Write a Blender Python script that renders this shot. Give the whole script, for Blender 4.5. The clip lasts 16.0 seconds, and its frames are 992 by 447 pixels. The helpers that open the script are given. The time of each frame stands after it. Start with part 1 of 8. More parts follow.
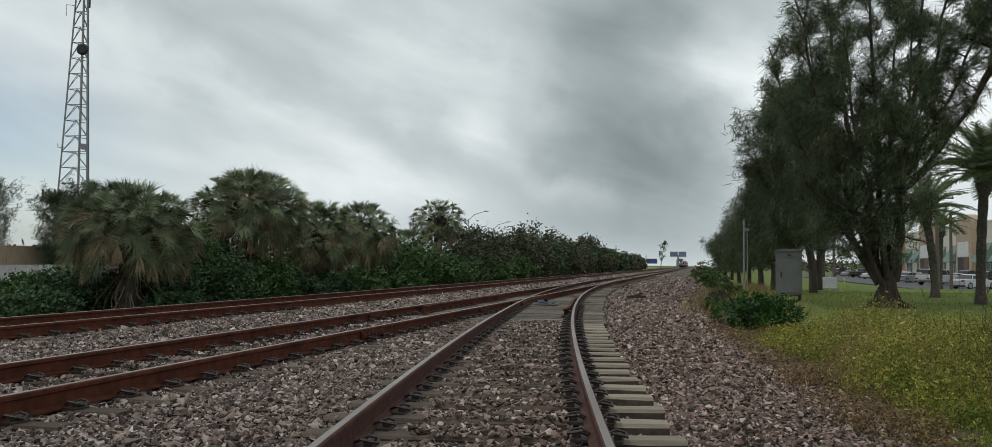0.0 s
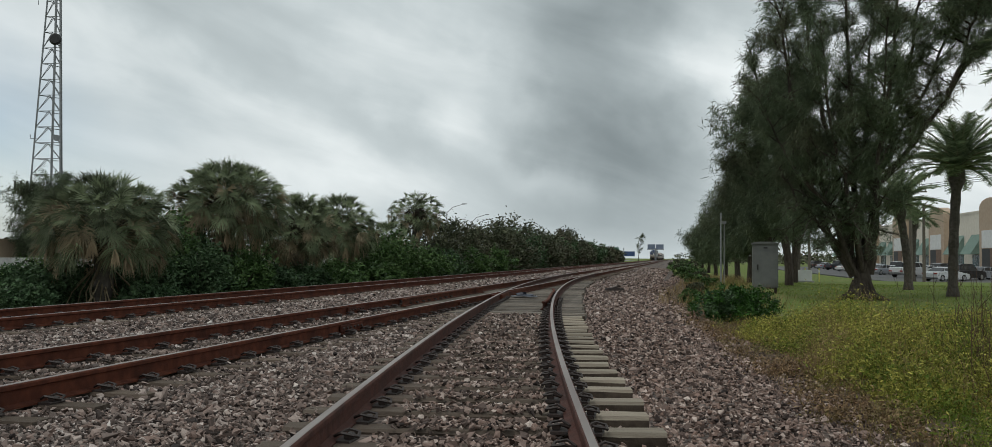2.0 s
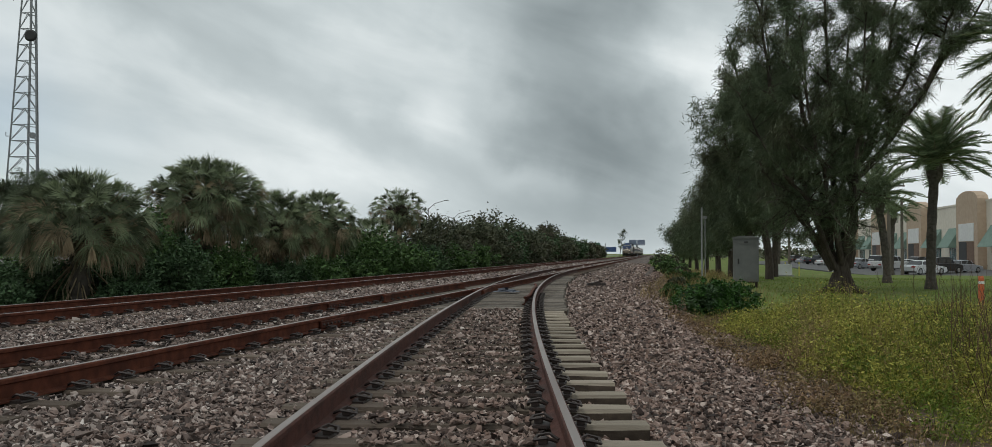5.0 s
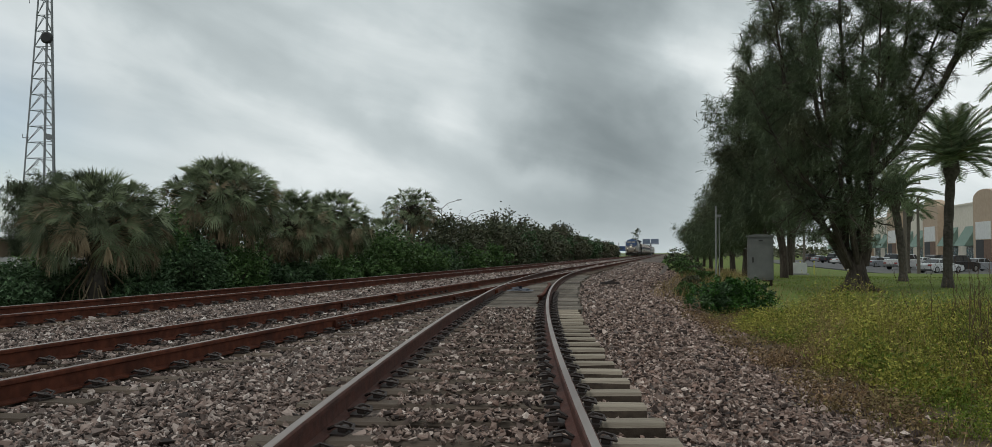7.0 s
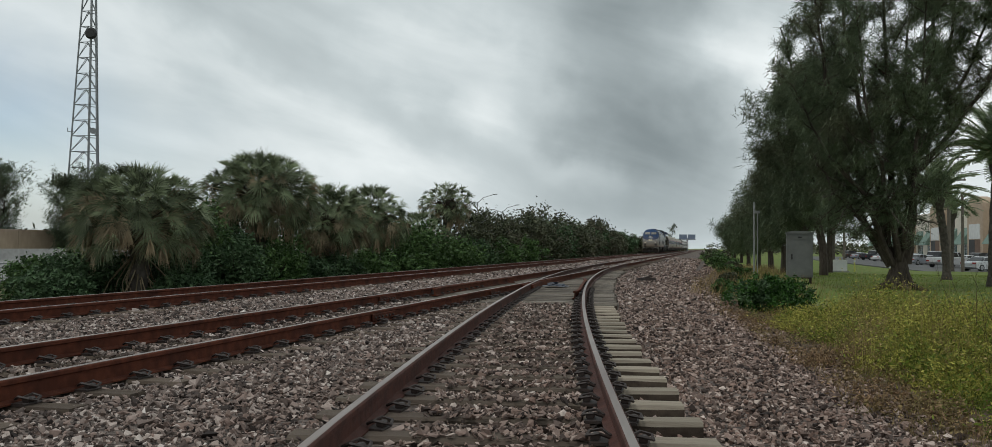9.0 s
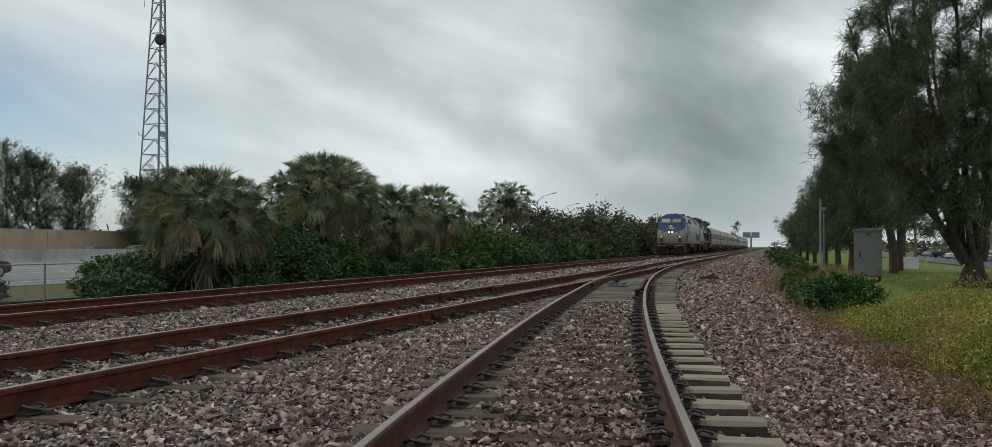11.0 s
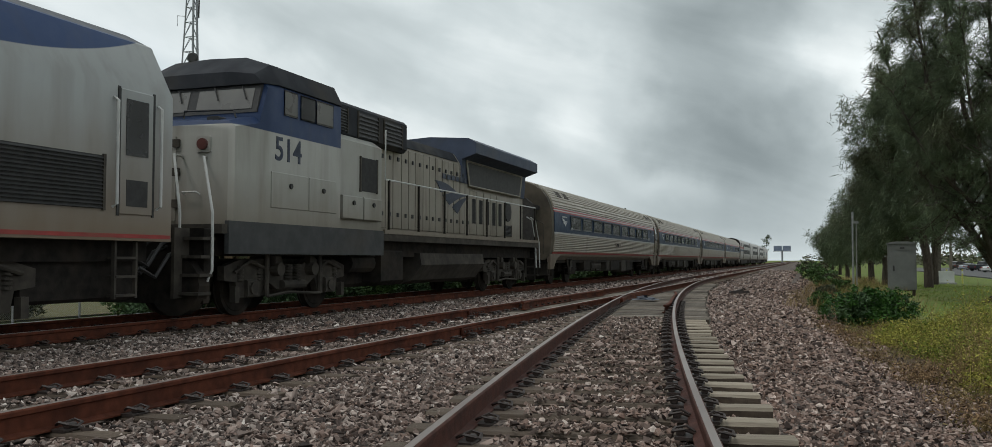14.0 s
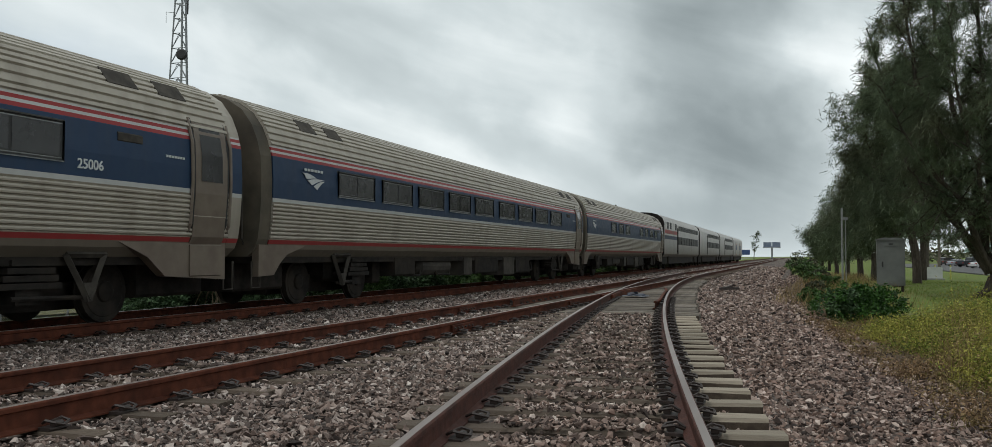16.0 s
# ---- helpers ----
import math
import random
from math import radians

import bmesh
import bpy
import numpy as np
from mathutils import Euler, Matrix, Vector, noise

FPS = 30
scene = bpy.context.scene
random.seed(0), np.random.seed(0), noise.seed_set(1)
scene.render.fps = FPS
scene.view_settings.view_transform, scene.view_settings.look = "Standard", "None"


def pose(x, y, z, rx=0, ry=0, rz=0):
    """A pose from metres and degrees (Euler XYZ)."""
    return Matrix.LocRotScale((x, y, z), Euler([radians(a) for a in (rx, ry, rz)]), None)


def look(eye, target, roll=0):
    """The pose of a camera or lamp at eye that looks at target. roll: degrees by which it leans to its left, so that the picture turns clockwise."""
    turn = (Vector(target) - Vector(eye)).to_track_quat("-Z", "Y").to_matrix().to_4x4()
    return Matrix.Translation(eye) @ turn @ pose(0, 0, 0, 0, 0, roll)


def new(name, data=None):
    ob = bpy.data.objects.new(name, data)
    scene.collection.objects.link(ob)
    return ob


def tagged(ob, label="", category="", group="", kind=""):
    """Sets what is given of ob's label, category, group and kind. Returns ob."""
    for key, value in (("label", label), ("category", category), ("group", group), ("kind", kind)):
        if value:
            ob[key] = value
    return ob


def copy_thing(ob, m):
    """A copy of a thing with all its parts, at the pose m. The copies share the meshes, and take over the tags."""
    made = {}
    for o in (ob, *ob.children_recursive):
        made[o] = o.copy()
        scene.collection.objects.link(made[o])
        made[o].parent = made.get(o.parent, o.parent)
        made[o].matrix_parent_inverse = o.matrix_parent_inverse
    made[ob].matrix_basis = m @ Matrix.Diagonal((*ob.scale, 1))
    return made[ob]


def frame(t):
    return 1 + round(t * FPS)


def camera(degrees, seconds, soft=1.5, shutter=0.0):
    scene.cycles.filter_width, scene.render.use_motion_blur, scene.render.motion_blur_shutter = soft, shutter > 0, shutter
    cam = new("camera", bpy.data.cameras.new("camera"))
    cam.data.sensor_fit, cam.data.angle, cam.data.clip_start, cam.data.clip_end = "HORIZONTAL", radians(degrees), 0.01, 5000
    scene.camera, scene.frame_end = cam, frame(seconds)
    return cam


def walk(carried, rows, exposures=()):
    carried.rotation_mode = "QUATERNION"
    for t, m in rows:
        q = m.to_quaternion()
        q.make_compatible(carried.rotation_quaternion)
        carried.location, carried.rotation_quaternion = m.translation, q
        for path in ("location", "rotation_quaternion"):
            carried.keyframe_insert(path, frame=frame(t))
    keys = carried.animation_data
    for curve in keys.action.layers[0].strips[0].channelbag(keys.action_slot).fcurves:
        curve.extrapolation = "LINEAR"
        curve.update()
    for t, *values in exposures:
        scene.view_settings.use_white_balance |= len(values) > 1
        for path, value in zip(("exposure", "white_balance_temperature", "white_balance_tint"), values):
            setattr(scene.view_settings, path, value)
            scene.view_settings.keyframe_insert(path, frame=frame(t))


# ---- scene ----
cam = camera(58.5, 16.0, 0.5)
PATH = [
    (0, (-0.034, -0.703, 1.0), (-0.482, 1.244, 1.09), 0.6),
    (0.5, (-0.041, -0.698, 1.0), (-0.478, 1.252, 1.091), 0.5),
    (1, (-0.051, -0.682, 1.001), (-0.471, 1.272, 1.087), 0.5),
    (1.5, (-0.046, -0.703, 1.005), (-0.462, 1.252, 1.087), 0.5),
    (2, (-0.051, -0.706, 1.003), (-0.451, 1.252, 1.077), 0.6),
    (2.5, (-0.048, -0.67, 0.988), (-0.439, 1.29, 1.052), 0.0),
    (3, (-0.042, -0.7, 0.994), (-0.432, 1.26, 1.065), 0.4),
    (3.5, (-0.049, -0.698, 1.006), (-0.433, 1.263, 1.074), 0.6),
    (4, (-0.045, -0.68, 0.994), (-0.416, 1.284, 1.067), 0.7),
    (6.3, (-0.073, -0.597, 0.966), (-0.429, 1.37, 1.021), -0.1),
    (6.5, (-0.064, -0.625, 0.964), (-0.432, 1.34, 1.024), 0.2),
    (7, (-0.064, -0.622, 0.959), (-0.453, 1.339, 1.024), 0.1),
    (7.5, (-0.058, -0.648, 0.965), (-0.468, 1.309, 1.038), 0.2),
    (8, (-0.072, -0.616, 0.958), (-0.484, 1.339, 1.036), 0.2),
    (8.5, (-0.088, -0.606, 0.959), (-0.524, 1.344, 1.039), -0.3),
    (9, (-0.079, -0.643, 0.98), (-0.546, 1.301, 1.032), 0.5),
    (9.2, (-0.083, -0.63, 0.977), (-0.551, 1.314, 1.02), 0.4),
    (11.5, (-0.065, -0.662, 0.972), (-0.698, 1.235, 1.025), 0.3),
    (12, (-0.058, -0.67, 0.978), (-0.709, 1.22, 1.036), 0.2),
    (12.5, (-0.047, -0.674, 0.975), (-0.702, 1.214, 1.041), 0.0),
    (13, (-0.047, -0.675, 0.977), (-0.703, 1.213, 1.051), 0.1),
    (13.5, (-0.054, -0.677, 0.989), (-0.712, 1.211, 1.066), 0.3),
    (14, (-0.058, -0.672, 0.992), (-0.716, 1.215, 1.073), 0.1),
    (14.5, (-0.06, -0.639, 0.987), (-0.712, 1.25, 1.072), -0.4),
    (15, (-0.064, -0.635, 0.982), (-0.708, 1.257, 1.065), -0.5),
    (15.5, (-0.066, -0.633, 0.987), (-0.708, 1.259, 1.063), -0.1),
    (16, (-0.06, -0.652, 0.987), (-0.698, 1.242, 1.061), -0.0),
]
walk(cam, [(t, look(eye, target, roll)) for t, eye, target, roll in PATH], [(0.0, 0.0), (4.0, -0.02), (8.0, -0.06), (9.2, 0.02), (13.2, -0.03), (14.2, 0.16), (16.0, 0.16)])


# ---- world, sun ----
def build_world():
    w = bpy.data.worlds.new("overcast_sky")
    scene.world = w
    w.use_nodes = True
    nt = w.node_tree
    nt.nodes.clear()
    N, L = nt.nodes.new, nt.links.new
    out, bg = N("ShaderNodeOutputWorld"), N("ShaderNodeBackground")
    tc = N("ShaderNodeTexCoord")
    sep = N("ShaderNodeSeparateXYZ")
    L(tc.outputs["Generated"], sep.inputs[0])

    def math_(op, a, b=None, clamp=False):
        n = N("ShaderNodeMath")
        n.operation, n.use_clamp = op, clamp
        for k, v in enumerate((a, b)):
            if v is None:
                continue
            if isinstance(v, (int, float)):
                n.inputs[k].default_value = v
            else:
                L(v, n.inputs[k])
        if op == "SMOOTH_MIN":
            n.inputs[2].default_value = 0.5
        return n.outputs[0]

    zc = math_("ADD", math_("MAXIMUM", sep.outputs[2], 0.0), 0.16)
    com = N("ShaderNodeCombineXYZ")
    L(math_("DIVIDE", sep.outputs[0], zc), com.inputs[0])
    L(math_("DIVIDE", sep.outputs[1], zc), com.inputs[1])

    def noise_(scale, detail, rough, dist, off):
        m = N("ShaderNodeMapping")
        m.inputs["Location"].default_value = off
        m.inputs["Rotation"].default_value = (0, 0, 0.5)
        m.inputs["Scale"].default_value = (1.0, 0.38, 1.0)
        L(com.outputs[0], m.inputs[0])
        n = N("ShaderNodeTexNoise")
        n.inputs["Scale"].default_value = scale
        n.inputs["Detail"].default_value = detail
        n.inputs["Roughness"].default_value = rough
        n.inputs["Distortion"].default_value = dist
        L(m.outputs[0], n.inputs["Vector"])
        return n.outputs[0]

    big = noise_(0.5, 2, 0.4, 0.2, (3.1, 1.7, 0))
    # heading and height of each direction in degrees, torn a little by noise
    wn = N("ShaderNodeTexNoise")
    wn.inputs["Scale"].default_value, wn.inputs["Detail"].default_value, wn.inputs["Roughness"].default_value = 13.0, 5, 0.5
    L(tc.outputs["Generated"], wn.inputs["Vector"])
    ws = N("ShaderNodeSeparateColor")
    L(wn.outputs["Color"], ws.inputs[0])
    az = math_("MULTIPLY", math_("ARCTAN2", math_("MULTIPLY", sep.outputs[0], -1.0), sep.outputs[1]), 57.2958)
    el = math_("MULTIPLY", math_("ARCSINE", sep.outputs[2]), 57.2958)
    waz = math_("ADD", az, math_("MULTIPLY", math_("SUBTRACT", ws.outputs[0], 0.5), 6.0))
    wel = math_("ADD", el, math_("MULTIPLY", math_("SUBTRACT", ws.outputs[1], 0.5), 4.5))

    def mass(a0, e0, wide, high, turn, power, u=None, v=None):
        """A soft cloud mass or break round a direction."""
        u, v = u or waz, v or wel
        c, s = math.cos(radians(turn)), math.sin(radians(turn))
        x = math_("MULTIPLY", math_("SUBTRACT", u, a0), -1.0)
        y = math_("SUBTRACT", v, e0)
        p = math_("DIVIDE", math_("ADD", math_("MULTIPLY", x, c), math_("MULTIPLY", y, s)), wide)
        q = math_("DIVIDE", math_("SUBTRACT", math_("MULTIPLY", y, c), math_("MULTIPLY", x, s)), high)
        r = math_("ADD", math_("MULTIPLY", p, p), math_("MULTIPLY", q, q))
        return math_("MULTIPLY", math_("POWER", 2.71828, math_("MULTIPLY", r, -1.0)), power)

    # fine streaks, drawn out along the drift of the cloud
    st = N("ShaderNodeCombineXYZ")
    L(math_("ADD", math_("MULTIPLY", az, 0.045), math_("MULTIPLY", el, 0.03)), st.inputs[0])
    L(math_("SUBTRACT", math_("MULTIPLY", el, 0.17), math_("MULTIPLY", az, 0.06)), st.inputs[1])
    sn = N("ShaderNodeTexNoise")
    sn.inputs["Scale"].default_value, sn.inputs["Detail"].default_value, sn.inputs["Roughness"].default_value, sn.inputs["Distortion"].default_value = 1.3, 5, 0.5, 0.4
    L(st.outputs[0], sn.inputs["Vector"])
    v = math_("ADD", math_("MULTIPLY", math_("SUBTRACT", big, 0.5), 0.6), 0.55)
    v = math_("ADD", v, math_("MULTIPLY", math_("SUBTRACT", sn.outputs[0], 0.5), 0.42))
    for row in ((3.3, 6.9, 6.4, 3.8, 0, -0.31),
                (3.5, 16.1, 9.7, 3.1, 0, -0.25),
                (7.2, 12.1, 4.3, 3.6, 20, -0.14),
                (12.7, 10.3, 3.6, 5.6, -35, 0.17),
                (18.2, 12.5, 7.2, 2.8, 10, 0.10),
                (9.4, 4.9, 3.6, 1.3, -25, 0.13),
                (-2.2, 11.9, 2.6, 4.9, 15, 0.20),
                (22.9, 9.7, 13.3, 1.7, -24, -0.12),
                (28.7, 15.3, 7.7, 1.5, -5, -0.12),
                (-14.7, 10.3, 11.8, 9.7, 0, 0.14),
                (37.1, 8.3, 7.7, 3.1, 0, -0.06),
                (1.9, 2.4, 12.8, 1.4, 0, -0.04),
                (19.8, 4.3, 8.2, 2.0, -10, 0.06),
                (31.2, 11.5, 8.2, 1.5, -20, 0.07)):
        v = math_("ADD", v, mass(*row))
    ramp = N("ShaderNodeValToRGB")
    e = ramp.color_ramp.elements
    e[0].position, e[0].color = 0.05, (0.185, 0.222, 0.235, 1)
    e[1].position, e[1].color = 0.72, (0.86, 0.915, 0.92, 1)
    for p, c in ((0.3, (0.37, 0.425, 0.44, 1)), (0.52, (0.565, 0.63, 0.645, 1))):
        m = ramp.color_ramp.elements.new(p)
        m.color = c
    L(v, ramp.inputs[0])
    sky = N("ShaderNodeTexSky")
    sky.sky_type, sky.sun_disc = "NISHITA", False
    sky.sun_elevation, sky.sun_rotation = radians(55), radians(150)
    scale = N("ShaderNodeMixRGB")
    scale.blend_type, scale.inputs[0].default_value = "MULTIPLY", 1
    L(sky.outputs[0], scale.inputs[1])
    scale.inputs[2].default_value = (0.1, 0.1, 0.1, 1)
    # thin places low in the west where the blue shows through
    thin = math_("MULTIPLY", mass(48, 7, 11, 4.5, -12, 1.7), math_("SUBTRACT", 1.05, big), clamp=True)
    mix = N("ShaderNodeMixRGB")
    L(thin, mix.inputs[0])
    L(ramp.outputs[0], mix.inputs[1])
    L(scale.outputs[0], mix.inputs[2])
    L(mix.outputs[0], bg.inputs[0])
    bg.inputs[1].default_value = 1.0
    L(bg.outputs[0], out.inputs[0])


build_world()
sun = new("sun", bpy.data.lights.new("sun", "SUN"))
sun.data.energy, sun.data.angle, sun.data.color = 0.8, radians(12), (1.0, 0.96, 0.9)
sun.matrix_world = look((0, 0, 50), (0.25 * 50, 0.45 * 50, 0))


# ---- materials ----
def surface(name, c1, c2, scale=6.0, rough=0.7, bump=0.3, bump_scale=40.0, metal=0.0, c3=None, big=0.7, spread=0.0, dist=0.01, stretch=(1, 1, 1), spec=0.5, two_sided=False):
    """Two colours mixed by fine grain, a third by broad stains, fine relief, and a random shade per object or island."""
    mt = bpy.data.materials.new(name)
    mt.use_nodes = True
    nt = mt.node_tree
    N, L = nt.nodes.new, nt.links.new
    b = nt.nodes["Principled BSDF"]
    tc, mp = N("ShaderNodeTexCoord"), N("ShaderNodeMapping")
    mp.inputs["Scale"].default_value = stretch
    L(tc.outputs["Object"], mp.inputs[0])

    def noise_(sc, detail=4):
        n = N("ShaderNodeTexNoise")
        n.inputs["Scale"].default_value, n.inputs["Detail"].default_value = sc, detail
        L(mp.outputs[0], n.inputs["Vector"])
        return n.outputs[0]

    def mixc(f, a, c):
        m = N("ShaderNodeMixRGB")
        L(f, m.inputs[0])
        for k, v in ((1, a), (2, c)):
            if isinstance(v, tuple):
                m.inputs[k].default_value = (*v, 1)
            else:
                L(v, m.inputs[k])
        return m.outputs[0]

    def ramp_(f, lo, hi):
        r = N("ShaderNodeMapRange")
        r.inputs[1].default_value, r.inputs[2].default_value = lo, hi
        L(f, r.inputs[0])
        return r.outputs[0]

    col = mixc(ramp_(noise_(scale), 0.35, 0.65), c1, c2)
    if c3:
        col = mixc(ramp_(noise_(big, 5), 0.5, 0.72), col, c3)
    if spread:
        g = N("ShaderNodeNewGeometry")
        oi = N("ShaderNodeObjectInfo")
        ad = N("ShaderNodeMath")
        ad.operation = "ADD"
        L(g.outputs["Random Per Island"], ad.inputs[0])
        L(oi.outputs["Random"], ad.inputs[1])
        fr = N("ShaderNodeMath")
        fr.operation = "FRACT"
        L(ad.outputs[0], fr.inputs[0])
        hs = N("ShaderNodeHueSaturation")
        r = N("ShaderNodeMapRange")
        r.inputs[3].default_value, r.inputs[4].default_value = 1 - spread, 1 + spread
        L(fr.outputs[0], r.inputs[0])
        L(r.outputs[0], hs.inputs["Value"])
        L(col, hs.inputs["Color"])
        col = hs.outputs[0]
    L(col, b.inputs["Base Color"])
    L(ramp_(noise_(scale * 2.3), -0.6, 1.6), b.inputs["Roughness"])
    rr = b.inputs["Roughness"].links[0].from_node
    rr.inputs[3].default_value, rr.inputs[4].default_value = max(rough - 0.25, 0.03), min(rough + 0.25, 1)
    b.inputs["Metallic"].default_value = metal
    b.inputs["Specular IOR Level"].default_value = spec
    if two_sided:
        tr, mx = N("ShaderNodeBsdfTranslucent"), N("ShaderNodeMixShader")
        L(col, tr.inputs[0])
        mx.inputs[0].default_value = 0.35
        L(b.outputs[0], mx.inputs[1])
        L(tr.outputs[0], mx.inputs[2])
        L(mx.outputs[0], nt.nodes["Material Output"].inputs[0])
    if bump:
        bp = N("ShaderNodeBump")
        bp.inputs["Strength"].default_value, bp.inputs["Distance"].default_value = bump, dist
        L(noise_(bump_scale, 3), bp.inputs["Height"])
        L(bp.outputs[0], b.inputs["Normal"])
    return mt


def glowing(name, colour, strength):
    mt = bpy.data.materials.new(name)
    mt.use_nodes = True
    b = mt.node_tree.nodes["Principled BSDF"]
    b.inputs["Base Color"].default_value = (*colour, 1)
    b.inputs["Emission Color"].default_value = (*colour, 1)
    b.inputs["Emission Strength"].default_value = strength
    return mt


RUST = surface("rusted_rail", (0.066, 0.0205, 0.012), (0.115, 0.036, 0.0195), 9, 0.88, 0.25, 120, c3=(0.038, 0.0145, 0.010), big=1.5, spec=0.15)
RUST_DARK = surface("dark_rail_steel", (0.056, 0.021, 0.0155), (0.09, 0.034, 0.024), 9, 0.75, 0.25, 120, c3=(0.028, 0.0145, 0.012), big=1.5, spec=0.25)
SHINE = surface("worn_rail_head", (0.33, 0.28, 0.25), (0.22, 0.17, 0.15), 3, 0.4, 0.05, 200, metal=0.75, stretch=(1, 0.1, 1))
DARK_TIE = surface("aged_brown_tie", (0.085, 0.064, 0.049), (0.15, 0.118, 0.092), 8, 0.92, 0.6, 60, c3=(0.06, 0.046, 0.037), big=2.0, spread=0.3, spec=0.15, stretch=(0.5, 4, 4))
# Side colour: soil on the turnout timbers, painted shade on the ties.
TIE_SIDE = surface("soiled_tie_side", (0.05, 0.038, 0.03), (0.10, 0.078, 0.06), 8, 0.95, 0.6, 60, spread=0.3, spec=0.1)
TIMBER = surface("grey_timber", (0.10, 0.085, 0.07), (0.205, 0.178, 0.15), 6, 0.9, 0.6, 30, c3=(0.06, 0.05, 0.043), big=1.4, spread=0.42, stretch=(0.6, 6, 6), spec=0.2)
CLIP = surface("dark_clip", (0.016, 0.012, 0.011), (0.042, 0.027, 0.022), 15, 0.6, 0.2, 80)
BED = surface("ballast_bed", (0.035, 0.028, 0.025), (0.21, 0.172, 0.152), 16, 0.95, 1.0, 18, c3=(0.10, 0.075, 0.063), big=0.4, dist=0.04, spec=0.1)
SOIL = surface("grass_ground", (0.092, 0.135, 0.03), (0.145, 0.185, 0.045), 3, 0.95, 0.6, 30, c3=(0.16, 0.16, 0.065), big=0.22, dist=0.03, spec=0.1)
DRYSOIL = surface("dry_verge", (0.06, 0.044, 0.032), (0.155, 0.112, 0.078), 14, 0.95, 1.0, 26, c3=(0.075, 0.055, 0.03), big=0.8, dist=0.03, spec=0.1)
ROUGHGRASS = surface("rough_grass", (0.085, 0.085, 0.04), (0.15, 0.14, 0.07), 5, 0.95, 0.8, 20, c3=(0.13, 0.105, 0.06), big=0.3, dist=0.04, spec=0.1)
LITTER = surface("leaf_litter", (0.03, 0.026, 0.018), (0.085, 0.07, 0.045), 12, 0.95, 1.0, 20, c3=(0.045, 0.055, 0.025), big=0.5, dist=0.04, spec=0.1)


# ---- mesh helpers ----
class Geo:
    """Vertices and faces gathered into one mesh."""

    def __init__(self):
        self.v, self.f = [], []

    def add(self, verts, faces):
        n = len(self.v)
        self.v += [tuple(p) for p in verts]
        self.f += [tuple(i + n for i in f) for f in faces]
        return self

    def box(self, x0, x1, y0, y1, z0, z1, b=0.0):
        if b:
            prof = [(x0 + b, z0), (x1 - b, z0), (x1, z0 + b), (x1, z1 - b), (x1 - b, z1), (x0 + b, z1), (x0, z1 - b), (x0, z0 + b)]
            return self.prism(prof, y0, y1)
        return self.prism([(x0, z0), (x1, z0), (x1, z1), (x0, z1)], y0, y1)

    def prism(self, prof, y0, y1, axis="y"):
        """A profile in x, z swept along y (or in y, z swept along x; or in x, y swept up z)."""
        n = len(prof)
        put = {"y": lambda a, b, s: (a, s, b), "x": lambda a, b, s: (s, a, b), "z": lambda a, b, s: (a, b, s)}[axis]
        vs = [put(a, b, y0) for a, b in prof] + [put(a, b, y1) for a, b in prof]
        fs = [(i, (i + 1) % n, n + (i + 1) % n, n + i) for i in range(n)] + [tuple(range(n))[::-1], tuple(range(n, 2 * n))]
        return self.add(vs, fs)

    def tube(self, pts, r, seg=6, cap=True):
        pts = [Vector(p) for p in pts]
        rs = r if isinstance(r, (list, tuple)) else [r] * len(pts)
        vs, fs = [], []
        for k, p in enumerate(pts):
            d = (pts[min(k + 1, len(pts) - 1)] - pts[max(k - 1, 0)]).normalized()
            u = d.cross(Vector((0, 0, 1)) if abs(d.z) < 0.95 else Vector((1, 0, 0))).normalized()
            w = d.cross(u)
            vs += [p + rs[k] * (math.cos(6.28318 * i / seg) * u + math.sin(6.28318 * i / seg) * w) for i in range(seg)]
        for k in range(len(pts) - 1):
            fs += [(k * seg + i, k * seg + (i + 1) % seg, (k + 1) * seg + (i + 1) % seg, (k + 1) * seg + i) for i in range(seg)]
        if cap:
            fs += [tuple(range(seg))[::-1], tuple(range((len(pts) - 1) * seg, len(pts) * seg))]
        return self.add(vs, fs)

    def disc(self, x0, x1, y, z, r, seg=24):
        """A round slab whose axle lies along x."""
        return self.tube([(x0, y, z), (x1, y, z)], r, seg)

    def mesh(self, name, mat=None, smooth=False):
        me = bpy.data.meshes.new(name)
        me.from_pydata(self.v, [], self.f)
        if mat:
            me.materials.append(mat)
        if smooth:
            me.polygons.foreach_set("use_smooth", [True] * len(me.polygons))
            me.set_sharp_from_angle(angle=radians(35))
        me.update()
        return me


def part(name, geo, mat, parent=None, label="", smooth=False):
    """One mesh object, under a thing or under a part."""
    ob = new(name, geo if isinstance(geo, bpy.types.Mesh) else geo.mesh(name, mat, smooth))
    if parent:
        ob.parent = parent
    if label:
        ob["label"] = label
    return ob


def empty(name, m=None):
    ob = new(name)
    if m is not None:
        ob.matrix_basis = m
    return ob


# ---- plan: lines of the tracks, ground heights ----
XA, XB, HALF = -10.72, -5.72, 0.75


def c_right(y):
    return -4.97 + 0.0018 * (54 - y) ** 2 if y < 54 else -4.97


def c_mid(y):
    """Middle of the curved siding and its heading (dx/dy)."""
    s = -0.0036 * (54 - y) if y < 54 else 0.0
    k = math.hypot(1, s)
    return c_right(y) - 0.75 / k, s


def c_left(y):
    """The outer rail, with the gauge eased a little on the sharpest part."""
    s = 0.0036 * max(54 - y, 0)
    return c_right(y) - 1.5 * math.hypot(1, s) - 0.12 * min(max((18 - y) / 14, 0), 1)


def lerp(x, pts):
    if x <= pts[0][0]:
        return pts[0][1]
    for (a, u), (b, v) in zip(pts, pts[1:]):
        if x <= b:
            return u + (v - u) * (x - a) / (b - a)
    return pts[-1][1]


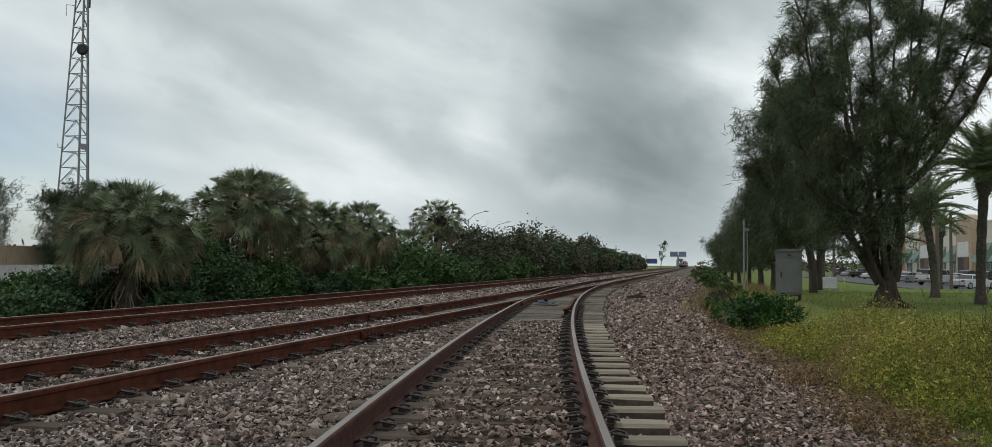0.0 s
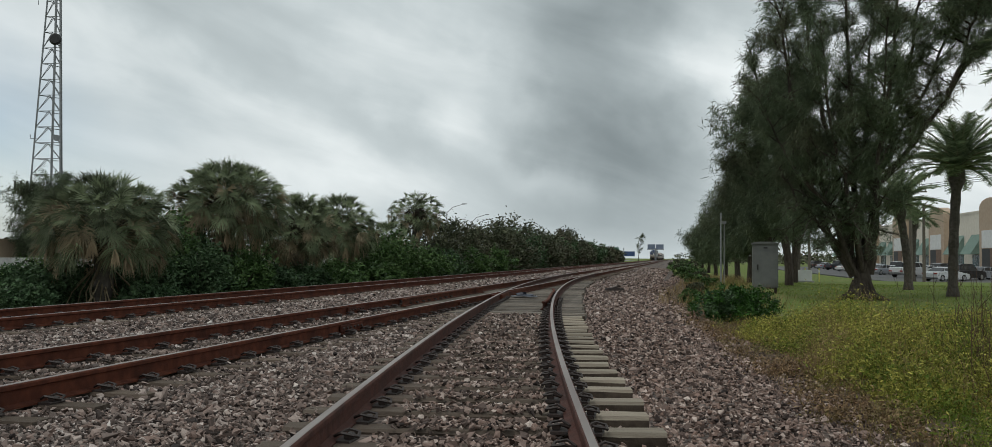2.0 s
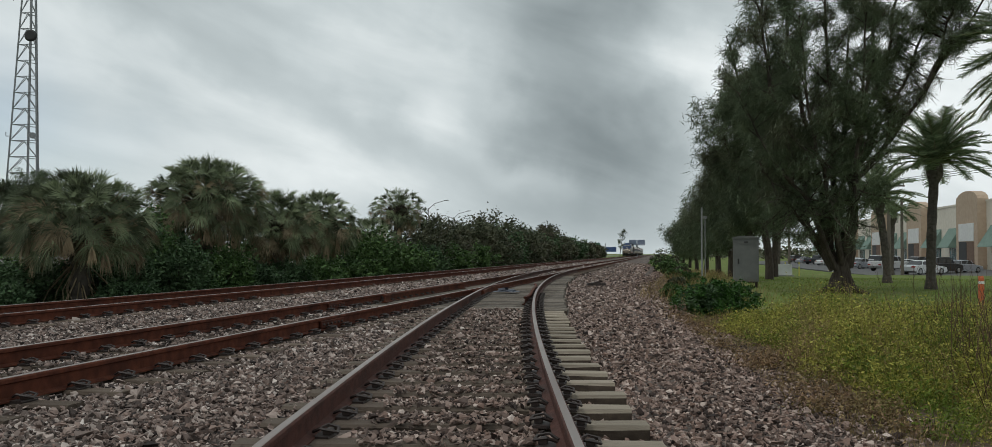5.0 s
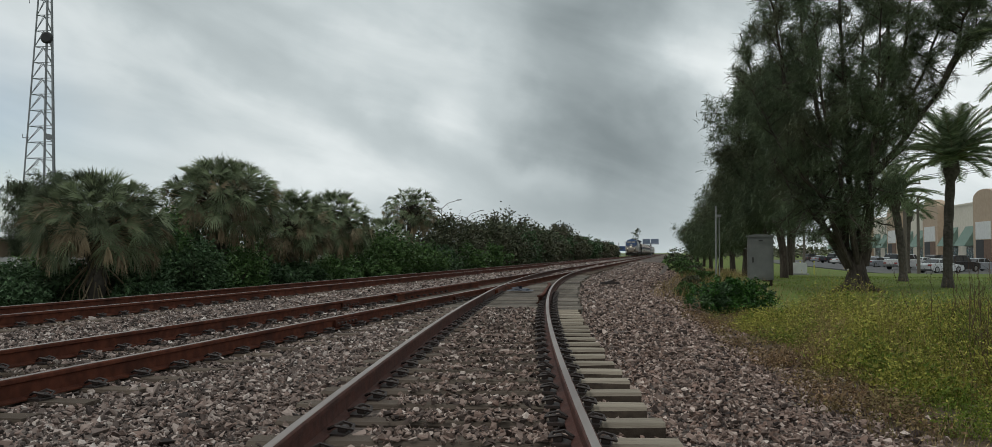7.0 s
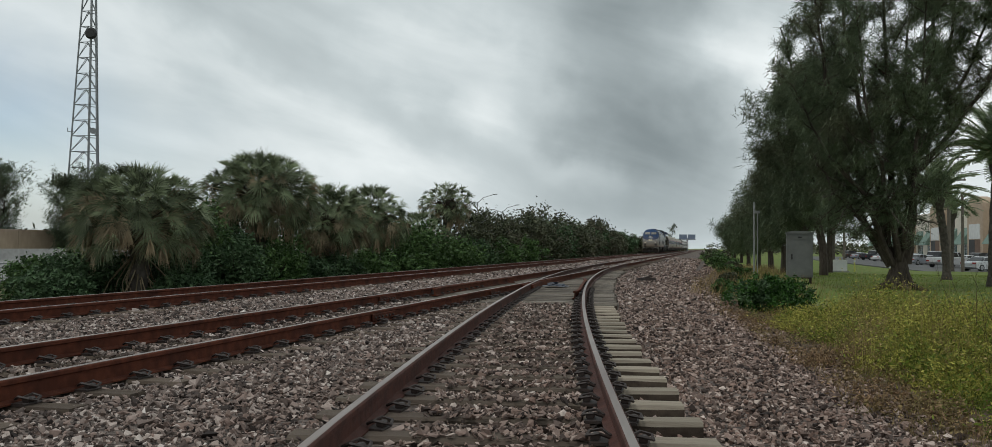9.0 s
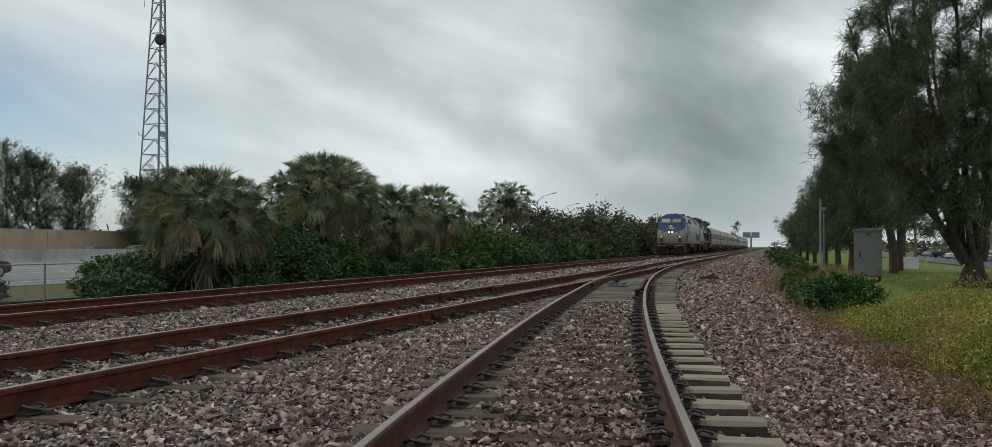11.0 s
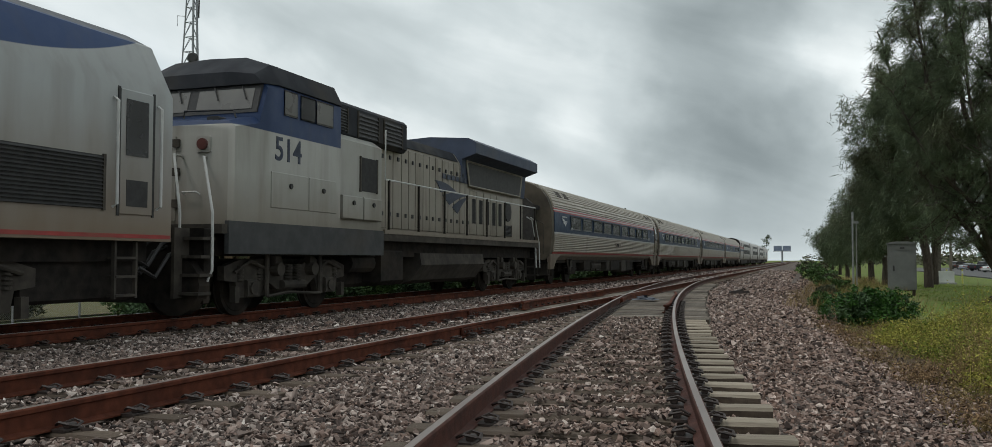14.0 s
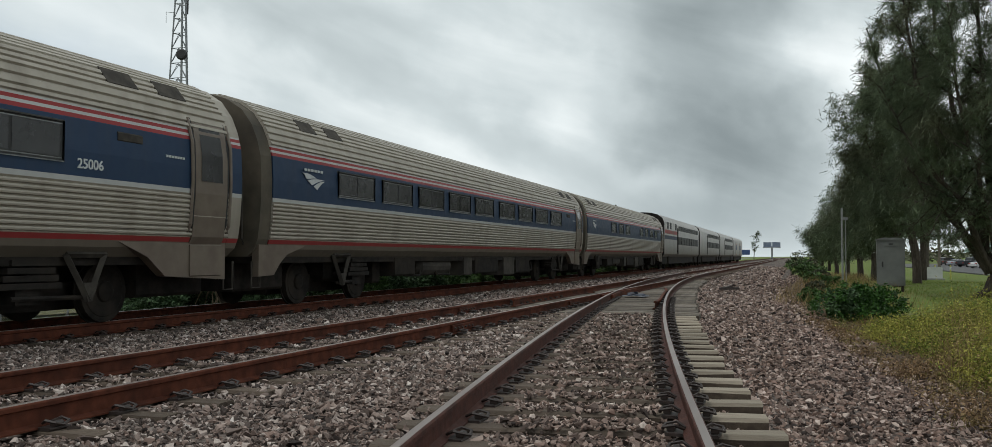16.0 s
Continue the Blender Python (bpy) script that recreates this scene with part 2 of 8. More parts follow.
def gravel_w(y):
    """How far the gravel reaches beyond the right rail."""
    return lerp(y, [(6, 2.7), (10, 3.0), (16, 3.3), (22, 3.65), (60, 5.0), (110, 4.8), (300, 3.5)])


def ground_z(x, y):
    r = c_right(max(y, -30)) if y < 54 else -4.97
    right = [(0.15, -0.31), (0.5, -0.35), (0.75, -0.372), (1.2, -0.395), (2.8, -0.48), (4.2, -0.58), (9, -0.6), (200, -0.62)]
    if x > XB:
        z = -0.27 if x < r else lerp(x - r, right)
        if x > r + 4 and y > 55:
            z -= min((y - 55) * 0.012, 0.6)
    else:
        z = lerp(x, [(-90, -1.3), (-32, -1.3), (-24, -1.0), (-16.5, -0.95), (-14.2, -0.8), (-12.5, -0.3), (-11.9, -0.27), (XB, -0.27)])
    return z


def build_ground():
    xs = sorted(set([-3000, -1500, -600, -300, -150] + [float(v) for v in np.arange(-100, -16, 4)] + [float(v) for v in np.arange(-16, 8, 0.4)] + [float(v) for v in np.arange(8, 60, 4)] + [90, 150, 300, 600, 1500, 3000]))
    ys = [-3000, -600, -100] + [float(v) for v in np.arange(-40, 60, 1.0)] + [float(v) for v in np.arange(60, 200, 5)] + [250, 350, 600, 1500, 3000]
    g = Geo()
    vs = [(x, y, ground_z(x, y) + 0.03 * noise.noise(Vector((x * 0.9, y * 0.9, 0)))) for y in ys for x in xs]
    nx = len(xs)
    g.add(vs, [(j * nx + i, j * nx + i + 1, (j + 1) * nx + i + 1, (j + 1) * nx + i) for j in range(len(ys) - 1) for i in range(nx - 1)])
    ob = part("ground", g, SOIL, smooth=True)
    tagged(ob, "patchy mown grass and weedy verge beside the railway", "ground", kind="structure")
    # ballast blanket, a little above the soil
    g = Geo()
    ys = [float(v) for v in np.arange(-30, 70, 0.5)] + [float(v) for v in np.arange(70, 700, 10)]
    cols = [-13.4, -12.6, -12, -11, -10, -9, -8, -7, -6]
    offs = [-3.5, -2.5, -1.5, -0.5, 0.3, 0.31, 0.52, 0.72, 0.9, 1.0]
    n = len(cols) + len(offs)
    vs = []
    for y in ys:
        r = c_right(y)
        gw = gravel_w(y) + 0.15
        line = [(c, 0) for c in cols] + [(max(r + (o if k < 5 else o * gw), -5.5 + 0.1 * k), 0) for k, o in enumerate(offs)]
        for k, (x, _) in enumerate(line):
            edge = -0.08 if k in (0, n - 1) else 0.045
            pit = -0.07 if 17.4 < y < 44 and XB - 1.2 < x < r + 0.6 else 0.0
            vs.append((x, y, ground_z(x, y) + edge + pit + 0.02 * noise.noise(Vector((x * 2, y * 2, 3)))))
    g.add(vs, [(j * n + i, j * n + i + 1, (j + 1) * n + i + 1, (j + 1) * n + i) for j in range(len(ys) - 1) for i in range(n - 1)])
    tagged(part("ballast_bed", g, BED, smooth=True), "grey and brown crushed stone ballast under the tracks", "ballast", kind="structure")
    # dry weedy strip between the gravel and the grass
    g = Geo()
    ys = [float(v) for v in np.arange(-12, 90, 1.0)]
    for y in ys:
        r = c_right(y)
        gw = gravel_w(y)
        for o in (gw - 0.35, gw + 0.1, gw + 0.7, gw + 1.5):
            w = o + 0.35 * noise.noise(Vector((0.0, y * 0.35, o)))
            g.v.append((r + w, y, ground_z(r + w, y) + (0.05 if o < gw + 1 else -0.03)))
    g.f = [(j * 4 + i, j * 4 + i + 1, (j + 1) * 4 + i + 1, (j + 1) * 4 + i) for j in range(len(ys) - 1) for i in range(3)]
    ob = part("dry_verge", g, DRYSOIL, smooth=True)
    tagged(ob, "bare dry brown soil at the edge of the gravel", "verge", kind="structure")


    # rough grass between the scrub and the highway
    g = Geo()
    ys = [float(v) for v in np.arange(-20, 300, 4.0)]
    xs = (-37.0, -34, -30, -26, -23.2)
    for y in ys:
        for x in xs:
            g.v.append((x, y, ground_z(x, y) + 0.05 + 0.04 * noise.noise(Vector((x * 0.5, y * 0.5, 9.0)))))
    g.f = [(j * 5 + i, j * 5 + i + 1, (j + 1) * 5 + i + 1, (j + 1) * 5 + i) for j in range(len(ys) - 1) for i in range(4)]
    tagged(part("roadside_grass", g, ROUGHGRASS, smooth=True), "rough olive grass along the highway", "grass verge", kind="structure")
    # leaf litter under the scrub
    g = Geo()
    ys = [float(v) for v in np.arange(14, 260, 2.0)]
    xs = (-24.0, -22.5, -20, -18, -16, -14.6, -13.3)
    for y in ys:
        for k, x in enumerate(xs):
            w = x + 0.4 * noise.noise(Vector((x, y * 0.3, 5.0)))
            g.v.append((w, y, ground_z(w, y) + (0.04 if 0 < k < 6 else -0.05) + 0.04 * noise.noise(Vector((w, y, 2.0)))))
    g.f = [(j * 7 + i, j * 7 + i + 1, (j + 1) * 7 + i + 1, (j + 1) * 7 + i) for j in range(len(ys) - 1) for i in range(6)]
    tagged(part("litter_strip", g, LITTER, smooth=True), "dark dead leaves on the ground under the palms", "leaf litter", kind="structure")


build_ground()

RAIL = [(-0.07, -0.18), (0.07, -0.18), (0.07, -0.168), (0.012, -0.15), (0.009, -0.05), (0.036, -0.038), (0.036, -0.012), (0.031, -0.003), (0.024, 0.0)]
RAIL = RAIL + [(-a, b) for a, b in RAIL[::-1][:7]]
HEAD = [(-0.025, -0.004), (0.025, -0.004), (0.024, 0.002), (0.017, 0.004), (-0.017, 0.004), (-0.024, 0.002)]


def sweep(g, prof, fn, ys):
    """A profile swept along x = fn(y)."""
    n = len(prof)
    vs = []
    for k, y in enumerate(ys):
        x = fn(y)
        s = (fn(y + 0.01) - fn(y - 0.01)) / 0.02
        c = 1 / math.hypot(1, s)
        vs += [(x + a * c, y - a * c * s, b) for a, b in prof]
    fs = [(k * n + i, k * n + (i + 1) % n, (k + 1) * n + (i + 1) % n, (k + 1) * n + i) for k in range(len(ys) - 1) for i in range(n)]
    fs += [tuple(range(n))[::-1], tuple(range((len(ys) - 1) * n, len(ys) * n))]
    g.add(vs, fs)


def rail(fn, ys, parent, mat):
    g = Geo()
    sweep(g, RAIL, fn, ys)
    ob = part("rail", g, mat, parent)
    h = Geo()
    sweep(h, HEAD, fn, ys)
    part("running_surface", h, SHINE, ob, "polished running surface of the rail")
    return ob


LONG = [-40.0, 0.0, 30.0, 60.0, 150.0, 700.0]
track_a = tagged(empty("track_far"), "rusted rails on grey ties in stone ballast", "railway track", kind="structure")
track_b = tagged(empty("track_middle"), "rusted rails on grey ties in stone ballast", "railway track", kind="structure")
track_c = tagged(empty("track_curved"), "rusted rails of a siding curving into the next track", "railway track", kind="structure")
for tr, xm in ((track_a, XA), (track_b, XB)):
    for sgn in (-HALF, HALF):
        rail(lambda y, x=xm + sgn: x, LONG, tr, RUST)
CY = [float(v) for v in np.arange(-10, 56, 1.0)]
rail(c_right, CY, track_c, RUST_DARK)
rail(c_left, CY, track_c, RUST_DARK)


# ---- the train ----
def painted(name, base, masks, rough=0.42, metal=0.0, dirt=None, bump=0.04, grime=0.25):
    """Livery: a base colour, then colours laid over it wherever a function of x, y, z (in the thing's space) is above 0."""
    mt = bpy.data.materials.new(name)
    mt.use_nodes = True
    nt = mt.node_tree
    N, L = nt.nodes.new, nt.links.new
    b = nt.nodes["Principled BSDF"]
    tc, sp = N("ShaderNodeTexCoord"), N("ShaderNodeSeparateXYZ")
    L(tc.outputs["Object"], sp.inputs[0])

    def op(kind, a, c=0.0, clamp=False):
        n = N("ShaderNodeMath")
        n.operation, n.use_clamp = kind, clamp
        for k, v in ((0, a), (1, c)):
            if isinstance(v, (int, float)):
                n.inputs[k].default_value = v
            else:
                L(v, n.inputs[k])
        return n.outputs[0]

    def noise_(sc, stretch=(1, 1, 1), detail=4):
        m = N("ShaderNodeMapping")
        m.inputs["Scale"].default_value = stretch
        L(tc.outputs["Object"], m.inputs[0])
        n = N("ShaderNodeTexNoise")
        n.inputs["Scale"].default_value, n.inputs["Detail"].default_value = sc, detail
        L(m.outputs[0], n.inputs["Vector"])
        return n.outputs[0]

    def mixc(f, a, c):
        m = N("ShaderNodeMixRGB")
        L(f, m.inputs[0])
        for k, v in ((1, a), (2, c)):
            if isinstance(v, tuple):
                m.inputs[k].default_value = (*v, 1)
            else:
                L(v, m.inputs[k])
        return m.outputs[0]

    x, y, z = sp.outputs
    streak = op("MULTIPLY", op("SUBTRACT", noise_(2.2, (1, 1, 0.12)), 0.5), grime * 5, True)
    col = mixc(streak, base, (0.13, 0.105, 0.08))
    for fn, colour in masks:
        col = mixc(op("MULTIPLY", fn(op, x, y, z), 60.0, True), col, colour)
    col = mixc(op("MULTIPLY", op("SUBTRACT", noise_(4.0, (1, 1, 0.2)), 0.5), 0.6, True), col, (0.07, 0.06, 0.05))
    if dirt:
        low, high, colour = dirt
        f = op("DIVIDE", op("SUBTRACT", op("ADD", high, op("MULTIPLY", op("SUBTRACT", noise_(1.6), 0.5), 0.5)), z), high - low, True)
        col = mixc(op("MULTIPLY", f, 0.9), col, colour)
    L(col, b.inputs["Base Color"])
    r = N("ShaderNodeMapRange")
    r.inputs[3].default_value, r.inputs[4].default_value = rough - 0.12, rough + 0.2
    L(noise_(5), r.inputs[0])
    L(r.outputs[0], b.inputs["Roughness"])
    b.inputs["Metallic"].default_value = metal
    b.inputs["Specular IOR Level"].default_value = 0.3
    if bump:
        bp = N("ShaderNodeBump")
        bp.inputs["Strength"].default_value, bp.inputs["Distance"].default_value = bump, 0.02
        L(noise_(3), bp.inputs["Height"])
        L(bp.outputs[0], b.inputs["Normal"])
    return mt


BLUE, RED, WHITE = (0.005, 0.034, 0.105), (0.26, 0.028, 0.03), (0.42, 0.42, 0.41)


def nose_blue(op, x, y, z):
    line = op("ADD", op("MULTIPLY", op("MINIMUM", op("ABSOLUTE", x), 1.35), 0.24), op("ADD", 2.1, op("MULTIPLY", op("MAXIMUM", op("ADD", y, 1.5), 0.0), 0.355)))
    return op("MULTIPLY", op("SUBTRACT", z, line), op("LESS_THAN", y, 2.6))


def tail_blue(op, x, y, z):
    d = op("SUBTRACT", y, 16.2)
    a, c = op("MINIMUM", d, 0.0), op("MAXIMUM", d, 0.0)
    edge = op("ADD", 3.62, op("ADD", op("MULTIPLY", op("MULTIPLY", a, a), 0.012), op("MULTIPLY", op("MULTIPLY", c, c), 0.055)))
    return op("MULTIPLY", op("SUBTRACT", z, edge), op("GREATER_THAN", y, 6.0))


def band(lo, hi):
    return lambda op, x, y, z: op("MULTIPLY", op("SUBTRACT", z, lo), op("SUBTRACT", hi, z))


def thin(lo, hi):
    return lambda op, x, y, z: op("MULTIPLY", op("GREATER_THAN", z, lo), op("LESS_THAN", z, hi))


DUST = (0.15, 0.10, 0.055)
LOCO1 = painted("silver_and_blue_livery", (0.315, 0.325, 0.325), [(nose_blue, BLUE), (tail_blue, (0.025, 0.05, 0.125)), (lambda op, x, y, z: op("MULTIPLY", op("SUBTRACT", z, 4.3), op("GREATER_THAN", y, 2.6)), (0.035, 0.038, 0.045))], 0.52, 0.0, (1.15, 3.3, DUST))
LOCO2 = painted("faded_silver_livery", (0.335, 0.33, 0.305), [(lambda op, x, y, z: op("MULTIPLY", op("SUBTRACT", z, 3.3), op("LESS_THAN", y, 4.35)), (0.014, 0.032, 0.085))], 0.5, 0.1, (1.4, 2.5, (0.17, 0.14, 0.105)), grime=0.45)
HOOD2 = painted("sooty_hood_livery", (0.27, 0.245, 0.21), [], 0.55, 0.08, (1.4, 2.3, (0.16, 0.13, 0.098)), grime=0.7)
LOCOROOF = surface("sooty_roof", (0.016, 0.018, 0.023), (0.032, 0.034, 0.04), 2, 0.8, 0.1, 30, c3=(0.05, 0.044, 0.038), big=0.6, spec=0.2)
FLUTED = painted("stainless_steel", (0.35, 0.315, 0.265), [(thin(0.9, 1.215), (0.17, 0.145, 0.115)), (thin(1.215, 1.29), (0.30, 0.04, 0.04)), (thin(1.99, 2.06), WHITE), (thin(2.06, 2.84), (0.018, 0.040, 0.085)), (thin(2.84, 2.9), RED), (thin(2.9, 2.945), WHITE), (thin(2.945, 3.0), RED), (thin(3.0, 3.03), WHITE)], 0.46, 0.3, None, 0.02, 0.35)
VIEW = painted("sleeper_steel", (0.30, 0.285, 0.265), [], 0.4, 0.45, (0.9, 1.9, (0.15, 0.125, 0.10)), 0.03, 0.4)
ENDPLATE = surface("dirty_end_steel", (0.070, 0.060, 0.046), (0.105, 0.088, 0.066), 3, 0.7, 0.1, 30, c3=(0.045, 0.039, 0.032), big=0.8, spec=0.2)
UNDER = surface("grimy_undergear", (0.012, 0.0105, 0.0095), (0.026, 0.022, 0.019), 6, 0.9, 0.2, 40, c3=(0.038, 0.030, 0.023), big=1.2, spec=0.15)
FRAME_GREY = surface("dusty_truck_steel", (0.040, 0.035, 0.030), (0.070, 0.061, 0.051), 5, 0.85, 0.2, 40, c3=(0.026, 0.023, 0.02), big=1.0, spec=0.2)
WINGBLUE = surface("sooty_blue_paint", (0.022, 0.034, 0.066), (0.034, 0.048, 0.085), 2, 0.6, 0.1, 30, c3=(0.04, 0.042, 0.05), big=0.6)
SKIRT = surface("dark_skirt_paint", (0.036, 0.038, 0.04), (0.055, 0.056, 0.057), 3, 0.6, 0.1, 30, c3=(0.05, 0.045, 0.04), big=0.8, spec=0.3)
REDLINE = surface("red_sill_paint", (0.24, 0.02, 0.02), (0.30, 0.035, 0.03), 4, 0.5, 0, 1, c3=(0.16, 0.06, 0.04), big=0.8)
GALV = surface("galvanised_steel", (0.22, 0.225, 0.225), (0.30, 0.305, 0.30), 8, 0.55, 0, 1, metal=0.4)
BLACK = surface("black_louvre", (0.012, 0.012, 0.013), (0.025, 0.024, 0.024), 8, 0.6, 0.1, 60)
CHROME = surface("bare_rail", (0.42, 0.42, 0.41), (0.5, 0.5, 0.49), 6, 0.4, 0, 1)
DARKGLASS = surface("tinted_glass", (0.014, 0.014, 0.015), (0.024, 0.024, 0.025), 2, 0.22, 0, 1)
# Base colour lifted pale to carry the sky's reflection in the cab panes.
CABGLASS = surface("cab_glass", (0.10, 0.095, 0.09), (0.14, 0.135, 0.125), 1.5, 0.3, 0, 1)
DECAL = surface("dark_blue_decal", (0.014, 0.021, 0.045), (0.022, 0.032, 0.06), 6, 0.5, 0, 1)
PALE = surface("pale_decal", (0.45, 0.46, 0.46), (0.52, 0.53, 0.53), 8, 0.5, 0, 1)
LAMP_ON = glowing("lit_headlamp", (1.0, 0.86, 0.62), 0.8)
RUBBER = surface("rubber_diaphragm", (0.03, 0.028, 0.026), (0.05, 0.046, 0.042), 8, 0.85, 0.2, 30)


def strip(pts_a, pts_b, depth=0.012, axis_x=1.0):
    """A thin curved plate between two polylines of (y, z) on a side at x."""
    g = Geo()
    n = len(pts_a)
    vs = []
    for off in (0.0, depth * (1 if axis_x > 0 else -1)):
        vs += [(axis_x + off, y, z) for y, z in pts_a] + [(axis_x + off, y, z) for y, z in pts_b]
    fs = []
    for k in range(n - 1):
        fs += [(k, k + 1, n + k + 1, n + k), (2 * n + k, 3 * n + k, 3 * n + k + 1, 2 * n + k + 1)]
        fs += [(k, 2 * n + k, 2 * n + k + 1, k + 1), (n + k, n + k + 1, 3 * n + k + 1, 3 * n + k)]
    fs += [(0, n, 3 * n, 2 * n), (n - 1, 3 * n - 1, 4 * n - 1, 2 * n - 1)]
    return g.add(vs, fs)


def swoosh(parent, x, y0, z0, w, h, mat, label):
    """An emblem of three curved bands that fan out from a point at lower left, on a side at x."""
    bands = [((0.0, 0.98), (0.62, 0.74), (0.0, 0.98), (0.17, 0.62), 0.3), ((1.0, 0.66), (0.22, 0.54), (1.0, 0.66), (0.42, 0.24), 0.1), ((1.0, 0.6), (0.5, 0.18), (1.0, 0.6), (0.66, -0.02), 0.02)]
    for (a, b, c, d, bow) in bands:
        up, lo = [], []
        for k in range(7):
            u = k / 6
            s = math.sin(math.pi * u) * 0.09
            up.append((y0 + w * (a[0] + (b[0] - a[0]) * u), z0 + h * (a[1] + (b[1] - a[1]) * u + s)))
            lo.append((y0 + w * (c[0] + (d[0] - c[0]) * u), z0 + h * (c[1] + (d[1] - c[1]) * u + s * 0.8)))
        part("emblem_band", strip(up, lo, 0.012, x), mat, parent, label)


def bars(parent, x, y0, y1, z0, z1, n, mat, label):
    """A row of short upright blocks in place of lettering."""
    g = Geo()
    w = (y1 - y0) / n
    sg = 1 if x > 0 else -1
    for k in range(n):
        g.box(min(x, x + sg * 0.012), max(x, x + sg * 0.012), y0 + w * (k + 0.14), y0 + w * (k + 0.86), z0, z1)
    return part("lettering_bar", g, mat, parent, label)


def digits(parent, text, x, y, z, size, mat, face="side", label=""):
    """Flat numerals of the built-in font, on a side that looks towards +x or on the front."""
    cu = bpy.data.curves.new("numerals", "FONT")
    cu.body, cu.size, cu.extrude, cu.offset = text, size, 0.006, size * 0.012
    ob = bpy.data.objects.new("numerals", cu)
    me = bpy.data.meshes.new_from_object(ob)
    bpy.data.objects.remove(ob)
    me.materials.clear()
    me.materials.append(mat)
    o = part("numerals", me, None, parent, label)
    o.matrix_basis = pose(x, y, z, 90, 0, 90) if face == "side" else pose(x, y, z, 90, 0, 0)
    return o


def wheel_mesh(r=0.46):
    g = Geo()
    g.tube([(-0.07, 0, 0), (-0.04, 0, 0), (-0.04, 0, 0), (0.065, 0, 0)], [r + 0.028, r + 0.028, r, r - 0.004], 28)
    g.tube([(0.06, 0, 0), (0.075, 0, 0)], [r - 0.07, r - 0.09], 28)
    g.tube([(0.06, 0, 0), (0.11, 0, 0), (0.14, 0, 0)], [0.17, 0.15, 0.1], 16)
    return g.mesh("wheel", UNDER, True)


def truck(parent, yc, base, wheel_me, heavy, outer=1):
    """A bogie: side frames with springs and axle boxes, wheels as parts of it."""
    g = Geo()
    h = base / 2
    for sd in (1, -1):
        a, b = sorted((sd * 0.98, sd * 1.12))
        if heavy:
            prof = [(-h - 0.75, 0.62), (-h - 0.75, 0.86), (-h - 0.3, 0.98), (-0.6, 0.98), (-0.35, 0.86), (0.35, 0.86), (0.6, 0.98), (h + 0.3, 0.98), (h + 0.75, 0.86), (h + 0.75, 0.62), (h + 0.42, 0.58), (h + 0.36, 0.3), (h - 0.36, 0.3), (h - 0.5, 0.62), (0.5, 0.42), (-0.5, 0.42), (-h + 0.5, 0.62), (-h + 0.36, 0.3), (-h - 0.36, 0.3), (-h - 0.42, 0.58)]
        else:
            a, b = sorted((sd * 0.42, sd * 0.58))
            prof = [(-h - 0.35, 0.5), (-h - 0.3, 0.64), (-0.7, 0.6), (0.7, 0.6), (h + 0.3, 0.64), (h + 0.35, 0.5), (h + 0.2, 0.36), (0.6, 0.42), (-0.6, 0.42), (-h - 0.2, 0.36)]
        g.prism([(yc + p, q) for p, q in prof][::1], a, b, "x")
        for s in (-1, 1):
            y = yc + s * h
            if not heavy:
                continue
            g.box(min(sd * 1.08, sd * 1.2), max(sd * 1.08, sd * 1.2), y - 0.16, y + 0.16, 0.3, 0.62, 0.03)
            g.disc(min(sd * 1.18, sd * 1.24), max(sd * 1.18, sd * 1.24), y, 0.46, 0.11, 12)
            for d in (-0.3, 0.3):
                for k in range(5):
                    g.tube([(sd * 1.1, y + d, 0.6 + 0.06 * k), (sd * 1.1, y + d, 0.635 + 0.06 * k)], 0.085, 8)
            if heavy:
                g.tube([(sd * 1.2, y + 0.42 * -s, 0.3), (sd * 1.2, y + 0.42 * -s, 1.1)], 0.05, 8)
                g.tube([(sd * 1.16, y - 0.5, 0.75), (sd * 1.2, y - 0.1, 0.95), (sd * 1.16, y + 0.5, 0.8)], 0.035, 6)
                g.box(min(sd * 1.1, sd * 1.22), max(sd * 1.1, sd * 1.22), y + s * 0.5 - 0.06, y + s * 0.5 + 0.06, 0.22, 0.5)
        if heavy:
            g.tube([(sd * 1.16, yc - 0.4, 0.5), (sd * 1.16, yc + 0.4, 0.5)], 0.09, 10)
            g.tube([(sd * 1.22, yc - 0.95, 0.3), (sd * 1.24, yc - 0.3, 0.36), (sd * 1.22, yc + 0.95, 0.3)], 0.03, 6)
            for d in (-0.62, 0.62):
                g.disc(min(sd * 1.1, sd * 1.3), max(sd * 1.1, sd * 1.3), yc + d, 0.8, 0.13, 14)
                g.box(min(sd * 1.1, sd * 1.24), max(sd * 1.1, sd * 1.24), yc + d - 0.1, yc + d + 0.1, 0.9, 1.06, 0.02)
            for d in (-0.16, 0.16):
                for k in range(6):
                    g.tube([(sd * 1.14, yc + d, 0.56 + 0.06 * k), (sd * 1.14, yc + d, 0.595 + 0.06 * k)], 0.1, 10)
    if not heavy:
        for sd in (1, -1):
            # stepped spring seat beside the V-shaped bracket that hangs from the floor
            sy = yc - outer * 0.5
            for k in range(4):
                g.box(min(sd * 0.95, sd * 1.34), max(sd * 0.95, sd * 1.34), sy - 0.5 + 0.06 * k, sy + 0.5 - 0.06 * k, 0.56 + 0.1 * k, 0.64 + 0.1 * k)
            g.box(min(sd * 1.0, sd * 1.28), max(sd * 1.0, sd * 1.28), sy - 0.2, sy + 0.2, 0.36, 0.58)
            g.tube([(sd * 1.3, sy - 0.3, 0.44), (sd * 1.3, yc + outer * 0.45, 0.42)], 0.035, 6)
    g.box(-0.9, 0.9, yc - 0.35, yc + 0.35, 0.5, 0.85)
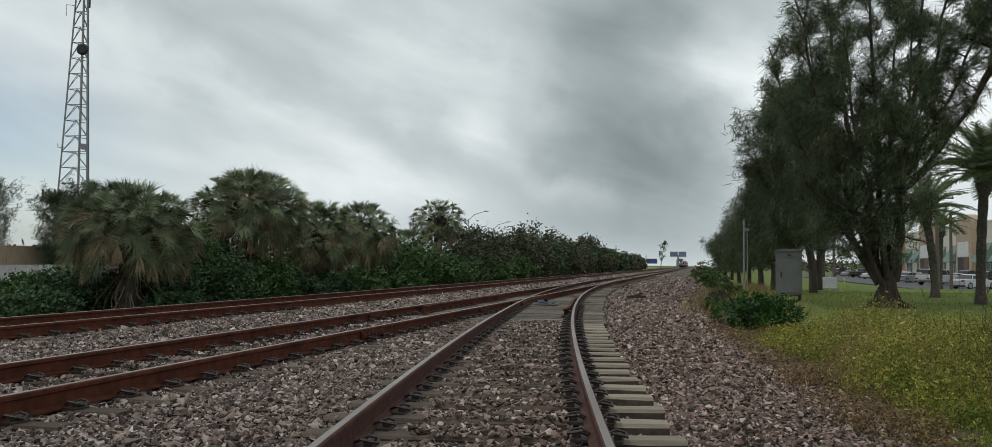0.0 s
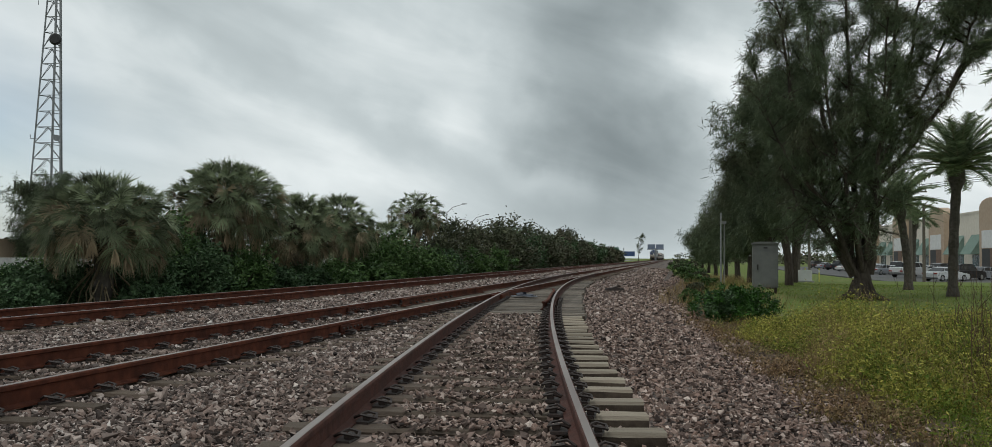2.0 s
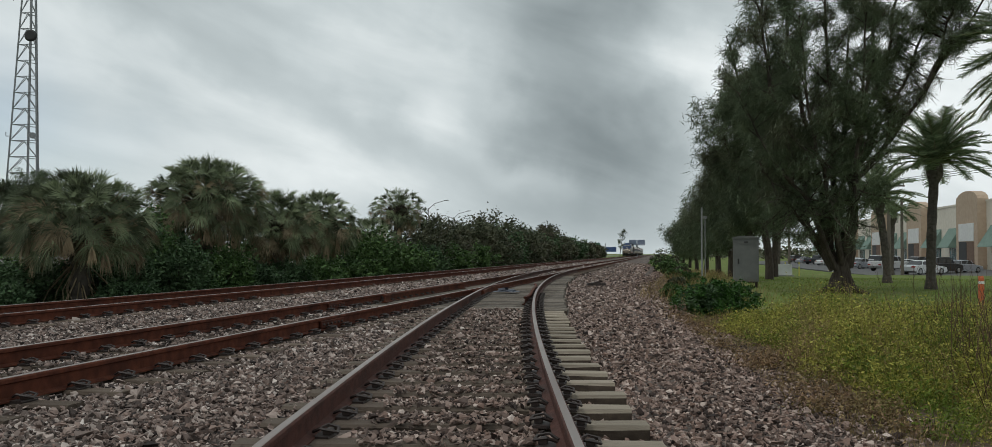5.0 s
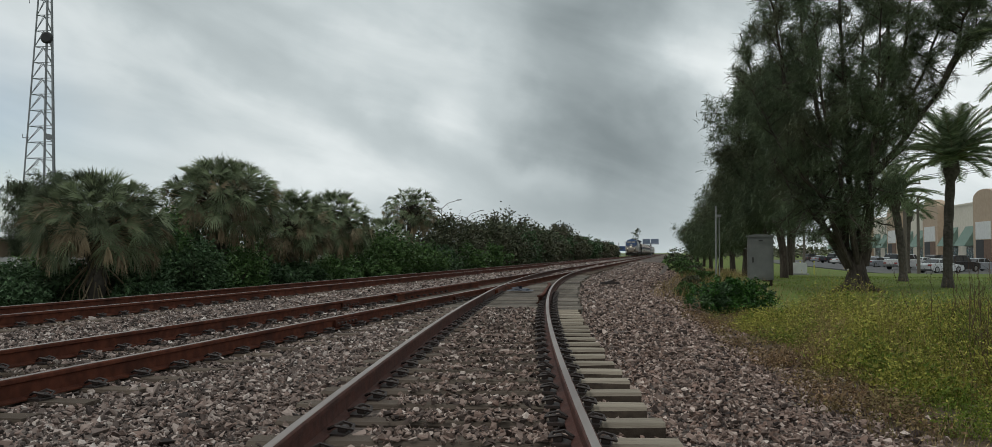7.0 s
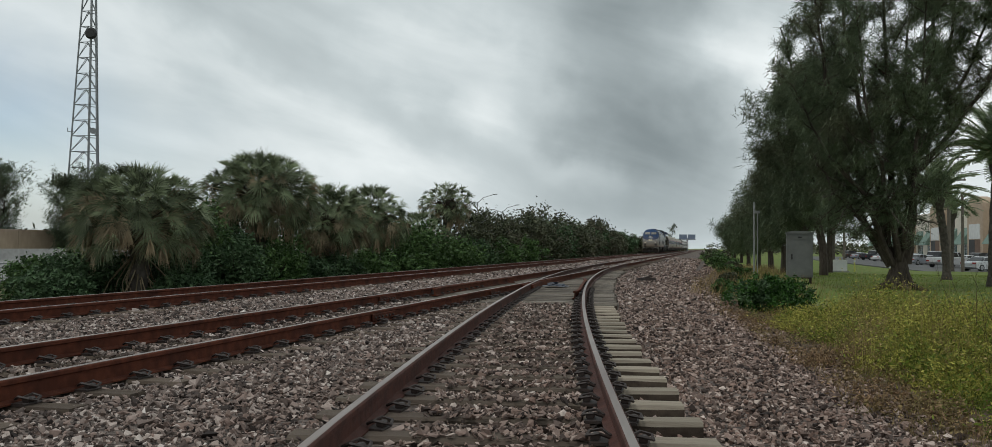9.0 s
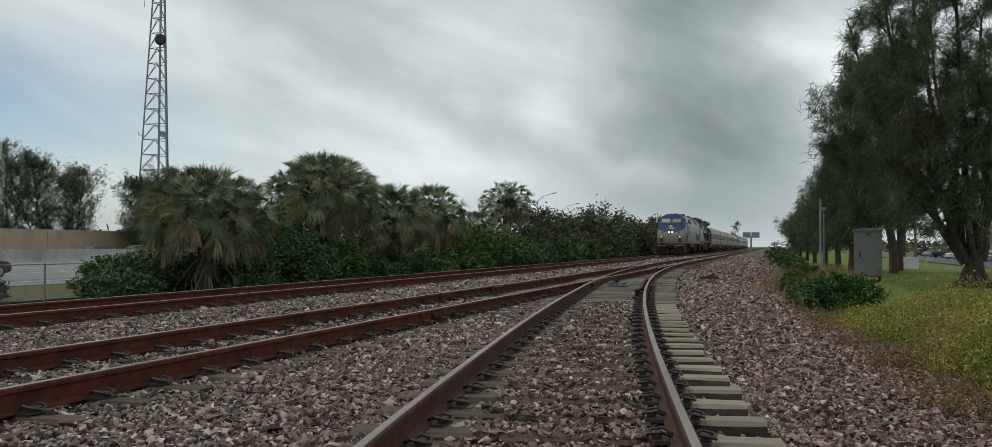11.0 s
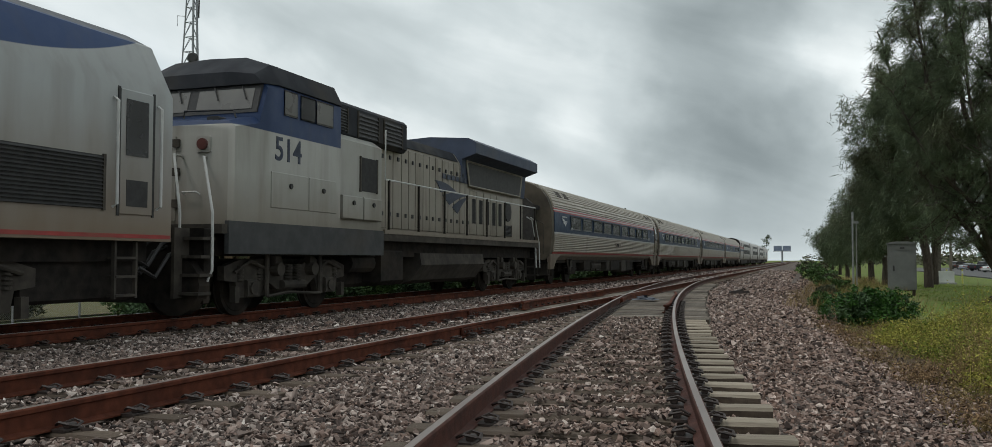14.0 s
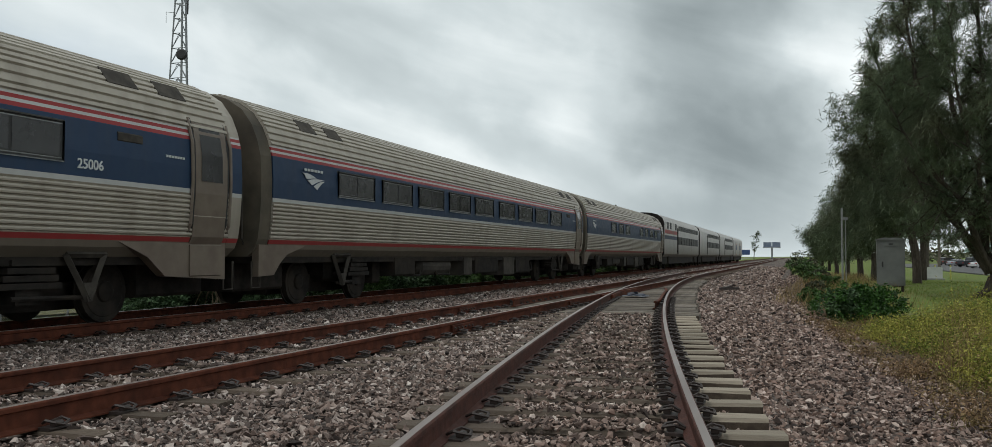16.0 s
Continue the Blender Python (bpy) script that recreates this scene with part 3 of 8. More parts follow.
    if not heavy:
        g.box(-0.4, 0.4, yc - h - 0.5, yc + h + 0.5, 0.2, 0.9)
    if heavy:
        g.box(-0.62, 0.62, yc - h - 0.6, yc + h + 0.6, 0.28, 1.0)
    tk = part("truck", g, FRAME_GREY if heavy else UNDER, parent, "dusty black wheel truck", smooth=False)
    for sd in (1, -1):
        if not heavy:
            yb = yc + outer * 0.38
            v = Geo()
            for p, q in (((yb - 0.36, 1.02), (yb + 0.36, 1.02)), ((yb - 0.36, 1.02), (yb + 0.06, 0.38)), ((yb + 0.36, 1.02), (yb + 0.06, 0.38))):
                v.tube([(sd * 1.36, *p), (sd * 1.36, *q)], 0.055, 4)
            v.add([(sd * x, yb + d, z) for x in (1.32, 1.4) for d, z in ((-0.06, 0.62), (0.2, 0.62), (0.1, 0.36), (0.02, 0.36))], [(0, 1, 2, 3), (7, 6, 5, 4), (0, 3, 7, 4), (1, 5, 6, 2)])
            part("bracket", v, FRAME_GREY, tk, "grey V-shaped bracket")
    for s in (-1, 1):
        for sd in (1, -1):
            w = part("wheel", wheel_me, None, tk)
            w.matrix_basis = pose(sd * 0.78, yc + s * h, 0.46, 0, 0, 0 if sd > 0 else 180)
        part("axle", Geo().tube([(-0.75, yc + s * h, 0.46), (0.75, yc + s * h, 0.46)], 0.08, 8), UNDER, tk)
    return tk


def louvre(parent, y0, y1, fn, z0, z1, n, sd=1, name="grille", upright=False, label="black louvred grille"):
    """A black plate with slats on a side whose half-width at height z is fn(z)."""
    g = Geo()
    def q(y, z, off):
        return (sd * (fn(z) + off), y, z)
    g.add([q(y0, z0, 0.006), q(y1, z0, 0.006), q(y1, z1, 0.006), q(y0, z1, 0.006)], [(0, 1, 2, 3)])
    for k in range(n):
        if upright:
            a = y0 + (y1 - y0) * (k + 0.2) / n
            b = y0 + (y1 - y0) * (k + 0.7) / n
            vs = [q(a, z0, 0.004), q(b, z0, 0.028), q(b, z1, 0.028), q(a, z1, 0.004), q(b, z0, 0.004), q(b, z1, 0.004)]
            g.add(vs, [(0, 1, 2, 3), (1, 4, 5, 2)])
        else:
            a = z0 + (z1 - z0) * (k + 0.15) / n
            b = z0 + (z1 - z0) * (k + 0.7) / n
            g.add([q(y0, a, 0.034), q(y1, a, 0.034), q(y1, b, 0.008), q(y0, b, 0.008), q(y0, a, 0.006), q(y1, a, 0.006)], [(0, 1, 2, 3), (4, 5, 1, 0)])
    ob = part(name, g, BLACK, parent, label)
    for y in (y0, y1):
        f = Geo().add([q(y - 0.025, z0 - 0.02, 0.03), q(y + 0.025, z0 - 0.02, 0.03), q(y + 0.025, z1 + 0.02, 0.03), q(y - 0.025, z1 + 0.02, 0.03), q(y - 0.025, z0 - 0.02, 0), q(y + 0.025, z0 - 0.02, 0), q(y + 0.025, z1 + 0.02, 0), q(y - 0.025, z1 + 0.02, 0)], [(0, 1, 2, 3), (0, 3, 7, 4), (1, 5, 6, 2)])
        if parent.parent is None:
            part("frame", f, FRAME_GREY, ob)
    return ob


def side_box(parent, name, y0, y1, z0, z1, x, proud, mat, label="", b=0.0, both=True):
    out = None
    for sd in ((1, -1) if both else (1,)):
        a, c = sorted((sd * (x - 0.02), sd * (x + proud)))
        out = part(name, Geo().box(a, c, y0, y1, z0, z1, b), mat, parent, label)
    return out


def grab(parent, pts, r=0.018, name="grab_rail", label="bare metal grab rail", mat=None):
    return part(name, Geo().tube(pts, r, 6), mat or CHROME, parent, label)


def ladder(parent, x, y, z0, z1, w=0.42, n=4, mat=None):
    g = Geo()
    for d in (-w / 2, w / 2):
        g.box(x - 0.03, x + 0.03, y + d - 0.02, y + d + 0.02, z0, z1)
    for k in range(n):
        z = z0 + (z1 - z0) * (k + 0.1) / n
        g.box(x - 0.12, x + 0.04, y - w / 2, y + w / 2, z, z + 0.035)
    return part("step_ladder", g, mat or FRAME_GREY, parent, "steel step ladder")


def hull(sections, mat, name, parent, label=""):
    """A body lofted through sections (y, half profile from low outside to top middle)."""
    g = Geo()
    n = None
    for y, half in sections:
        ring = [(x, y, z) for x, z in half] + [(-x, y, z) for x, z in half[::-1] if x > 1e-6]
        n = len(ring)
        g.v += ring
    for k in range(len(sections) - 1):
        g.f += [(k * n + i, k * n + (i + 1) % n, (k + 1) * n + (i + 1) % n, (k + 1) * n + i) for i in range(n)]
    g.f += [tuple(range(n))[::-1], tuple(range((len(sections) - 1) * n, len(sections) * n))]
    return part(name, g, mat, parent, label, smooth=True)


P42 = [(1.52, 1.25), (1.52, 3.45), (1.1, 4.26), (0.62, 4.5), (0.0, 4.55)]


def p42_x(z):
    return 1.52 if z < 3.45 else 1.52 - (z - 3.45) * 0.42 / 0.81


def build_lead_locomotive():
    e = tagged(empty("diesel_locomotive"), "silver passenger diesel locomotive with a sloped blue nose and lit headlamps", "locomotive", "train on the far track")
    secs = [(-0.97, [(1.16, 1.25), (1.16, 2.0), (1.08, 2.16), (0.7, 2.22), (0.0, 2.24)]),
            (-0.80, [(1.38, 1.25), (1.37, 2.2), (1.26, 2.5), (0.8, 2.62), (0.0, 2.66)]),
            (-0.40, [(1.5, 1.25), (1.47, 2.7), (1.26, 3.18), (0.8, 3.32), (0.0, 3.36)]),
            (0.10, [(1.52, 1.25), (1.5, 3.2), (1.2, 3.86), (0.72, 4.04), (0.0, 4.08)]),
            (0.48, [(1.52, 1.25), (1.52, 3.42), (1.12, 4.2), (0.64, 4.42), (0.0, 4.47)]),
            (0.9, P42), (19.95, P42)]
    body = hull(secs, LOCO1, "body", e, "silver body with a blue nose, rust and dust along the sill")

    def nose_point(x, z, off=0.02):
        """A place on the sloped front, by height."""
        rows = [(2.24, -0.97), (2.66, -0.80), (3.36, -0.40), (4.08, 0.10), (4.37, 0.48)]
        zz = z + 0.12 * max(abs(x) - 0.7, 0)
        y = lerp(zz, rows)
        return (x, y - off - 0.0, z)

    def nose_plate(name, x0, x1, z0, z1, mat, parent, label="", off=0.02, seg=4):
        g = Geo()
        vs = []
        for i in range(seg + 1):
            z = z0 + (z1 - z0) * i / seg
            vs += [nose_point(x0, z, off), nose_point(x1, z, off), nose_point(x0, z, -0.05), nose_point(x1, z, -0.05)]
        fs = []
        for i in range(seg):
            a, b = i * 4, i * 4 + 4
            fs += [(a, a + 1, b + 1, b), (a + 2, a, b, b + 2), (a + 1, a + 3, b + 3, b + 1)]
        fs += [(0, 2, 3, 1), (seg * 4, seg * 4 + 1, seg * 4 + 3, seg * 4 + 2)]
        return part(name, g.add(vs, fs), mat, parent, label)

    for x0, x1 in ((-1.04, -0.13), (0.13, 1.04)):
        w = nose_plate("windscreen", x0, x1, 3.54, 3.94, CABGLASS, e, "windscreen pane with sky reflection put into its pale colour", 0.015)
        nose_plate("gasket", x0 - 0.05, x1 + 0.05, 3.5, 3.98, BLACK, w, off=0.005)
        part("wiper", Geo().tube([nose_point(x0 + 0.25, 3.4, 0.05), nose_point(x0 + 0.72, 3.78, 0.06)], 0.015, 5), BLACK, w)
    board = nose_plate("number_board", -0.42, 0.42, 3.0, 3.3, BLACK, e, "dark number board with white numerals", 0.035)
    digits(board, "158", -0.3, -0.7, 3.06, 0.3, PALE, "front").matrix_basis = pose(-0.28, -0.66, 3.03, 62, 0, 0)
    for k, (a, b) in enumerate(((-0.4, 0.42), (-0.22, 0.3), (0.02, 0.18))):
        nose_plate("emblem_band", a + 0.1, b, 2.92 - 0.09 * k, 2.965 - 0.09 * k, PALE, e, "white emblem stripe", 0.03, 1)
    # the headlamp pair, ditch lamps and marker lamps
    cl = nose_plate("headlamp_housing", -0.36, 0.36, 2.34, 2.62, BLACK, e, "black headlamp housing", 0.04)
    for x in (-0.17, 0.17):
        y = nose_point(x, 2.48)[1]
        part("headlamp", Geo().tube([(x, y - 0.09, 2.47), (x, y + 0.05, 2.47)], 0.12, 16), LAMP_ON, cl, "lit headlamp")
    for sx in (-1, 1):
        ring = part("ditch_lamp", Geo().tube([(sx * 0.98, -1.03, 1.98), (sx * 0.98, -0.85, 1.98)], 0.16, 16), FRAME_GREY, e, "round ditch lamp")
        part("lens", Geo().tube([(sx * 0.98, -1.06, 1.98), (sx * 0.98, -0.95, 1.98)], 0.085, 16), LAMP_ON, ring, "lit lamp lens")
        part("marker_lamp", Geo().tube([nose_point(sx * 0.92, 2.46, 0.08), nose_point(sx * 0.92, 2.46, -0.1)], 0.085, 12), BLACK, e)
        part("step_pocket", Geo().box(sx * 0.98 - 0.2, sx * 0.98 + 0.2, -1.01, -0.85, 1.42, 1.78), BLACK, e, "dark corner step opening")
    # pilot plough, buffer beam and coupler
    g = Geo()
    for sd in (1, -1):
        g.add([(sd * 0.12, -1.40, 0.62), (sd * 1.42, -1.07, 0.95), (sd * 1.42, -0.97, 0.16), (sd * 0.12, -1.50, 0.14), (sd * 0.12, -0.95, 0.62), (sd * 1.42, -0.65, 0.95), (sd * 1.42, -0.65, 0.16), (sd * 0.12, -0.95, 0.14)], [(0, 1, 2, 3), (4, 7, 6, 5), (0, 4, 5, 1), (3, 2, 6, 7), (1, 5, 6, 2), (0, 3, 7, 4)])
    g.box(-1.0, 1.0, -0.97, -0.65, 0.2, 0.65)
    part("plough", g, UNDER, e, "black snow plough")
    part("buffer_beam", Geo().box(-0.77, 1.42, -0.90, -0.55, 0.95, 1.3, 0.04), ENDPLATE, e, "dusty buffer beam")
    g = Geo().box(-0.12, 0.12, -1.55, -0.75, 0.78, 1.0, 0.03).box(-0.2, 0.2, -1.63, -1.35, 0.72, 1.06, 0.05)
    part("coupler", g, UNDER, e)
    part("air_hose", Geo().tube([(0.45, -1.05, 0.9), (0.4, -1.45, 0.5), (0.1, -1.60, 0.35), (-0.3, -1.55, 0.45)], 0.035, 6), BLACK, e)
    for sx in (-1, 1):
        grab(e, [(sx * 0.55, -1.40, 0.78), (sx * 0.6, -1.45, 0.93), (sx * 1.25, -1.20, 1.06), (sx * 1.38, -1.10, 0.9)], 0.02)
    # sills, fairings, tank
    for sd in (1, -1):
        a, b = sorted((sd * 1.3, sd * 1.5))
        part("front_skirt", Geo().prism([(-0.72, 0.22), (-0.72, 1.25), (0.35, 1.25), (0.35, 0.35)], a, b, "x"), ENDPLATE, e, "dusty skirt panel behind the plough")
        part("tank_fairing", Geo().prism([(5.0, 1.25), (5.75, 0.8), (12.6, 0.8), (12.6, 1.25)], a, b, "x"), FRAME_GREY, e, "grey fuel tank fairing")
        part("battery_box", Geo().box(a, b, 11.6, 12.8, 0.25, 0.82, 0.03), FRAME_GREY, e)
    part("fuel_tank", Geo().tube([(0.75, 6.6, 0.55), (0.75, 6.7, 0.55), (0.75, 10.8, 0.55), (0.75, 10.9, 0.55)], [0.2, 0.42, 0.42, 0.2], 18), UNDER, e, "round black fuel tank")
    part("underframe", Geo().box(-1.2, 1.2, -0.7, 19.8, 0.95, 1.26), UNDER, e)
    part("main_tank", Geo().box(-1.15, 0.5, 4.9, 12.7, 0.3, 1.0, 0.1), UNDER, e, "black tank under the floor")
    for y0, y1 in ((-0.6, 0.4), (17.6, 19.7)):
        part("end_gear", Geo().box(-1.1, 1.1, y0, y1, 0.38, 1.0, 0.05), UNDER, e)
    # side details
    for sd in (1, -1):
        for y0, y1 in ((3.15, 3.95), (4.12, 4.95), (5.17, 5.92), (5.96, 6.75), (6.85, 7.97), (13.45, 14.6)):
            louvre(e, y0, y1, p42_x, 3.52, 4.06, 8, sd, "roof_vent")
        for y0, y1 in ((14.85, 16.7), (16.82, 18.55)):
            louvre(e, y0, y1, p42_x, 1.68, 2.42, 14, sd)
        louvre(e, 1.0, 1.5, lambda z: 1.532, 1.72, 2.3, 8, sd, "side_grille")
        for y0, y1, z0, z1 in ((1.72, 2.3, 1.62, 3.72), (18.85, 19.5, 1.62, 3.42)):
            d = part("door", Geo().box(min(sd * 1.5, sd * 1.54), max(sd * 1.5, sd * 1.54), y0, y1, z0, z1, 0.015), LOCO1, e, "silver side door")
            part("door_window", Geo().box(min(sd * 1.53, sd * 1.55), max(sd * 1.53, sd * 1.55), y0 + 0.1, y1 - 0.1, z1 - 0.95, z1 - 0.14, 0.0), DARKGLASS, d, "dark door window")
            for yy in (y0 - 0.03, y1 + 0.03):
                part("door_gap", Geo().box(min(sd * 1.5, sd * 1.536), max(sd * 1.5, sd * 1.536), yy - 0.022, yy + 0.022, z0 - 0.02, z1 + 0.02), BLACK, d, "dark joint beside the door")
            part("kick_opening", Geo().box(min(sd * 1.53, sd * 1.546), max(sd * 1.53, sd * 1.546), y0 + 0.12, y1 - 0.1, z0 + 0.12, z0 + 0.5), BLACK, d, "dark step opening in the door")
            for yy in (y0 - 0.12, y1 + 0.12):
                grab(d, [(sd * 1.52, yy, z0 + 0.1), (sd * 1.6, yy, z0 + 0.14), (sd * 1.6, yy, z1 - 0.2), (sd * 1.52, yy, z1 - 0.15)], 0.022)
        for y0, y1, cut in ((0.42, 0.77, 0.1), (0.83, 1.43, 0.0)):
            vs = [(sd * (p42_x(z) + off), y, z) for off in (0.028, -0.02) for y, z in ((y0, 3.5), (y1, 3.5), (y1, 3.98), (y0 + cut, 3.98))]
            w = part("cab_window", Geo().add(vs, [(0, 1, 2, 3), (0, 4, 5, 1), (1, 5, 6, 2), (2, 6, 7, 3), (3, 7, 4, 0)]), DARKGLASS, e, "dark cab side window")
            part("gasket", Geo().tube([(sd * (p42_x(z) + 0.02), y, z) for y, z in ((y0, 3.5), (y1, 3.5), (y1, 3.98), (y0 + cut, 3.98), (y0, 3.5))], 0.022, 4), BLACK, w)
        part("mirror", Geo().box(min(sd * 1.56, sd * 1.72), max(sd * 1.56, sd * 1.72), 0.2, 0.27, 3.52, 3.98), PALE, e)
        ladder(e, sd * 1.47, 2.05, 0.42, 1.5, 0.5)
        ladder(e, sd * 1.42, 19.1, 0.42, 1.5)
    side_box(e, "access_panel", 12.1, 12.95, 1.64, 3.36, 1.52, 0.012, LOCO1, "flush access panel", both=False)
    side_box(e, "access_panel", -0.2, 0.35, 1.35, 1.85, 1.52, 0.012, LOCO1, "flush access panel", both=False)
    side_box(e, "locker_door", 0.7, 1.56, 1.5, 2.5, 1.52, 0.01, LOCO1, "flush locker door", both=False)
    side_box(e, "exhaust_stain_panel", 8.6, 8.9, 1.5, 1.75, 1.52, 0.01, BLACK, "small dark drain opening", both=False)
    swoosh(e, 1.525, 2.85, 2.0, 2.8, 0.92, DECAL, "dark blue emblem band")
    bars(e, 1.525, 3.35, 5.6, 3.0, 3.16, 6, DECAL, "row of dark blue lettering blocks")
    digits(e, "158", 1.528, 13.2, 1.8, 0.98, DECAL, label="black road number")
    side_box(e, "sill_stripe", -0.6, 19.93, 1.29, 1.345, 1.52, 0.006, REDLINE, "thin red stripe along the sill")
    # roof gear
    for y0, y1, h in ((8.3, 9.6, 0.18), (15.2, 16.6, 0.16)):
        part("roof_hatch", Geo().box(-0.55, 0.55, y0, y1, 4.48, 4.55 + h, 0.04), LOCOROOF, e, "sooty roof hatch")
    part("horn", Geo().box(0.25, 0.55, 1.1, 1.4, 4.38, 4.56).tube([(0.32, 0.85, 4.52), (0.32, 1.2, 4.52)], [0.07, 0.03], 8), BLACK, e)
    for x, y in ((-0.5, 0.8), (0.0, 1.0), (0.6, 2.2)):
        part("antenna", Geo().tube([(x, y, 4.36), (x, y, 4.47)], [0.05, 0.03], 6), BLACK, e)
    me = wheel_mesh(0.5)
    for yc in (2.55, 15.7):
        truck(e, yc, 2.75, me, True)
    part("coupler", Geo().box(-0.12, 0.12, 19.8, 20.7, 0.75, 0.98, 0.03), UNDER, e)
    return e


def build_second_locomotive():
    e = tagged(empty("diesel_locomotive"), "dirty silver hood diesel locomotive with a dark blue cab roof", "locomotive", "train on the far track")
    o = 20.9
    # wide nose and cab
    hull([(0.58, [(1.42, 1.55), (1.42, 3.16), (1.3, 3.27), (0.7, 3.3), (0.0, 3.31)]), (0.66, [(1.5, 1.55), (1.5, 3.26), (1.36, 3.37), (0.7, 3.4), (0.0, 3.41)]), (1.5, [(1.5, 1.55), (1.5, 3.44), (1.36, 3.56), (0.7, 3.6), (0.0, 3.6)])], LOCO2, "nose", e, "silver low nose with a blue top and rusty streaks")
    cab = [(1.5, 1.55), (1.5, 4.15), (1.3, 4.5), (0.8, 4.72), (0.0, 4.75)]
    hull([(1.4, [(1.497, 1.55), (1.497, 3.5), (1.4, 3.6), (0.8, 3.63), (0.0, 3.63)]), (1.62, [(1.497, 1.55), (1.497, 4.1), (1.3, 4.28), (0.8, 4.32), (0.0, 4.33)]), (1.95, cab), (4.3, cab)], LOCO2, "cab", e, "silver cab with a blue top")
    hull([(1.48, [(1.46, 4.16), (1.46, 4.18), (1.3, 4.34), (0.8, 4.41), (0.0, 4.42)]), (1.95, [(1.52, 4.2), (1.52, 4.22), (1.32, 4.6), (0.8, 4.77), (0.0, 4.8)]), (4.32, [(1.52, 4.2), (1.52, 4.22), (1.32, 4.6), (0.8, 4.77), (0.0, 4.8)])], LOCOROOF, "cab_roof", e, "dark sooty cab roof")

    def front(x, z, off):
        return (x, 1.4 + (z - 3.63) * 0.3 - off, z)

    def pane(x0, x1, z0, z1, off):
        return Geo().add([front(x0, z0, off), front(x1, z0, off), front(x1, z1, off), front(x0, z1, off), front(x0, z0, -0.08), front(x1, z0, -0.08), front(x1, z1, -0.08), front(x0, z1, -0.08)], [(0, 1, 2, 3), (4, 7, 6, 5), (0, 4, 5, 1), (3, 2, 6, 7), (0, 3, 7, 4), (1, 5, 6, 2)])

    part("windscreen_frame", pane(-1.42, 1.42, 3.63, 4.16, 0.012), BLACK, e, "black windscreen surround")
    for x0, x1 in ((-1.3, -0.1), (0.1, 1.3)):
        w = part("windscreen", pane(x0, x1, 3.7, 4.09, 0.024), CABGLASS, e, "windscreen pane, pale with painted sky reflection")
        for d in (0.35, 0.95):
            part("wiper", Geo().tube([front(x0 + d, 4.13, 0.06), front(x0 + d + 0.12, 3.88, 0.05)], 0.014, 5), BLACK, w)
    grab(e, [(0.25, 0.9, 3.48), (0.25, 0.9, 3.62), (1.25, 0.95, 3.6), (1.3, 0.95, 3.46)], 0.018, mat=BLACK)
    part("bell_bracket", Geo().box(0.85, 1.1, 0.75, 0.95, 3.4, 3.47, 0.02), BLACK, e)
    for sd in (1, -1):
        for y0, y1, mt in ((2.15, 2.6, CABGLASS), (2.72, 3.25, DARKGLASS), (3.3, 3.95, CABGLASS)):
            a, b = sorted((sd * 1.49, sd * 1.515))
            part("cab_window", Geo().box(a, b, y0, y1, 3.68, 4.15, 0.03), mt, e, "cab side window")
    nd = part("nose_door", Geo().box(-0.42, 0.36, 0.555, 0.6, 1.65, 3.12, 0.01), LOCO2, e, "nose door with hinges")
    for z in (1.95, 2.5, 3.0):
        part("hinge", Geo().box(0.3, 0.44, 0.53, 0.575, z - 0.07, z + 0.07, 0.01), FRAME_GREY, nd)
    nl = part("nose_lamp", Geo().box(0.8, 1.08, 0.54, 0.62, 2.82, 3.1, 0.02), LOCO2, e, "square tan marker lamp plate")
    part("lens", Geo().tube([(0.94, 0.49, 2.96), (0.94, 0.55, 2.96)], 0.1, 14), surface("red_lens", (0.07, 0.022, 0.018), (0.1, 0.03, 0.024), 4, 0.4, 0, 1), nl, "dull red round lens")
    digits(e, "514", 1.503, 1.85, 2.82, 0.62, DECAL, label="dark blue road number")
    for y0, y1, z0, z1 in ((1.75, 3.0, 1.92, 2.6), (3.05, 4.1, 1.92, 2.6), (4.4, 5.3, 1.85, 2.35), (5.35, 6.2, 1.85, 2.35)):
        d = side_box(e, "locker_door", y0, y1, z0, z1, 1.46, 0.055, LOCO2, "silver locker door", 0.02)
        part("latch", Geo().disc(1.5, 1.55, (y0 + y1) / 2, (z0 + z1) / 2 + 0.1, 0.05, 8), BLACK, d)
    # equipment section behind the cab
    eq = [(1.4, 1.55), (1.4, 3.55), (1.15, 3.72), (1.15, 4.3), (0.0, 4.34)]
    hull([(4.3, eq), (6.4, eq)], LOCO2, "equipment_cab", e, "grimy silver equipment section")
    part("equipment_roof", Geo().box(-1.2, 1.2, 4.32, 8.2, 3.66, 4.44, 0.08), LOCOROOF, e, "dark sooty air intake box")
    for sd in (1, -1):
        louvre(e, 4.5, 5.1, lambda z: 1.2, 3.78, 4.28, 8, sd, "air_intake")
        louvre(e, 5.6, 6.6, lambda z: 1.2, 3.74, 4.3, 6, sd, "air_intake")
        louvre(e, 6.9, 7.9, lambda z: 1.2, 3.74, 4.3, 6, sd, "air_intake")
        louvre(e, 5.35, 6.15, lambda z: 1.4, 2.5, 3.25, 12, sd, "cooling_grille", True)
    # long hood with its doors
    hd = [(0.98, 1.55), (0.98, 3.85), (0.8, 4.12), (0.0, 4.2)]
    hull([(6.4, hd), (18.6, hd)], HOOD2, "long_hood", e, "dirty silver engine hood")
    hull([(8.2, [(1.0, 3.86), (1.0, 3.88), (0.82, 4.14), (0.0, 4.22)]), (12.2, [(1.0, 3.86), (1.0, 3.88), (0.82, 4.14), (0.0, 4.22)])], LOCOROOF, "hood_roof", e, "dark blue-black hood top")
    y = 6.5
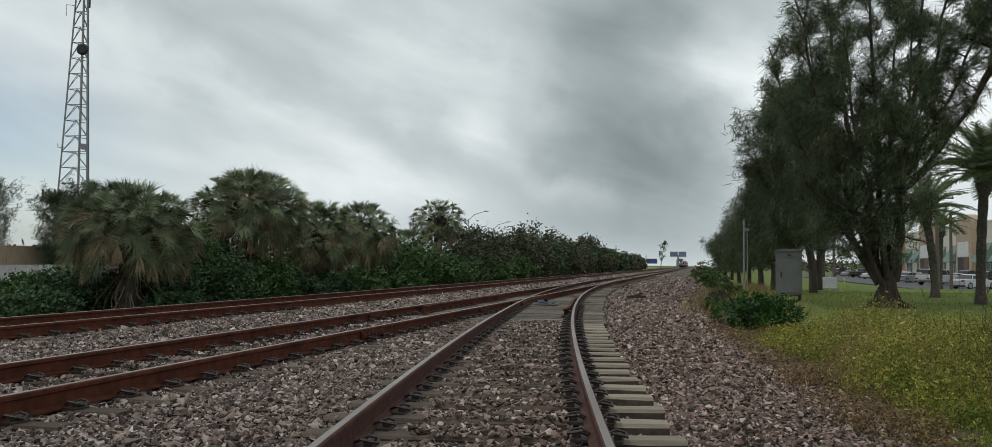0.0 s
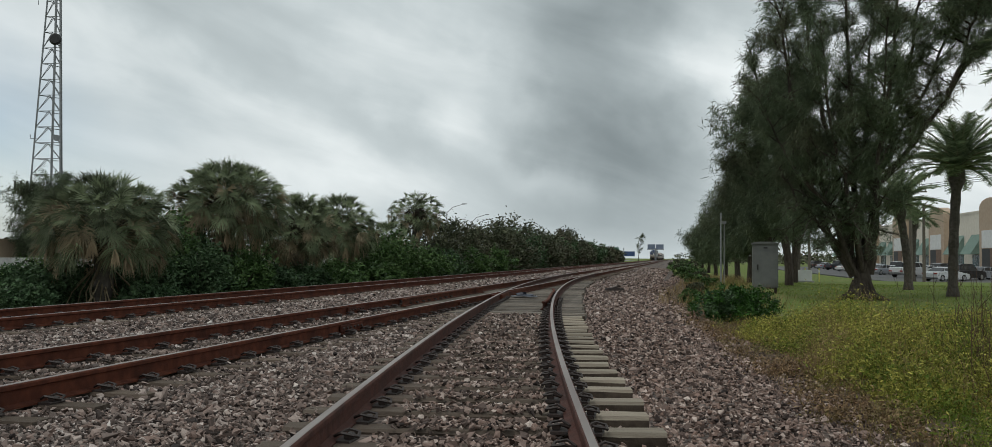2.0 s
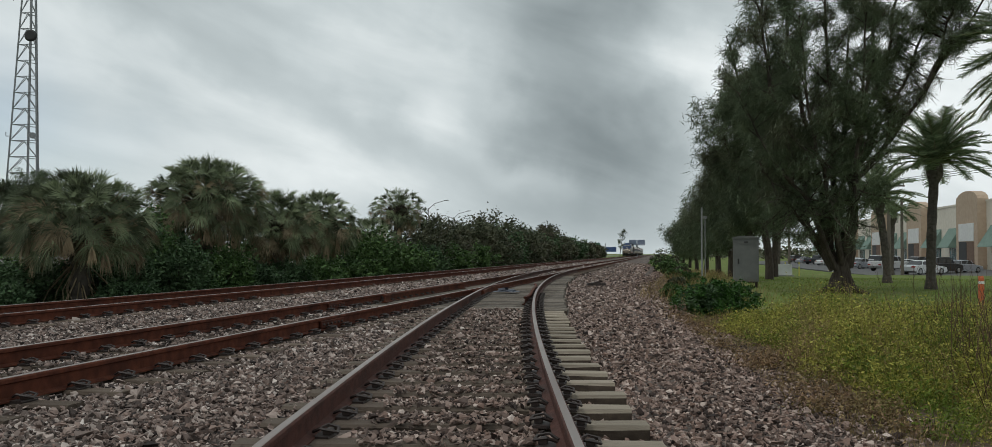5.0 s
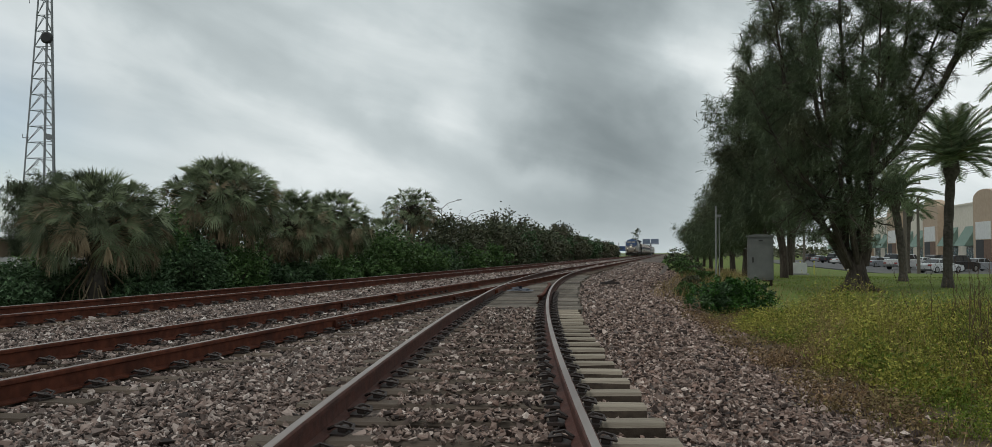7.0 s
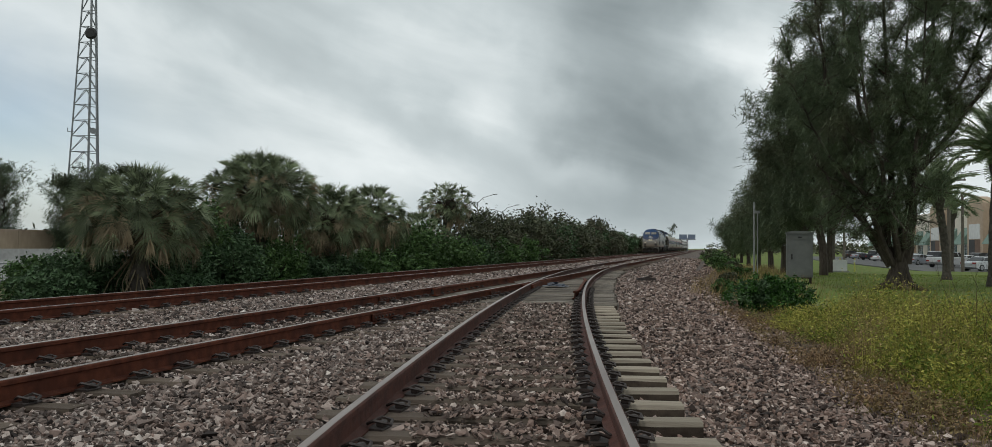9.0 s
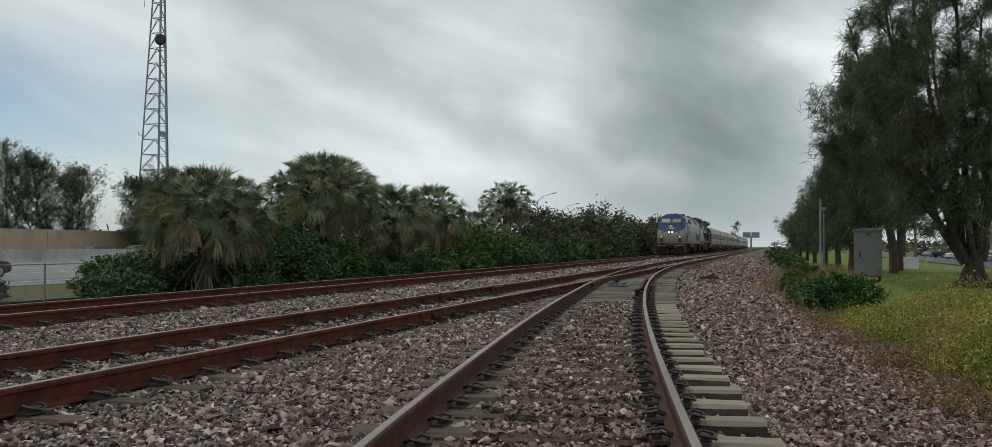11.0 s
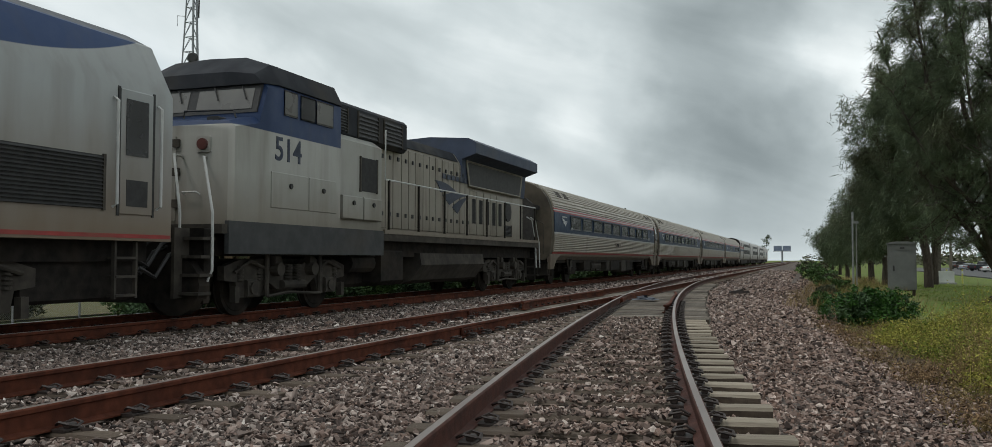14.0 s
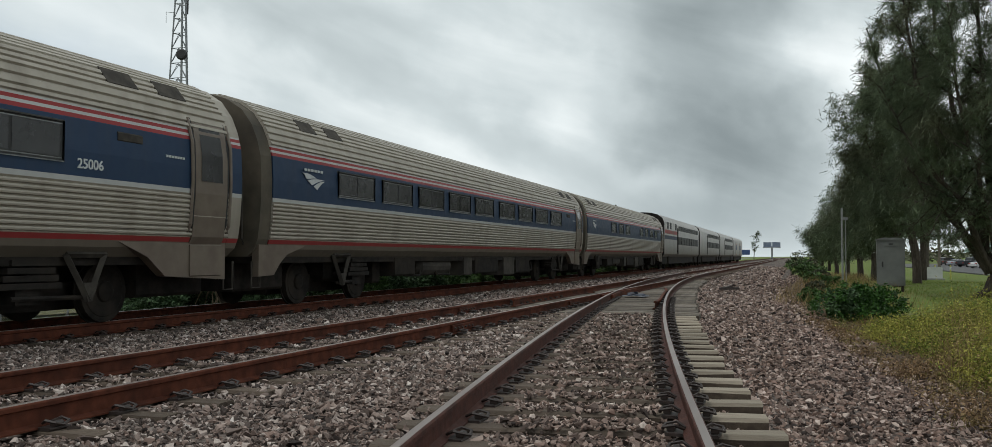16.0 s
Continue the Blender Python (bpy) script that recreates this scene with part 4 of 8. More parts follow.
    k = 0
    while y < 12.9:
        w = 0.42 if k % 3 else 0.5
        d = side_box(e, "hood_door", y, y + w - 0.04, 1.75, 3.8, 0.98, 0.025, HOOD2, "tall hood door with two latches", 0.012)
        for z in (2.1, 3.5):
            part("latch", Geo().box(1.0, 1.03, y + w * 0.4, y + w * 0.6, z - 0.05, z + 0.05), BLACK, d)
        y += w
        k += 1
    for k in range(5):
        y = 13.2 + 0.62 * k
        d = side_box(e, "hood_door", y, y + 0.56, 1.75, 3.1, 0.98, 0.025, HOOD2, "hood door with an upright louvre", 0.012)
        louvre(d, y + 0.16, y + 0.42, lambda z: 1.01, 2.1, 2.85, 6, 1, "door_louvre", True)
    part("fan_guard", Geo().disc(0.98, 1.03, 16.85, 2.62, 0.33, 16), BLACK, e, "round fan guard")
    louvre(e, 16.55, 17.2, lambda z: 1.0, 1.8, 2.15, 8, 1)
    part("exhaust_stack", Geo().tube([(0, 9.6, 4.15), (0, 9.6, 4.36), (0, 9.6, 4.42)], [0.42, 0.42, 0.46], 14), BLACK, e, "sooty exhaust stack")
    # winged radiator housing
    wing = [(1.0, 3.2), (1.05, 3.98), (1.5, 4.14), (1.5, 4.46), (1.25, 4.6), (0.0, 4.68)]
    hull([(12.4, [(x, z) for x, z in wing]), (18.75, wing)], WINGBLUE, "radiator_wing", e, "dark blue overhanging radiator housing")
    for sd in (1, -1):
        out = [(12.75, 3.96), (18.25, 3.96), (18.0, 3.22), (13.0, 3.22)]
        x0, x1 = sorted((sd * 1.0, sd * 1.06))
        scr = part("radiator_screen", Geo().prism(out, x0, x1, "x"), BLACK, e, "dark radiator screen")
        for (ya, za), (yb, zb) in zip(out, out[1:] + out[:1]):
            part("screen_frame", Geo().tube([(sd * 1.06, ya, za), (sd * 1.06, yb, zb)], 0.035, 4), HOOD2, scr)
    # walkway, sill, steps, rails
    part("frame_sill", Geo().box(-1.485, 1.485, 0.35, 18.9, 1.42, 1.58), FRAME_GREY, e, "grey walkway sill")
    side_box(e, "sill_stripe", 6.4, 18.9, 1.585, 1.68, 1.46, 0.045, HOOD2, "pale walkway edge stripe")
    side_box(e, "cab_skirt", 0.5, 6.3, 1.08, 1.64, 1.45, 0.066, SKIRT, "dark grey skirt panel")
    for y, s in ((0.0, 1), (18.95, -1)):
        for sd in (1, -1):
            g = Geo()
            for k in range(4):
                g.box(min(sd * 1.05, sd * 1.45), max(sd * 1.05, sd * 1.45), y - 0.05 * s - 0.14 + s * 0.03 * k, y + 0.14 + s * 0.03 * k, 0.4 + 0.3 * k, 0.45 + 0.3 * k)
            g.box(min(sd * 1.0, sd * 1.06), max(sd * 1.0, sd * 1.06), y - 0.3, y + 0.3, 0.35, 1.5)
            part("step", g, FRAME_GREY, e, "steel corner steps")
            for yy in (y - 0.2, y + 0.25):
                grab(e, [(sd * 1.46, yy, 0.7), (sd * 1.46, yy + s * 0.1, 1.6), (sd * 1.4, yy + s * 0.35, 2.4), (sd * 1.35, yy + s * 0.8, 2.5)], 0.022) if s < 0 else None
            if s > 0:
                grab(e, [(sd * 0.98, 0.57, 2.72), (sd * 1.1, 0.36, 2.72), (sd * 1.44, 0.16, 1.75), (sd * 1.46, 0.14, 0.8), (sd * 1.4, 0.1, 0.62)], 0.024)
                grab(e, [(sd * 0.5, 0.57, 2.76), (sd * 0.62, 0.2, 2.76), (sd * 0.98, -0.08, 1.75), (sd * 1.0, -0.1, 0.62)], 0.024)
                grab(e, [(sd * 0.55, 0.56, 2.1), (sd * 0.57, 0.48, 2.14), (sd * 0.85, 0.48, 2.14), (sd * 0.87, 0.56, 2.1)], 0.016)
    for sd in (1, -1):
        g = [(sd * 1.45, 6.5, 4.0), (sd * 1.45, 6.5, 2.85), (sd * 1.45, 18.7, 2.85)]
        grab(e, g, 0.02, "handrail", "long metal handrail")
        for k in range(8):
            yy = 6.7 + 1.7 * k
            part("stanchion", Geo().box(min(sd * 1.43, sd * 1.47), max(sd * 1.43, sd * 1.47), yy - 0.03, yy + 0.03, 1.5, 2.85), UNDER, e)
    swoosh(e, 1.015, 10.4, 2.35, 2.6, 0.85, DECAL, "faded dark emblem band")
    bars(e, 1.03, 10.9, 12.9, 3.28, 3.42, 6, DECAL, "row of dark lettering blocks")
    # pilot plates, tank, trucks
    for y in (0.15, 18.95):
        part("pilot_plate", Geo().box(-1.35, 1.35, y - 0.08, y + 0.08, 0.25, 1.5, 0.02), UNDER, e, "black end plate")
        part("coupler", Geo().box(-0.12, 0.12, y - 0.6, y + 0.6, 0.75, 0.98, 0.03), UNDER, e)
    for k, (x, z) in enumerate(((0.45, 1.35), (0.6, 1.2), (0.75, 1.32), (0.9, 1.15))):
        part("air_hose", Geo().tube([(x, 0.1, z), (x + 0.05, -0.3, z - 0.1), (x, -0.55, z - 0.45), (x - 0.1, -0.8, z - 0.3)], 0.035, 6), BLACK, e)
    part("plough", Geo().tube([(0.9, -0.1, 0.55), (0.9, 0.15, 0.55)], 0.5, 14), UNDER, e)
    part("underframe", Geo().box(-1.2, 1.2, 0.3, 18.8, 1.05, 1.45), UNDER, e)
    g = Geo()
    g.prism([(1.35, 1.15), (1.4, 0.85), (1.1, 0.45), (0.8, 0.35), (-0.8, 0.35), (-1.1, 0.45), (-1.4, 0.85), (-1.35, 1.15)], 8.7, 13.4)
    part("fuel_tank", g, FRAME_GREY, e, "grey fuel tank with sloped side")
    part("equipment_box", Geo().box(0.7, 1.35, 6.5, 7.7, 0.45, 1.2, 0.04), UNDER, e)
    part("under_gear", Geo().box(-1.2, 0.85, 5.0, 14.2, 0.35, 1.1, 0.08), UNDER, e, "black gear under the frame")
    part("air_tank", Geo().tube([(1.1, 5.2, 0.9), (1.1, 6.3, 0.9)], 0.22, 12), UNDER, e)
    me = wheel_mesh(0.5)
    for yc in (3.05, 16.2):
        truck(e, yc, 2.75, me, True)
    return e


TUBE = [(1.3, 0.98), (1.46, 1.12), (1.53, 1.3), (1.57, 1.6), (1.595, 2.0), (1.6, 2.4), (1.575, 2.84), (1.5, 3.12), (1.38, 3.4), (1.17, 3.68), (0.86, 3.88), (0.46, 4.01), (0.0, 4.05)]


def tube_x(z):
    return lerp(z, [(b, a) for a, b in TUBE])


def fluted_profile():
    """The tubular section with ribs pressed into its lower side and its roof."""
    pts = [(1.3, 0.98), (1.46, 1.12), (1.53, 1.3)]
    z = 1.31
    while z < 1.97:
        x = tube_x(z)
        pts += [(x - 0.012, z), (x + 0.018, z + 0.01), (x + 0.022, z + 0.032), (x + 0.016, z + 0.052), (x - 0.012, z + 0.058)]
        z += 0.074
    pts += [(1.595, 1.99), (1.6, 2.4), (1.577, 2.83), (1.53, 3.03)]
    # roof ribs, spaced by arc length
    arc = [(1.53, 3.04), (1.5, 3.12), (1.38, 3.4), (1.17, 3.68), (0.86, 3.88), (0.46, 4.01), (0.0, 4.05)]
    for (a, b), (c, d) in zip(arc, arc[1:]):
        n = max(int(math.hypot(c - a, d - b) / 0.115), 1)
        for k in range(n):
            u0, u1, u2, u3 = [(k + f) / n for f in (0.04, 0.16, 0.74, 0.9)]
            nx, nz = (d - b), (a - c)
            ln = math.hypot(nx, nz)
            nx, nz = abs(nx) / ln * 0.032, abs(nz) / ln * 0.032
            for u, h in ((u0, 0), (u1, 1), (u2, 1), (u3, 0)):
                pts.append((a + (c - a) * u + nx * h, b + (d - b) * u + nz * h))
    pts.append((0.0, 4.05))
    return pts


WINDOWS = [(3.0 + 2.1 * k, 4.66 + 2.1 * k) for k in range(5)] + [(13.7 + 2.13 * k, 15.35 + 2.13 * k) for k in range(4)]
CAFE_WINDOWS = [(6.2, 7.4), (8.3, 9.5), (10.4, 11.6), (15.2, 16.3), (17.2, 18.3), (19.2, 20.3), (21.2, 22.3)]
FLUTE_MESH = {}


def build_coach(windows, number, label):
    e = tagged(empty("passenger_coach"), label, "railway coach", "train on the far track")
    if "shell" not in FLUTE_MESH:
        pr = fluted_profile()
        g = Geo()
        ring = pr + [(-x, z) for x, z in pr[::-1] if x > 1e-6]
        n = len(ring)
        for y in (0.55, 25.42):
            g.v += [(x, y, z) for x, z in ring]
        g.f = [(i, (i + 1) % n, n + (i + 1) % n, n + i) for i in range(n)] + [tuple(range(n))[::-1], tuple(range(n, 2 * n))]
        FLUTE_MESH["shell"] = g.mesh("shell", FLUTED)
        g = Geo()
        sm = TUBE + [(-x, z) for x, z in TUBE[::-1] if x > 1e-6]
        g.prism([(x * 0.985, z - 0.02 if z > 2 else z) for x, z in sm], 0.2, 0.55)
        FLUTE_MESH["front"] = g.mesh("end_wall", ENDPLATE)
        g = Geo()
        g.prism([(x * 1.003, z + 0.004) for x, z in sm], 25.42, 25.72)
        FLUTE_MESH["rear"] = g.mesh("end_wall", FLUTED)
        g = Geo()
        g.prism([(-0.85, 0.9), (0.85, 0.9), (0.9, 3.1), (0.6, 3.35), (-0.6, 3.35), (-0.9, 3.1)], -0.16, 0.14)
        FLUTE_MESH["diaphragm"] = g.mesh("diaphragm", RUBBER)
        FLUTE_MESH["wheel"] = wheel_mesh(0.46)
    part("shell", FLUTE_MESH["shell"], None, e, "ribbed stainless shell with blue and red bands")
    part("end_wall", FLUTE_MESH["front"], None, e, "dirty flat end wall")
    part("end_wall", FLUTE_MESH["rear"], None, e)
    part("diaphragm", FLUTE_MESH["diaphragm"], None, e, "black rubber gangway diaphragm")
    part("diaphragm", FLUTE_MESH["diaphragm"], None, e, "black rubber gangway diaphragm").location = (0, 25.88, 0)
    for sd in (1, -1):
        for y0, y1 in windows:
            a, b = sorted((sd * 1.58, sd * 1.607))
            w = part("window", Geo().box(a, b, y0, y1, 2.24, 2.75, 0.04), BLACK, e, "dark twin window")
            a3, b3 = sorted((sd * 1.58, sd * 1.6035))
            part("window_frame", Geo().box(a3, b3, y0 - 0.018, y1 + 0.018, 2.22, 2.77, 0.045), GALV, w, "thin bright window frame")
            mid = (y0 + y1) / 2
            for p0, p1 in ((y0 + 0.05, mid - 0.025), (mid + 0.025, y1 - 0.05)):
                a2, b2 = sorted((sd * 1.6, sd * 1.612))
                part("pane", Geo().box(a2, b2, p0, p1, 2.29, 2.70), DARKGLASS, w)
        # vestibule door
        g = Geo()
        d0, d1 = 24.45, 25.28
        prof = [(tube_x(z) + 0.03, z) for z in (0.86, 1.3, 2.0, 2.6, 3.0, 3.22)]
        vs = [(sd * x, y, z) for y in (d0, d1) for x, z in prof] + [(sd * (x - 0.05), y, z) for y in (d0, d1) for x, z in prof]
        n = len(prof)
        fs = [(i, i + 1, n + i + 1, n + i) for i in range(n - 1)] + [(i, 2 * n + i, 2 * n + i + 1, i + 1) for i in range(n - 1)] + [(n + i, n + i + 1, 3 * n + i + 1, 3 * n + i) for i in range(n - 1)] + [(n - 1, 3 * n - 1, 4 * n - 1, 2 * n - 1), (0, n, 3 * n, 2 * n)]
        door = part("door", g.add(vs, fs), DOORSTEEL, e, "plain steel vestibule door")
        vs = [(sd * (tube_x(z) + off), y, z) for off in (0.036, 0.02) for z, y in ((2.2, d0 + 0.14), (2.2, d1 - 0.14), (2.65, d0 + 0.14), (2.65, d1 - 0.14), (3.08, d0 + 0.14), (3.08, d1 - 0.14))]
        part("door_window", Geo().add(vs, [(0, 1, 3, 2), (2, 3, 5, 4)]), DARKGLASS, door, "dark door window")
        for yy in (d0 - 0.02, d1 + 0.02):
            part("door_gap", Geo().tube([(sd * (tube_x(z) + 0.018), yy, z) for z in (0.9, 1.5, 2.2, 2.8, 3.2)], 0.024, 4), BLACK, door, "dark joint beside the door")
        for yy in (d0 - 0.08, d1 + 0.09):
            part("door_post", Geo().tube([(sd * (tube_x(z) + 0.03), yy, z) for z in (0.9, 1.5, 2.2, 2.8, 3.2)], 0.03, 6), DOORSTEEL, e)
        part("rear_skirt", Geo().prism([(22.9, 1.2), (23.5, 0.98), (23.9, 0.68), (25.4, 0.6), (25.4, 1.2)], min(sd * 1.34, sd * 1.5), max(sd * 1.34, sd * 1.5), "x"), DOORSTEEL, e, "dusty steel skirt below the door")
        part("step_well", Geo().box(min(sd * 1.3, sd * 1.52), max(sd * 1.3, sd * 1.52), 24.46, 25.27, 0.66, 1.18, 0.02), DOORSTEEL, e, "tan step well panel")
        part("corner_skirt", Geo().prism([(0.25, 0.62), (0.25, 1.2), (1.9, 1.2), (1.2, 1.02), (0.95, 0.85), (0.75, 0.64)], min(sd * 1.36, sd * 1.5), max(sd * 1.36, sd * 1.5), "x"), DOORSTEEL, e)
        for yy in (0.3, 25.62):
            st = Geo().tube([(sd * 1.4, yy - 0.12, 0.9), (sd * 1.4, yy - 0.12, 0.42), (sd * 1.4, yy + 0.14, 0.42), (sd * 1.4, yy + 0.14, 0.9)], 0.02, 5)
            part("stirrup_step", st, FRAME_GREY, e)
        grab(e, [(sd * 1.25, 0.14, 1.2), (sd * 1.28, 0.04, 1.3), (sd * 1.28, 0.04, 2.35), (sd * 1.0, 0.06, 2.5), (sd * 0.8, 0.13, 2.5)], 0.02, mat=FRAME_GREY)
        for y0 in (1.9, 3.0, 22.8, 23.9):
            g = Geo()
            for k, (y, z) in enumerate(((y0, 3.46), (y0 + 0.62, 3.46), (y0 + 0.62, 3.7), (y0, 3.7))):
                g.v.append((sd * (tube_x(z) + 0.03), y, z + 0.03))
            for k, (y, z) in enumerate(((y0, 3.46), (y0 + 0.62, 3.46), (y0 + 0.62, 3.7), (y0, 3.7))):
                g.v.append((sd * (tube_x(z) - 0.02), y, z - 0.03))
            g.f = [(0, 1, 2, 3), (0, 4, 5, 1), (1, 5, 6, 2), (2, 6, 7, 3), (3, 7, 4, 0)]
            part("roof_vent", g, FRAME_GREY, e, "dark square roof vent")
    part("end_lamp", Geo().tube([(1.0, 0.08, 2.98), (1.0, 0.2, 2.98)], 0.1, 12), BLACK, e)
    swoosh(e, 1.603, 1.55, 2.32, 0.85, 0.3, PALE, "pale emblem band")
    bars(e, 1.603, 1.6, 2.35, 2.66, 2.71, 6, PALE, "row of pale lettering blocks")
    bars(e, 1.597, 23.75, 24.2, 2.5, 2.535, 7, PALE, "row of small pale lettering blocks")
    side_box(e, "destination_sign", 22.75, 23.25, 2.62, 2.76, 1.58, 0.02, FRAME_GREY, "grey destination plate", 0.02)
    if number:
        digits(e, number, 1.603, 22.0, 2.17, 0.19, PALE, label="white car number")
        digits(e, number, 1.605, 2.95, 2.2, 0.13, PALE, label="small white car number")
        if number.endswith("7"):
            pl = side_box(e, "number_plate", 12.2, 13.4, 1.62, 1.84, 1.59, 0.02, DOORSTEEL, "tarnished steel number plate with dark numerals", both=False)
            digits(pl, number, 1.613, 12.36, 1.66, 0.2, BLACK)
    # gear under the floor
    part("underframe", Geo().box(-1.3, 1.3, 0.3, 25.6, 0.86, 1.1), UNDER, e)
    for y0, y1 in ((0.3, 1.9), (23.9, 25.5), (5.9, 6.3), (18.2, 19.4)):
        part("draft_gear", Geo().box(-0.95, 0.95, y0, y1, 0.34, 0.9, 0.05), UNDER, e, "black gear under the floor")
    part("water_tank", Geo().tube([(1.0, 8.2, 0.72), (1.0, 8.3, 0.72), (1.0, 10.3, 0.72), (1.0, 10.4, 0.72)], [0.1, 0.26, 0.26, 0.1], 14), FRAME_GREY, e, "grey round tank under the floor")
    for y0, y1, z0, mt in ((11.2, 11.9, 0.42, FRAME_GREY), (12.2, 14.4, 0.45, UNDER), (15.0, 16.2, 0.35, FRAME_GREY), (16.4, 18.0, 0.4, UNDER), (6.4, 7.6, 0.5, UNDER)):
        part("equipment_box", Geo().box(0.5, 1.32, y0, y1, z0, 0.98, 0.04), mt, e)
        part("equipment_box", Geo().box(-1.32, -0.5, y0, y1, z0, 0.98, 0.04), mt, e)
    for k in range(6):
        y = 7.0 + 2.1 * k
        part("pipe", Geo().tube([(1.15, y, 0.9), (1.2, y + 0.2, 0.5), (1.2, y + 1.2, 0.48), (1.1, y + 1.4, 0.8)], 0.035, 6), UNDER, e)
    for yc, outer in ((3.95, -1), (22.05, 1)):
        truck(e, yc, 2.6, FLUTE_MESH["wheel"], False, outer)
    return e


def build_sleeper(kind):
    e = tagged(empty("sleeping_car" if kind else "baggage_car"), "tall smooth steel sleeping car with two rows of windows" if kind else "tall plain steel baggage car", "railway coach", "train on the far track")
    prof = [(1.35, 0.95), (1.5, 1.15), (1.52, 3.5), (1.38, 3.85), (1.0, 4.12), (0.5, 4.24), (0.0, 4.27)]
    hull([(0.5, prof), (25.3, prof)], VIEW, "shell", e, "flat steel body side")
    for y0, y1 in ((0.2, 0.5), (25.3, 25.6)):
        hull([(y0, [(x * 0.99, z) for x, z in prof]), (y1, [(x * 0.99, z) for x, z in prof])], UNDER, "end_wall", e, "dark car end")
    if kind == 2:
        for z0, z1, mt in ((2.72, 3.0, REDLINE), (2.3, 2.58, WINGBLUE)):
            side_box(e, "side_stripe", 0.7, 8.0, z0, z1, 1.52, 0.006, mt, "short coloured stripe")
    part("diaphragm", Geo().prism([(-0.8, 0.9), (0.8, 0.9), (0.8, 3.4), (-0.8, 3.4)], 0.02, 26.05), RUBBER, e)
    part("underframe", Geo().box(-1.3, 1.3, 0.6, 25.5, 0.4, 0.96), UNDER, e)
    for sd in (1, -1):
        if kind:
            for z0, z1, n in ((1.95, 2.6, 8), (3.1, 3.5, 8)):
                for k in range(n):
                    a, b = sorted((sd * 1.5, sd * 1.535))
                    y = 9.0 + 1.95 * k
                    part("window", Geo().box(a, b, y, y + 1.7, z0, z1, 0.02), BLACK, e, "dark window")
            if kind == 2:
                for y in (2.0, 3.6, 6.8):
                    a, b = sorted((sd * 1.5, sd * 1.535))
                    part("window", Geo().box(a, b, y, y + 0.8, 3.1, 3.6, 0.02), BLACK, e, "dark window")
            a, b = sorted((sd * 1.5, sd * 1.53))
            part("door", Geo().box(a, b, 8.1, 8.75, 1.2, 3.3, 0.02), UNDER, e, "dark side door")
        else:
            for y in (6.5, 17.0):
                a, b = sorted((sd * 1.5, sd * 1.54))
                part("cargo_door", Geo().box(a, b, y, y + 2.6, 1.2, 3.3, 0.02), FLUTED, e)
    for yc, outer in ((3.95, -1), (22.05, 1)):
        truck(e, yc, 2.6, FLUTE_MESH["wheel"], False, outer)
    return e


DOORSTEEL = surface("dusty_door_steel", (0.13, 0.10, 0.078), (0.175, 0.14, 0.11), 3, 0.45, 0.05, 40, metal=0.3, c3=(0.12, 0.095, 0.072), big=0.9)
TRAIN = [(build_lead_locomotive(), 0.0), (build_second_locomotive(), 20.9)]
COACH = "ribbed stainless steel passenger coach with a blue window band"
TRAIN += [(build_coach(WINDOWS, "25007", COACH), 41.15), (build_coach(WINDOWS, "25006", COACH), 67.2), (build_coach(WINDOWS, "", COACH), 93.35), (build_coach(CAFE_WINDOWS, "", "ribbed stainless steel coach with few windows in a blue band"), 119.5)]
TRAIN += [(build_sleeper(2), 145.7), (build_sleeper(1), 171.8), (build_sleeper(1), 197.9), (build_sleeper(0), 224.0)]


def nose_y(t):
    """Where the front coupler is along the line; it runs at about 35.5 m/s."""
    return 16 + 35.5 * (13.3 - t) + lerp(t, [(12.5, 0.2), (13.0, 0.05), (13.3, -0.1), (13.6, -0.35), (13.8, -0.55), (14.2, -0.65), (16, -0.62)])


# ---- leaves, blades and stones in bulk ----
def quads_mesh(name, v, mat):
    """A mesh of loose quads from an array (n, 4, 3)."""
    n = len(v)
    me = bpy.data.meshes.new(name)
    me.vertices.add(4 * n)
    me.vertices.foreach_set("co", np.asarray(v, np.float32).ravel())
    me.loops.add(4 * n)
    me.loops.foreach_set("vertex_index", np.arange(4 * n, dtype=np.int32))
    me.polygons.add(n)
    me.polygons.foreach_set("loop_start", np.arange(0, 4 * n, 4, dtype=np.int32))
    me.update(calc_edges=True)
    me.materials.append(mat)
    return me


def tris_mesh(name, v, tri, mat):
    """A mesh of triangles from arrays of places and corners."""
    me = bpy.data.meshes.new(name)
    me.vertices.add(len(v))
    me.vertices.foreach_set("co", np.asarray(v, np.float32).ravel())
    me.loops.add(tri.size)
    me.loops.foreach_set("vertex_index", tri.astype(np.int32).ravel())
    me.polygons.add(len(tri))
    me.polygons.foreach_set("loop_start", np.arange(0, tri.size, 3, dtype=np.int32))
    me.polygons.foreach_set("use_smooth", np.zeros(len(tri), dtype=bool))
    me.update(calc_edges=True)
    me.materials.append(mat)
    return me


def unit(v):
    return v / np.maximum(np.linalg.norm(v, axis=-1, keepdims=True), 1e-9)


def leaves_at(rng, c, size, up=0.3, slim=0.42):
    """One leaf quad at each centre, turned at random, a little more face-up."""
    n = len(c)
    u = unit(rng.normal(size=(n, 3)) * (1, 1, 0.7))
    w = unit(np.cross(u, unit(rng.normal(size=(n, 3)) + (0, 0, up))))
    s = size * rng.uniform(0.6, 1.35, (n, 1))
    return np.stack([c - u * s, c + w * s * slim, c + u * s, c - w * s * slim], 1)


